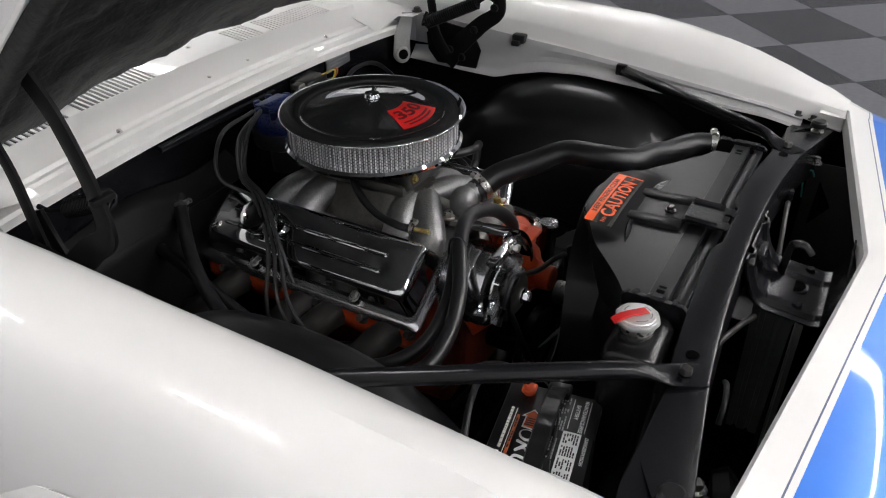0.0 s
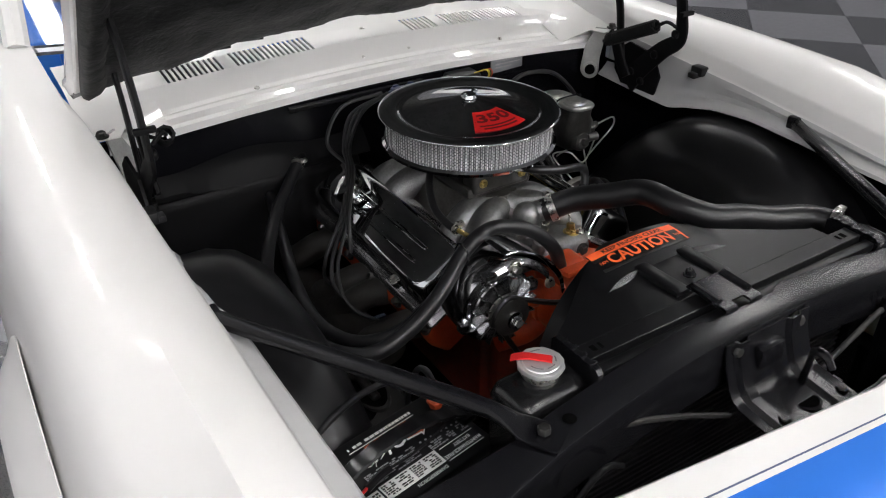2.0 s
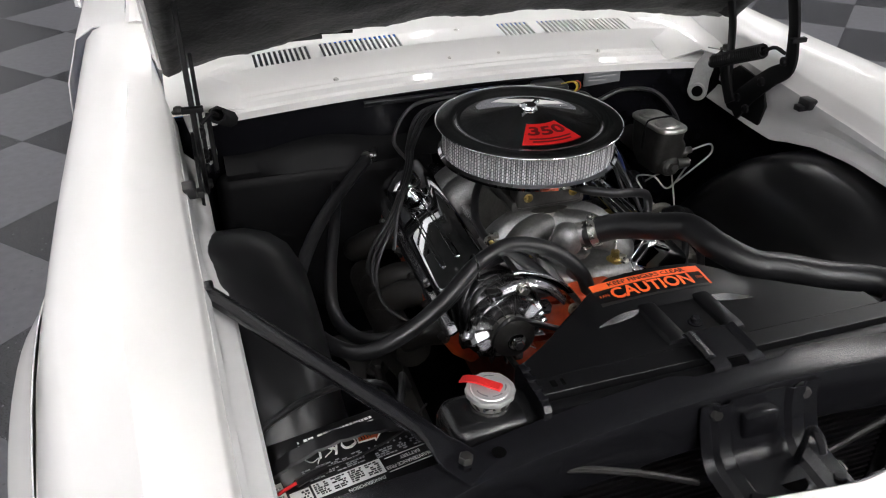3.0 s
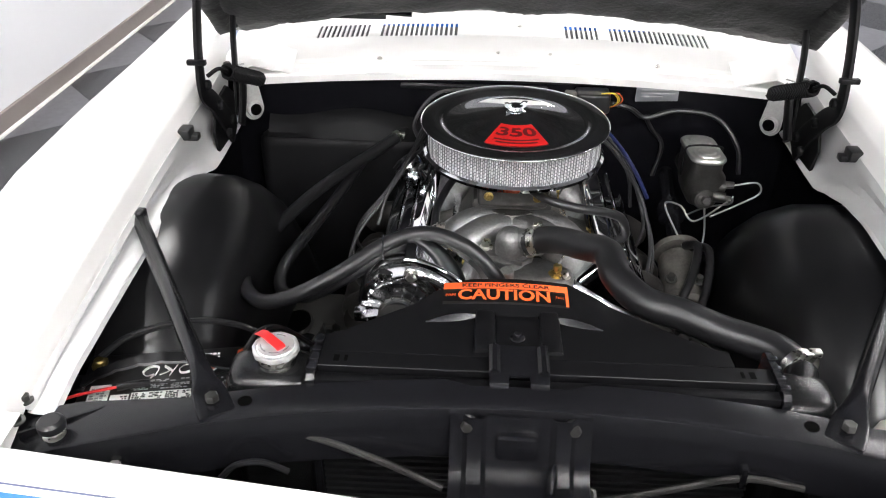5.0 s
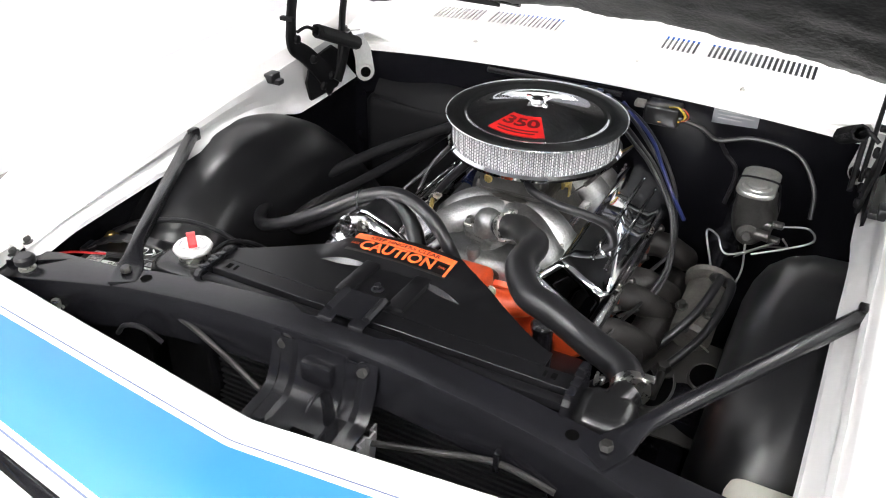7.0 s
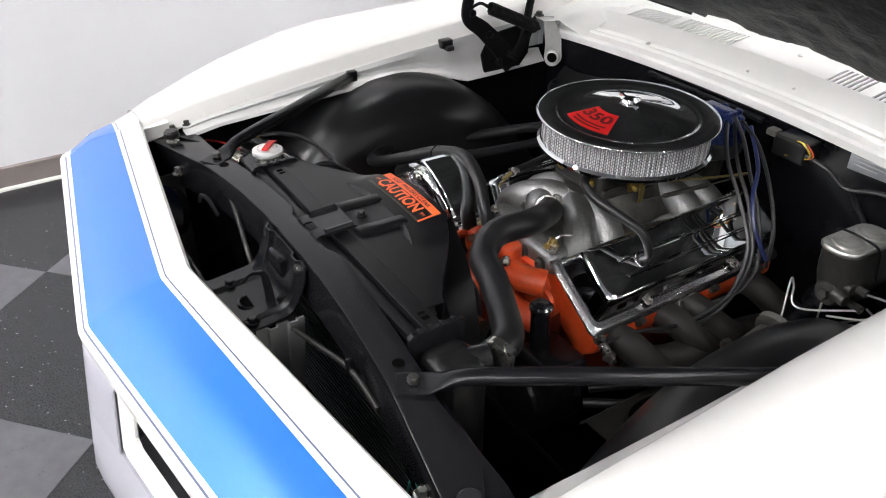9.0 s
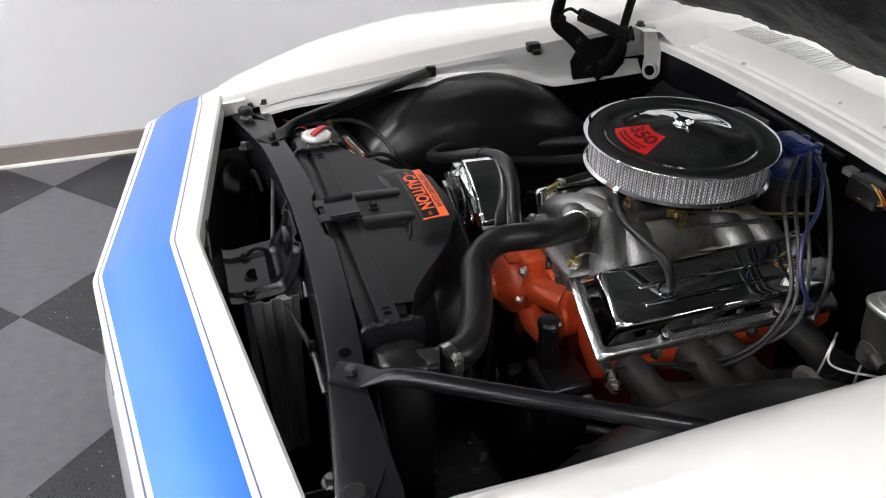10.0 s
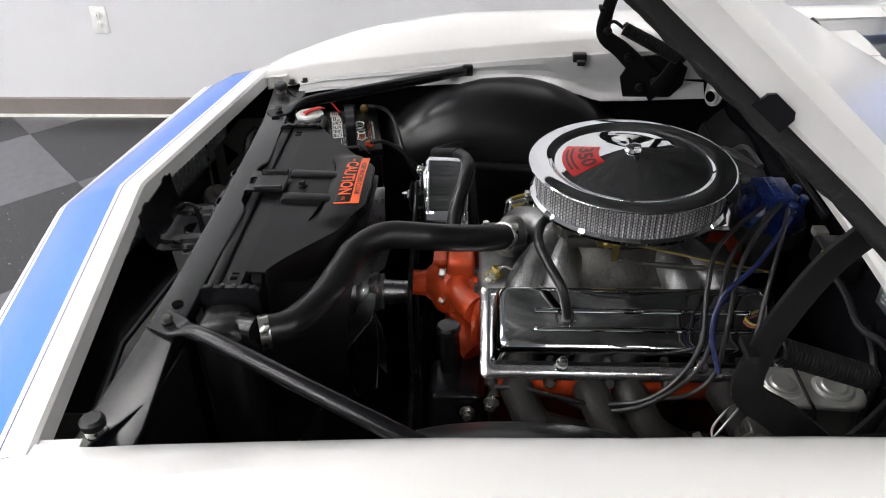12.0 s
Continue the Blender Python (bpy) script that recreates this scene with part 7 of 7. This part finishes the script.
# wiper connector with wires on the firewall
wc = thing("wiper_motor", (0.165, 1.02, 0.82), "black wiper motor plug with a loom of wires", "wiper motor")
bm = B()
box(bm, (0.146, 0.985, 0.790), (0.222, 1.038, 0.834), 0.006, seg=3)
part("housing", bm, PLASTIC, wc)
bm = B()
box(bm, (0.122, 0.990, 0.822), (0.146, 1.012, 0.836), 0.003)
part("plug", bm, CASTG, wc)
for k, m in enumerate((YEL, YEL, WIRE, ORW)):
    bm = B()
    tube(bm, [(0.20 + 0.005 * k, 0.985, 0.838), (0.222 + 0.004 * k, 0.968, 0.846), (0.236 + 0.003 * k, 0.978, 0.825), (0.222, 0.99, 0.806), (0.18, 0.985, 0.800)], 0.0013, 6)
    part("lead", bm, m, wc)
wire([(0.222, 0.99, 0.815), (0.27, 1.0, 0.80), (0.31, 1.01, 0.775), (0.38, 1.02, 0.79), (0.47, 1.02, 0.775), (0.52, 0.99, 0.72), (0.53, 0.97, 0.66)], 0.0055, RUBBER, "black wiring loom on the firewall", "looms", "wiring_loom", "wire")
wire([(0.31, 1.02, 0.775), (0.33, 1.03, 0.74), (0.36, 1.03, 0.70), (0.35, 1.03, 0.62)], 0.005, RUBBER, "black wiring loom on the firewall", "looms", "wiring_loom", "wire")
wire([(0.105, 0.962, 0.838), (0.191, 0.890, 0.803), (0.234, 0.832, 0.773), (0.268, 0.813, 0.725), (0.298, 0.826, 0.668)], 0.0042, BWIRE, "thin blue wire from the distributor", "loose wires", "loose_wire", "wire")
wire([(0.50, -0.06, 0.70), (0.47, -0.05, 0.735), (0.44, -0.04, 0.73), (0.43, -0.045, 0.69)], 0.0018, GREEN, "thin green loose wire", "loose wires", "loose_wire", "wire")
wire([(-0.36, -0.05, 0.74), (-0.34, -0.05, 0.762), (-0.31, -0.045, 0.765), (-0.28, -0.04, 0.745)], 0.004, RUBBER, "black wire clipped below the radiator support", "loose wires", "loose_wire", "wire")
hn_ = thing("horn", (-0.47, -0.08, 0.62), "small round black horn behind the nose", "horn")
bm = B()
lathe(bm, [(0.02, 0), (0.05, 0.01), (0.055, 0.03), (0.03, 0.045)], (-0.45, -0.07, 0.68), (0.3, -1, 0.3), 24)
part("dish", bm, BLK, hn_)


# front wheels that carry the car
for s in (-1, 1):
    w = thing("wheel", (s * 0.78, 0.47, 0.0), "black tyre on a steel rim under the fender", "wheel", "wheels")
    bm = B()
    lathe(bm, [(0.20, -0.09), (0.30, -0.105), (0.322, -0.09), (0.33, -0.06), (0.33, 0.06), (0.322, 0.09), (0.30, 0.105), (0.20, 0.09)], (s * 0.775, 0.47, 0.33), (1, 0, 0), 40)
    part("tyre", bm, RUBBER, w)
    bm = B()
    lathe(bm, [(0.05, -0.04), (0.19, -0.05), (0.205, -0.085), (0.205, 0.085), (0.19, 0.05), (0.05, 0.06)], (s * 0.775, 0.47, 0.33), (1, 0, 0), 32)
    part("rim", bm, STEEL, w)
    bm = B()
    rod(bm, (s * 0.40, 0.48, 0.34), (s * 0.76, 0.47, 0.33), 0.03)
    part("spindle", bm, IRON, sf)
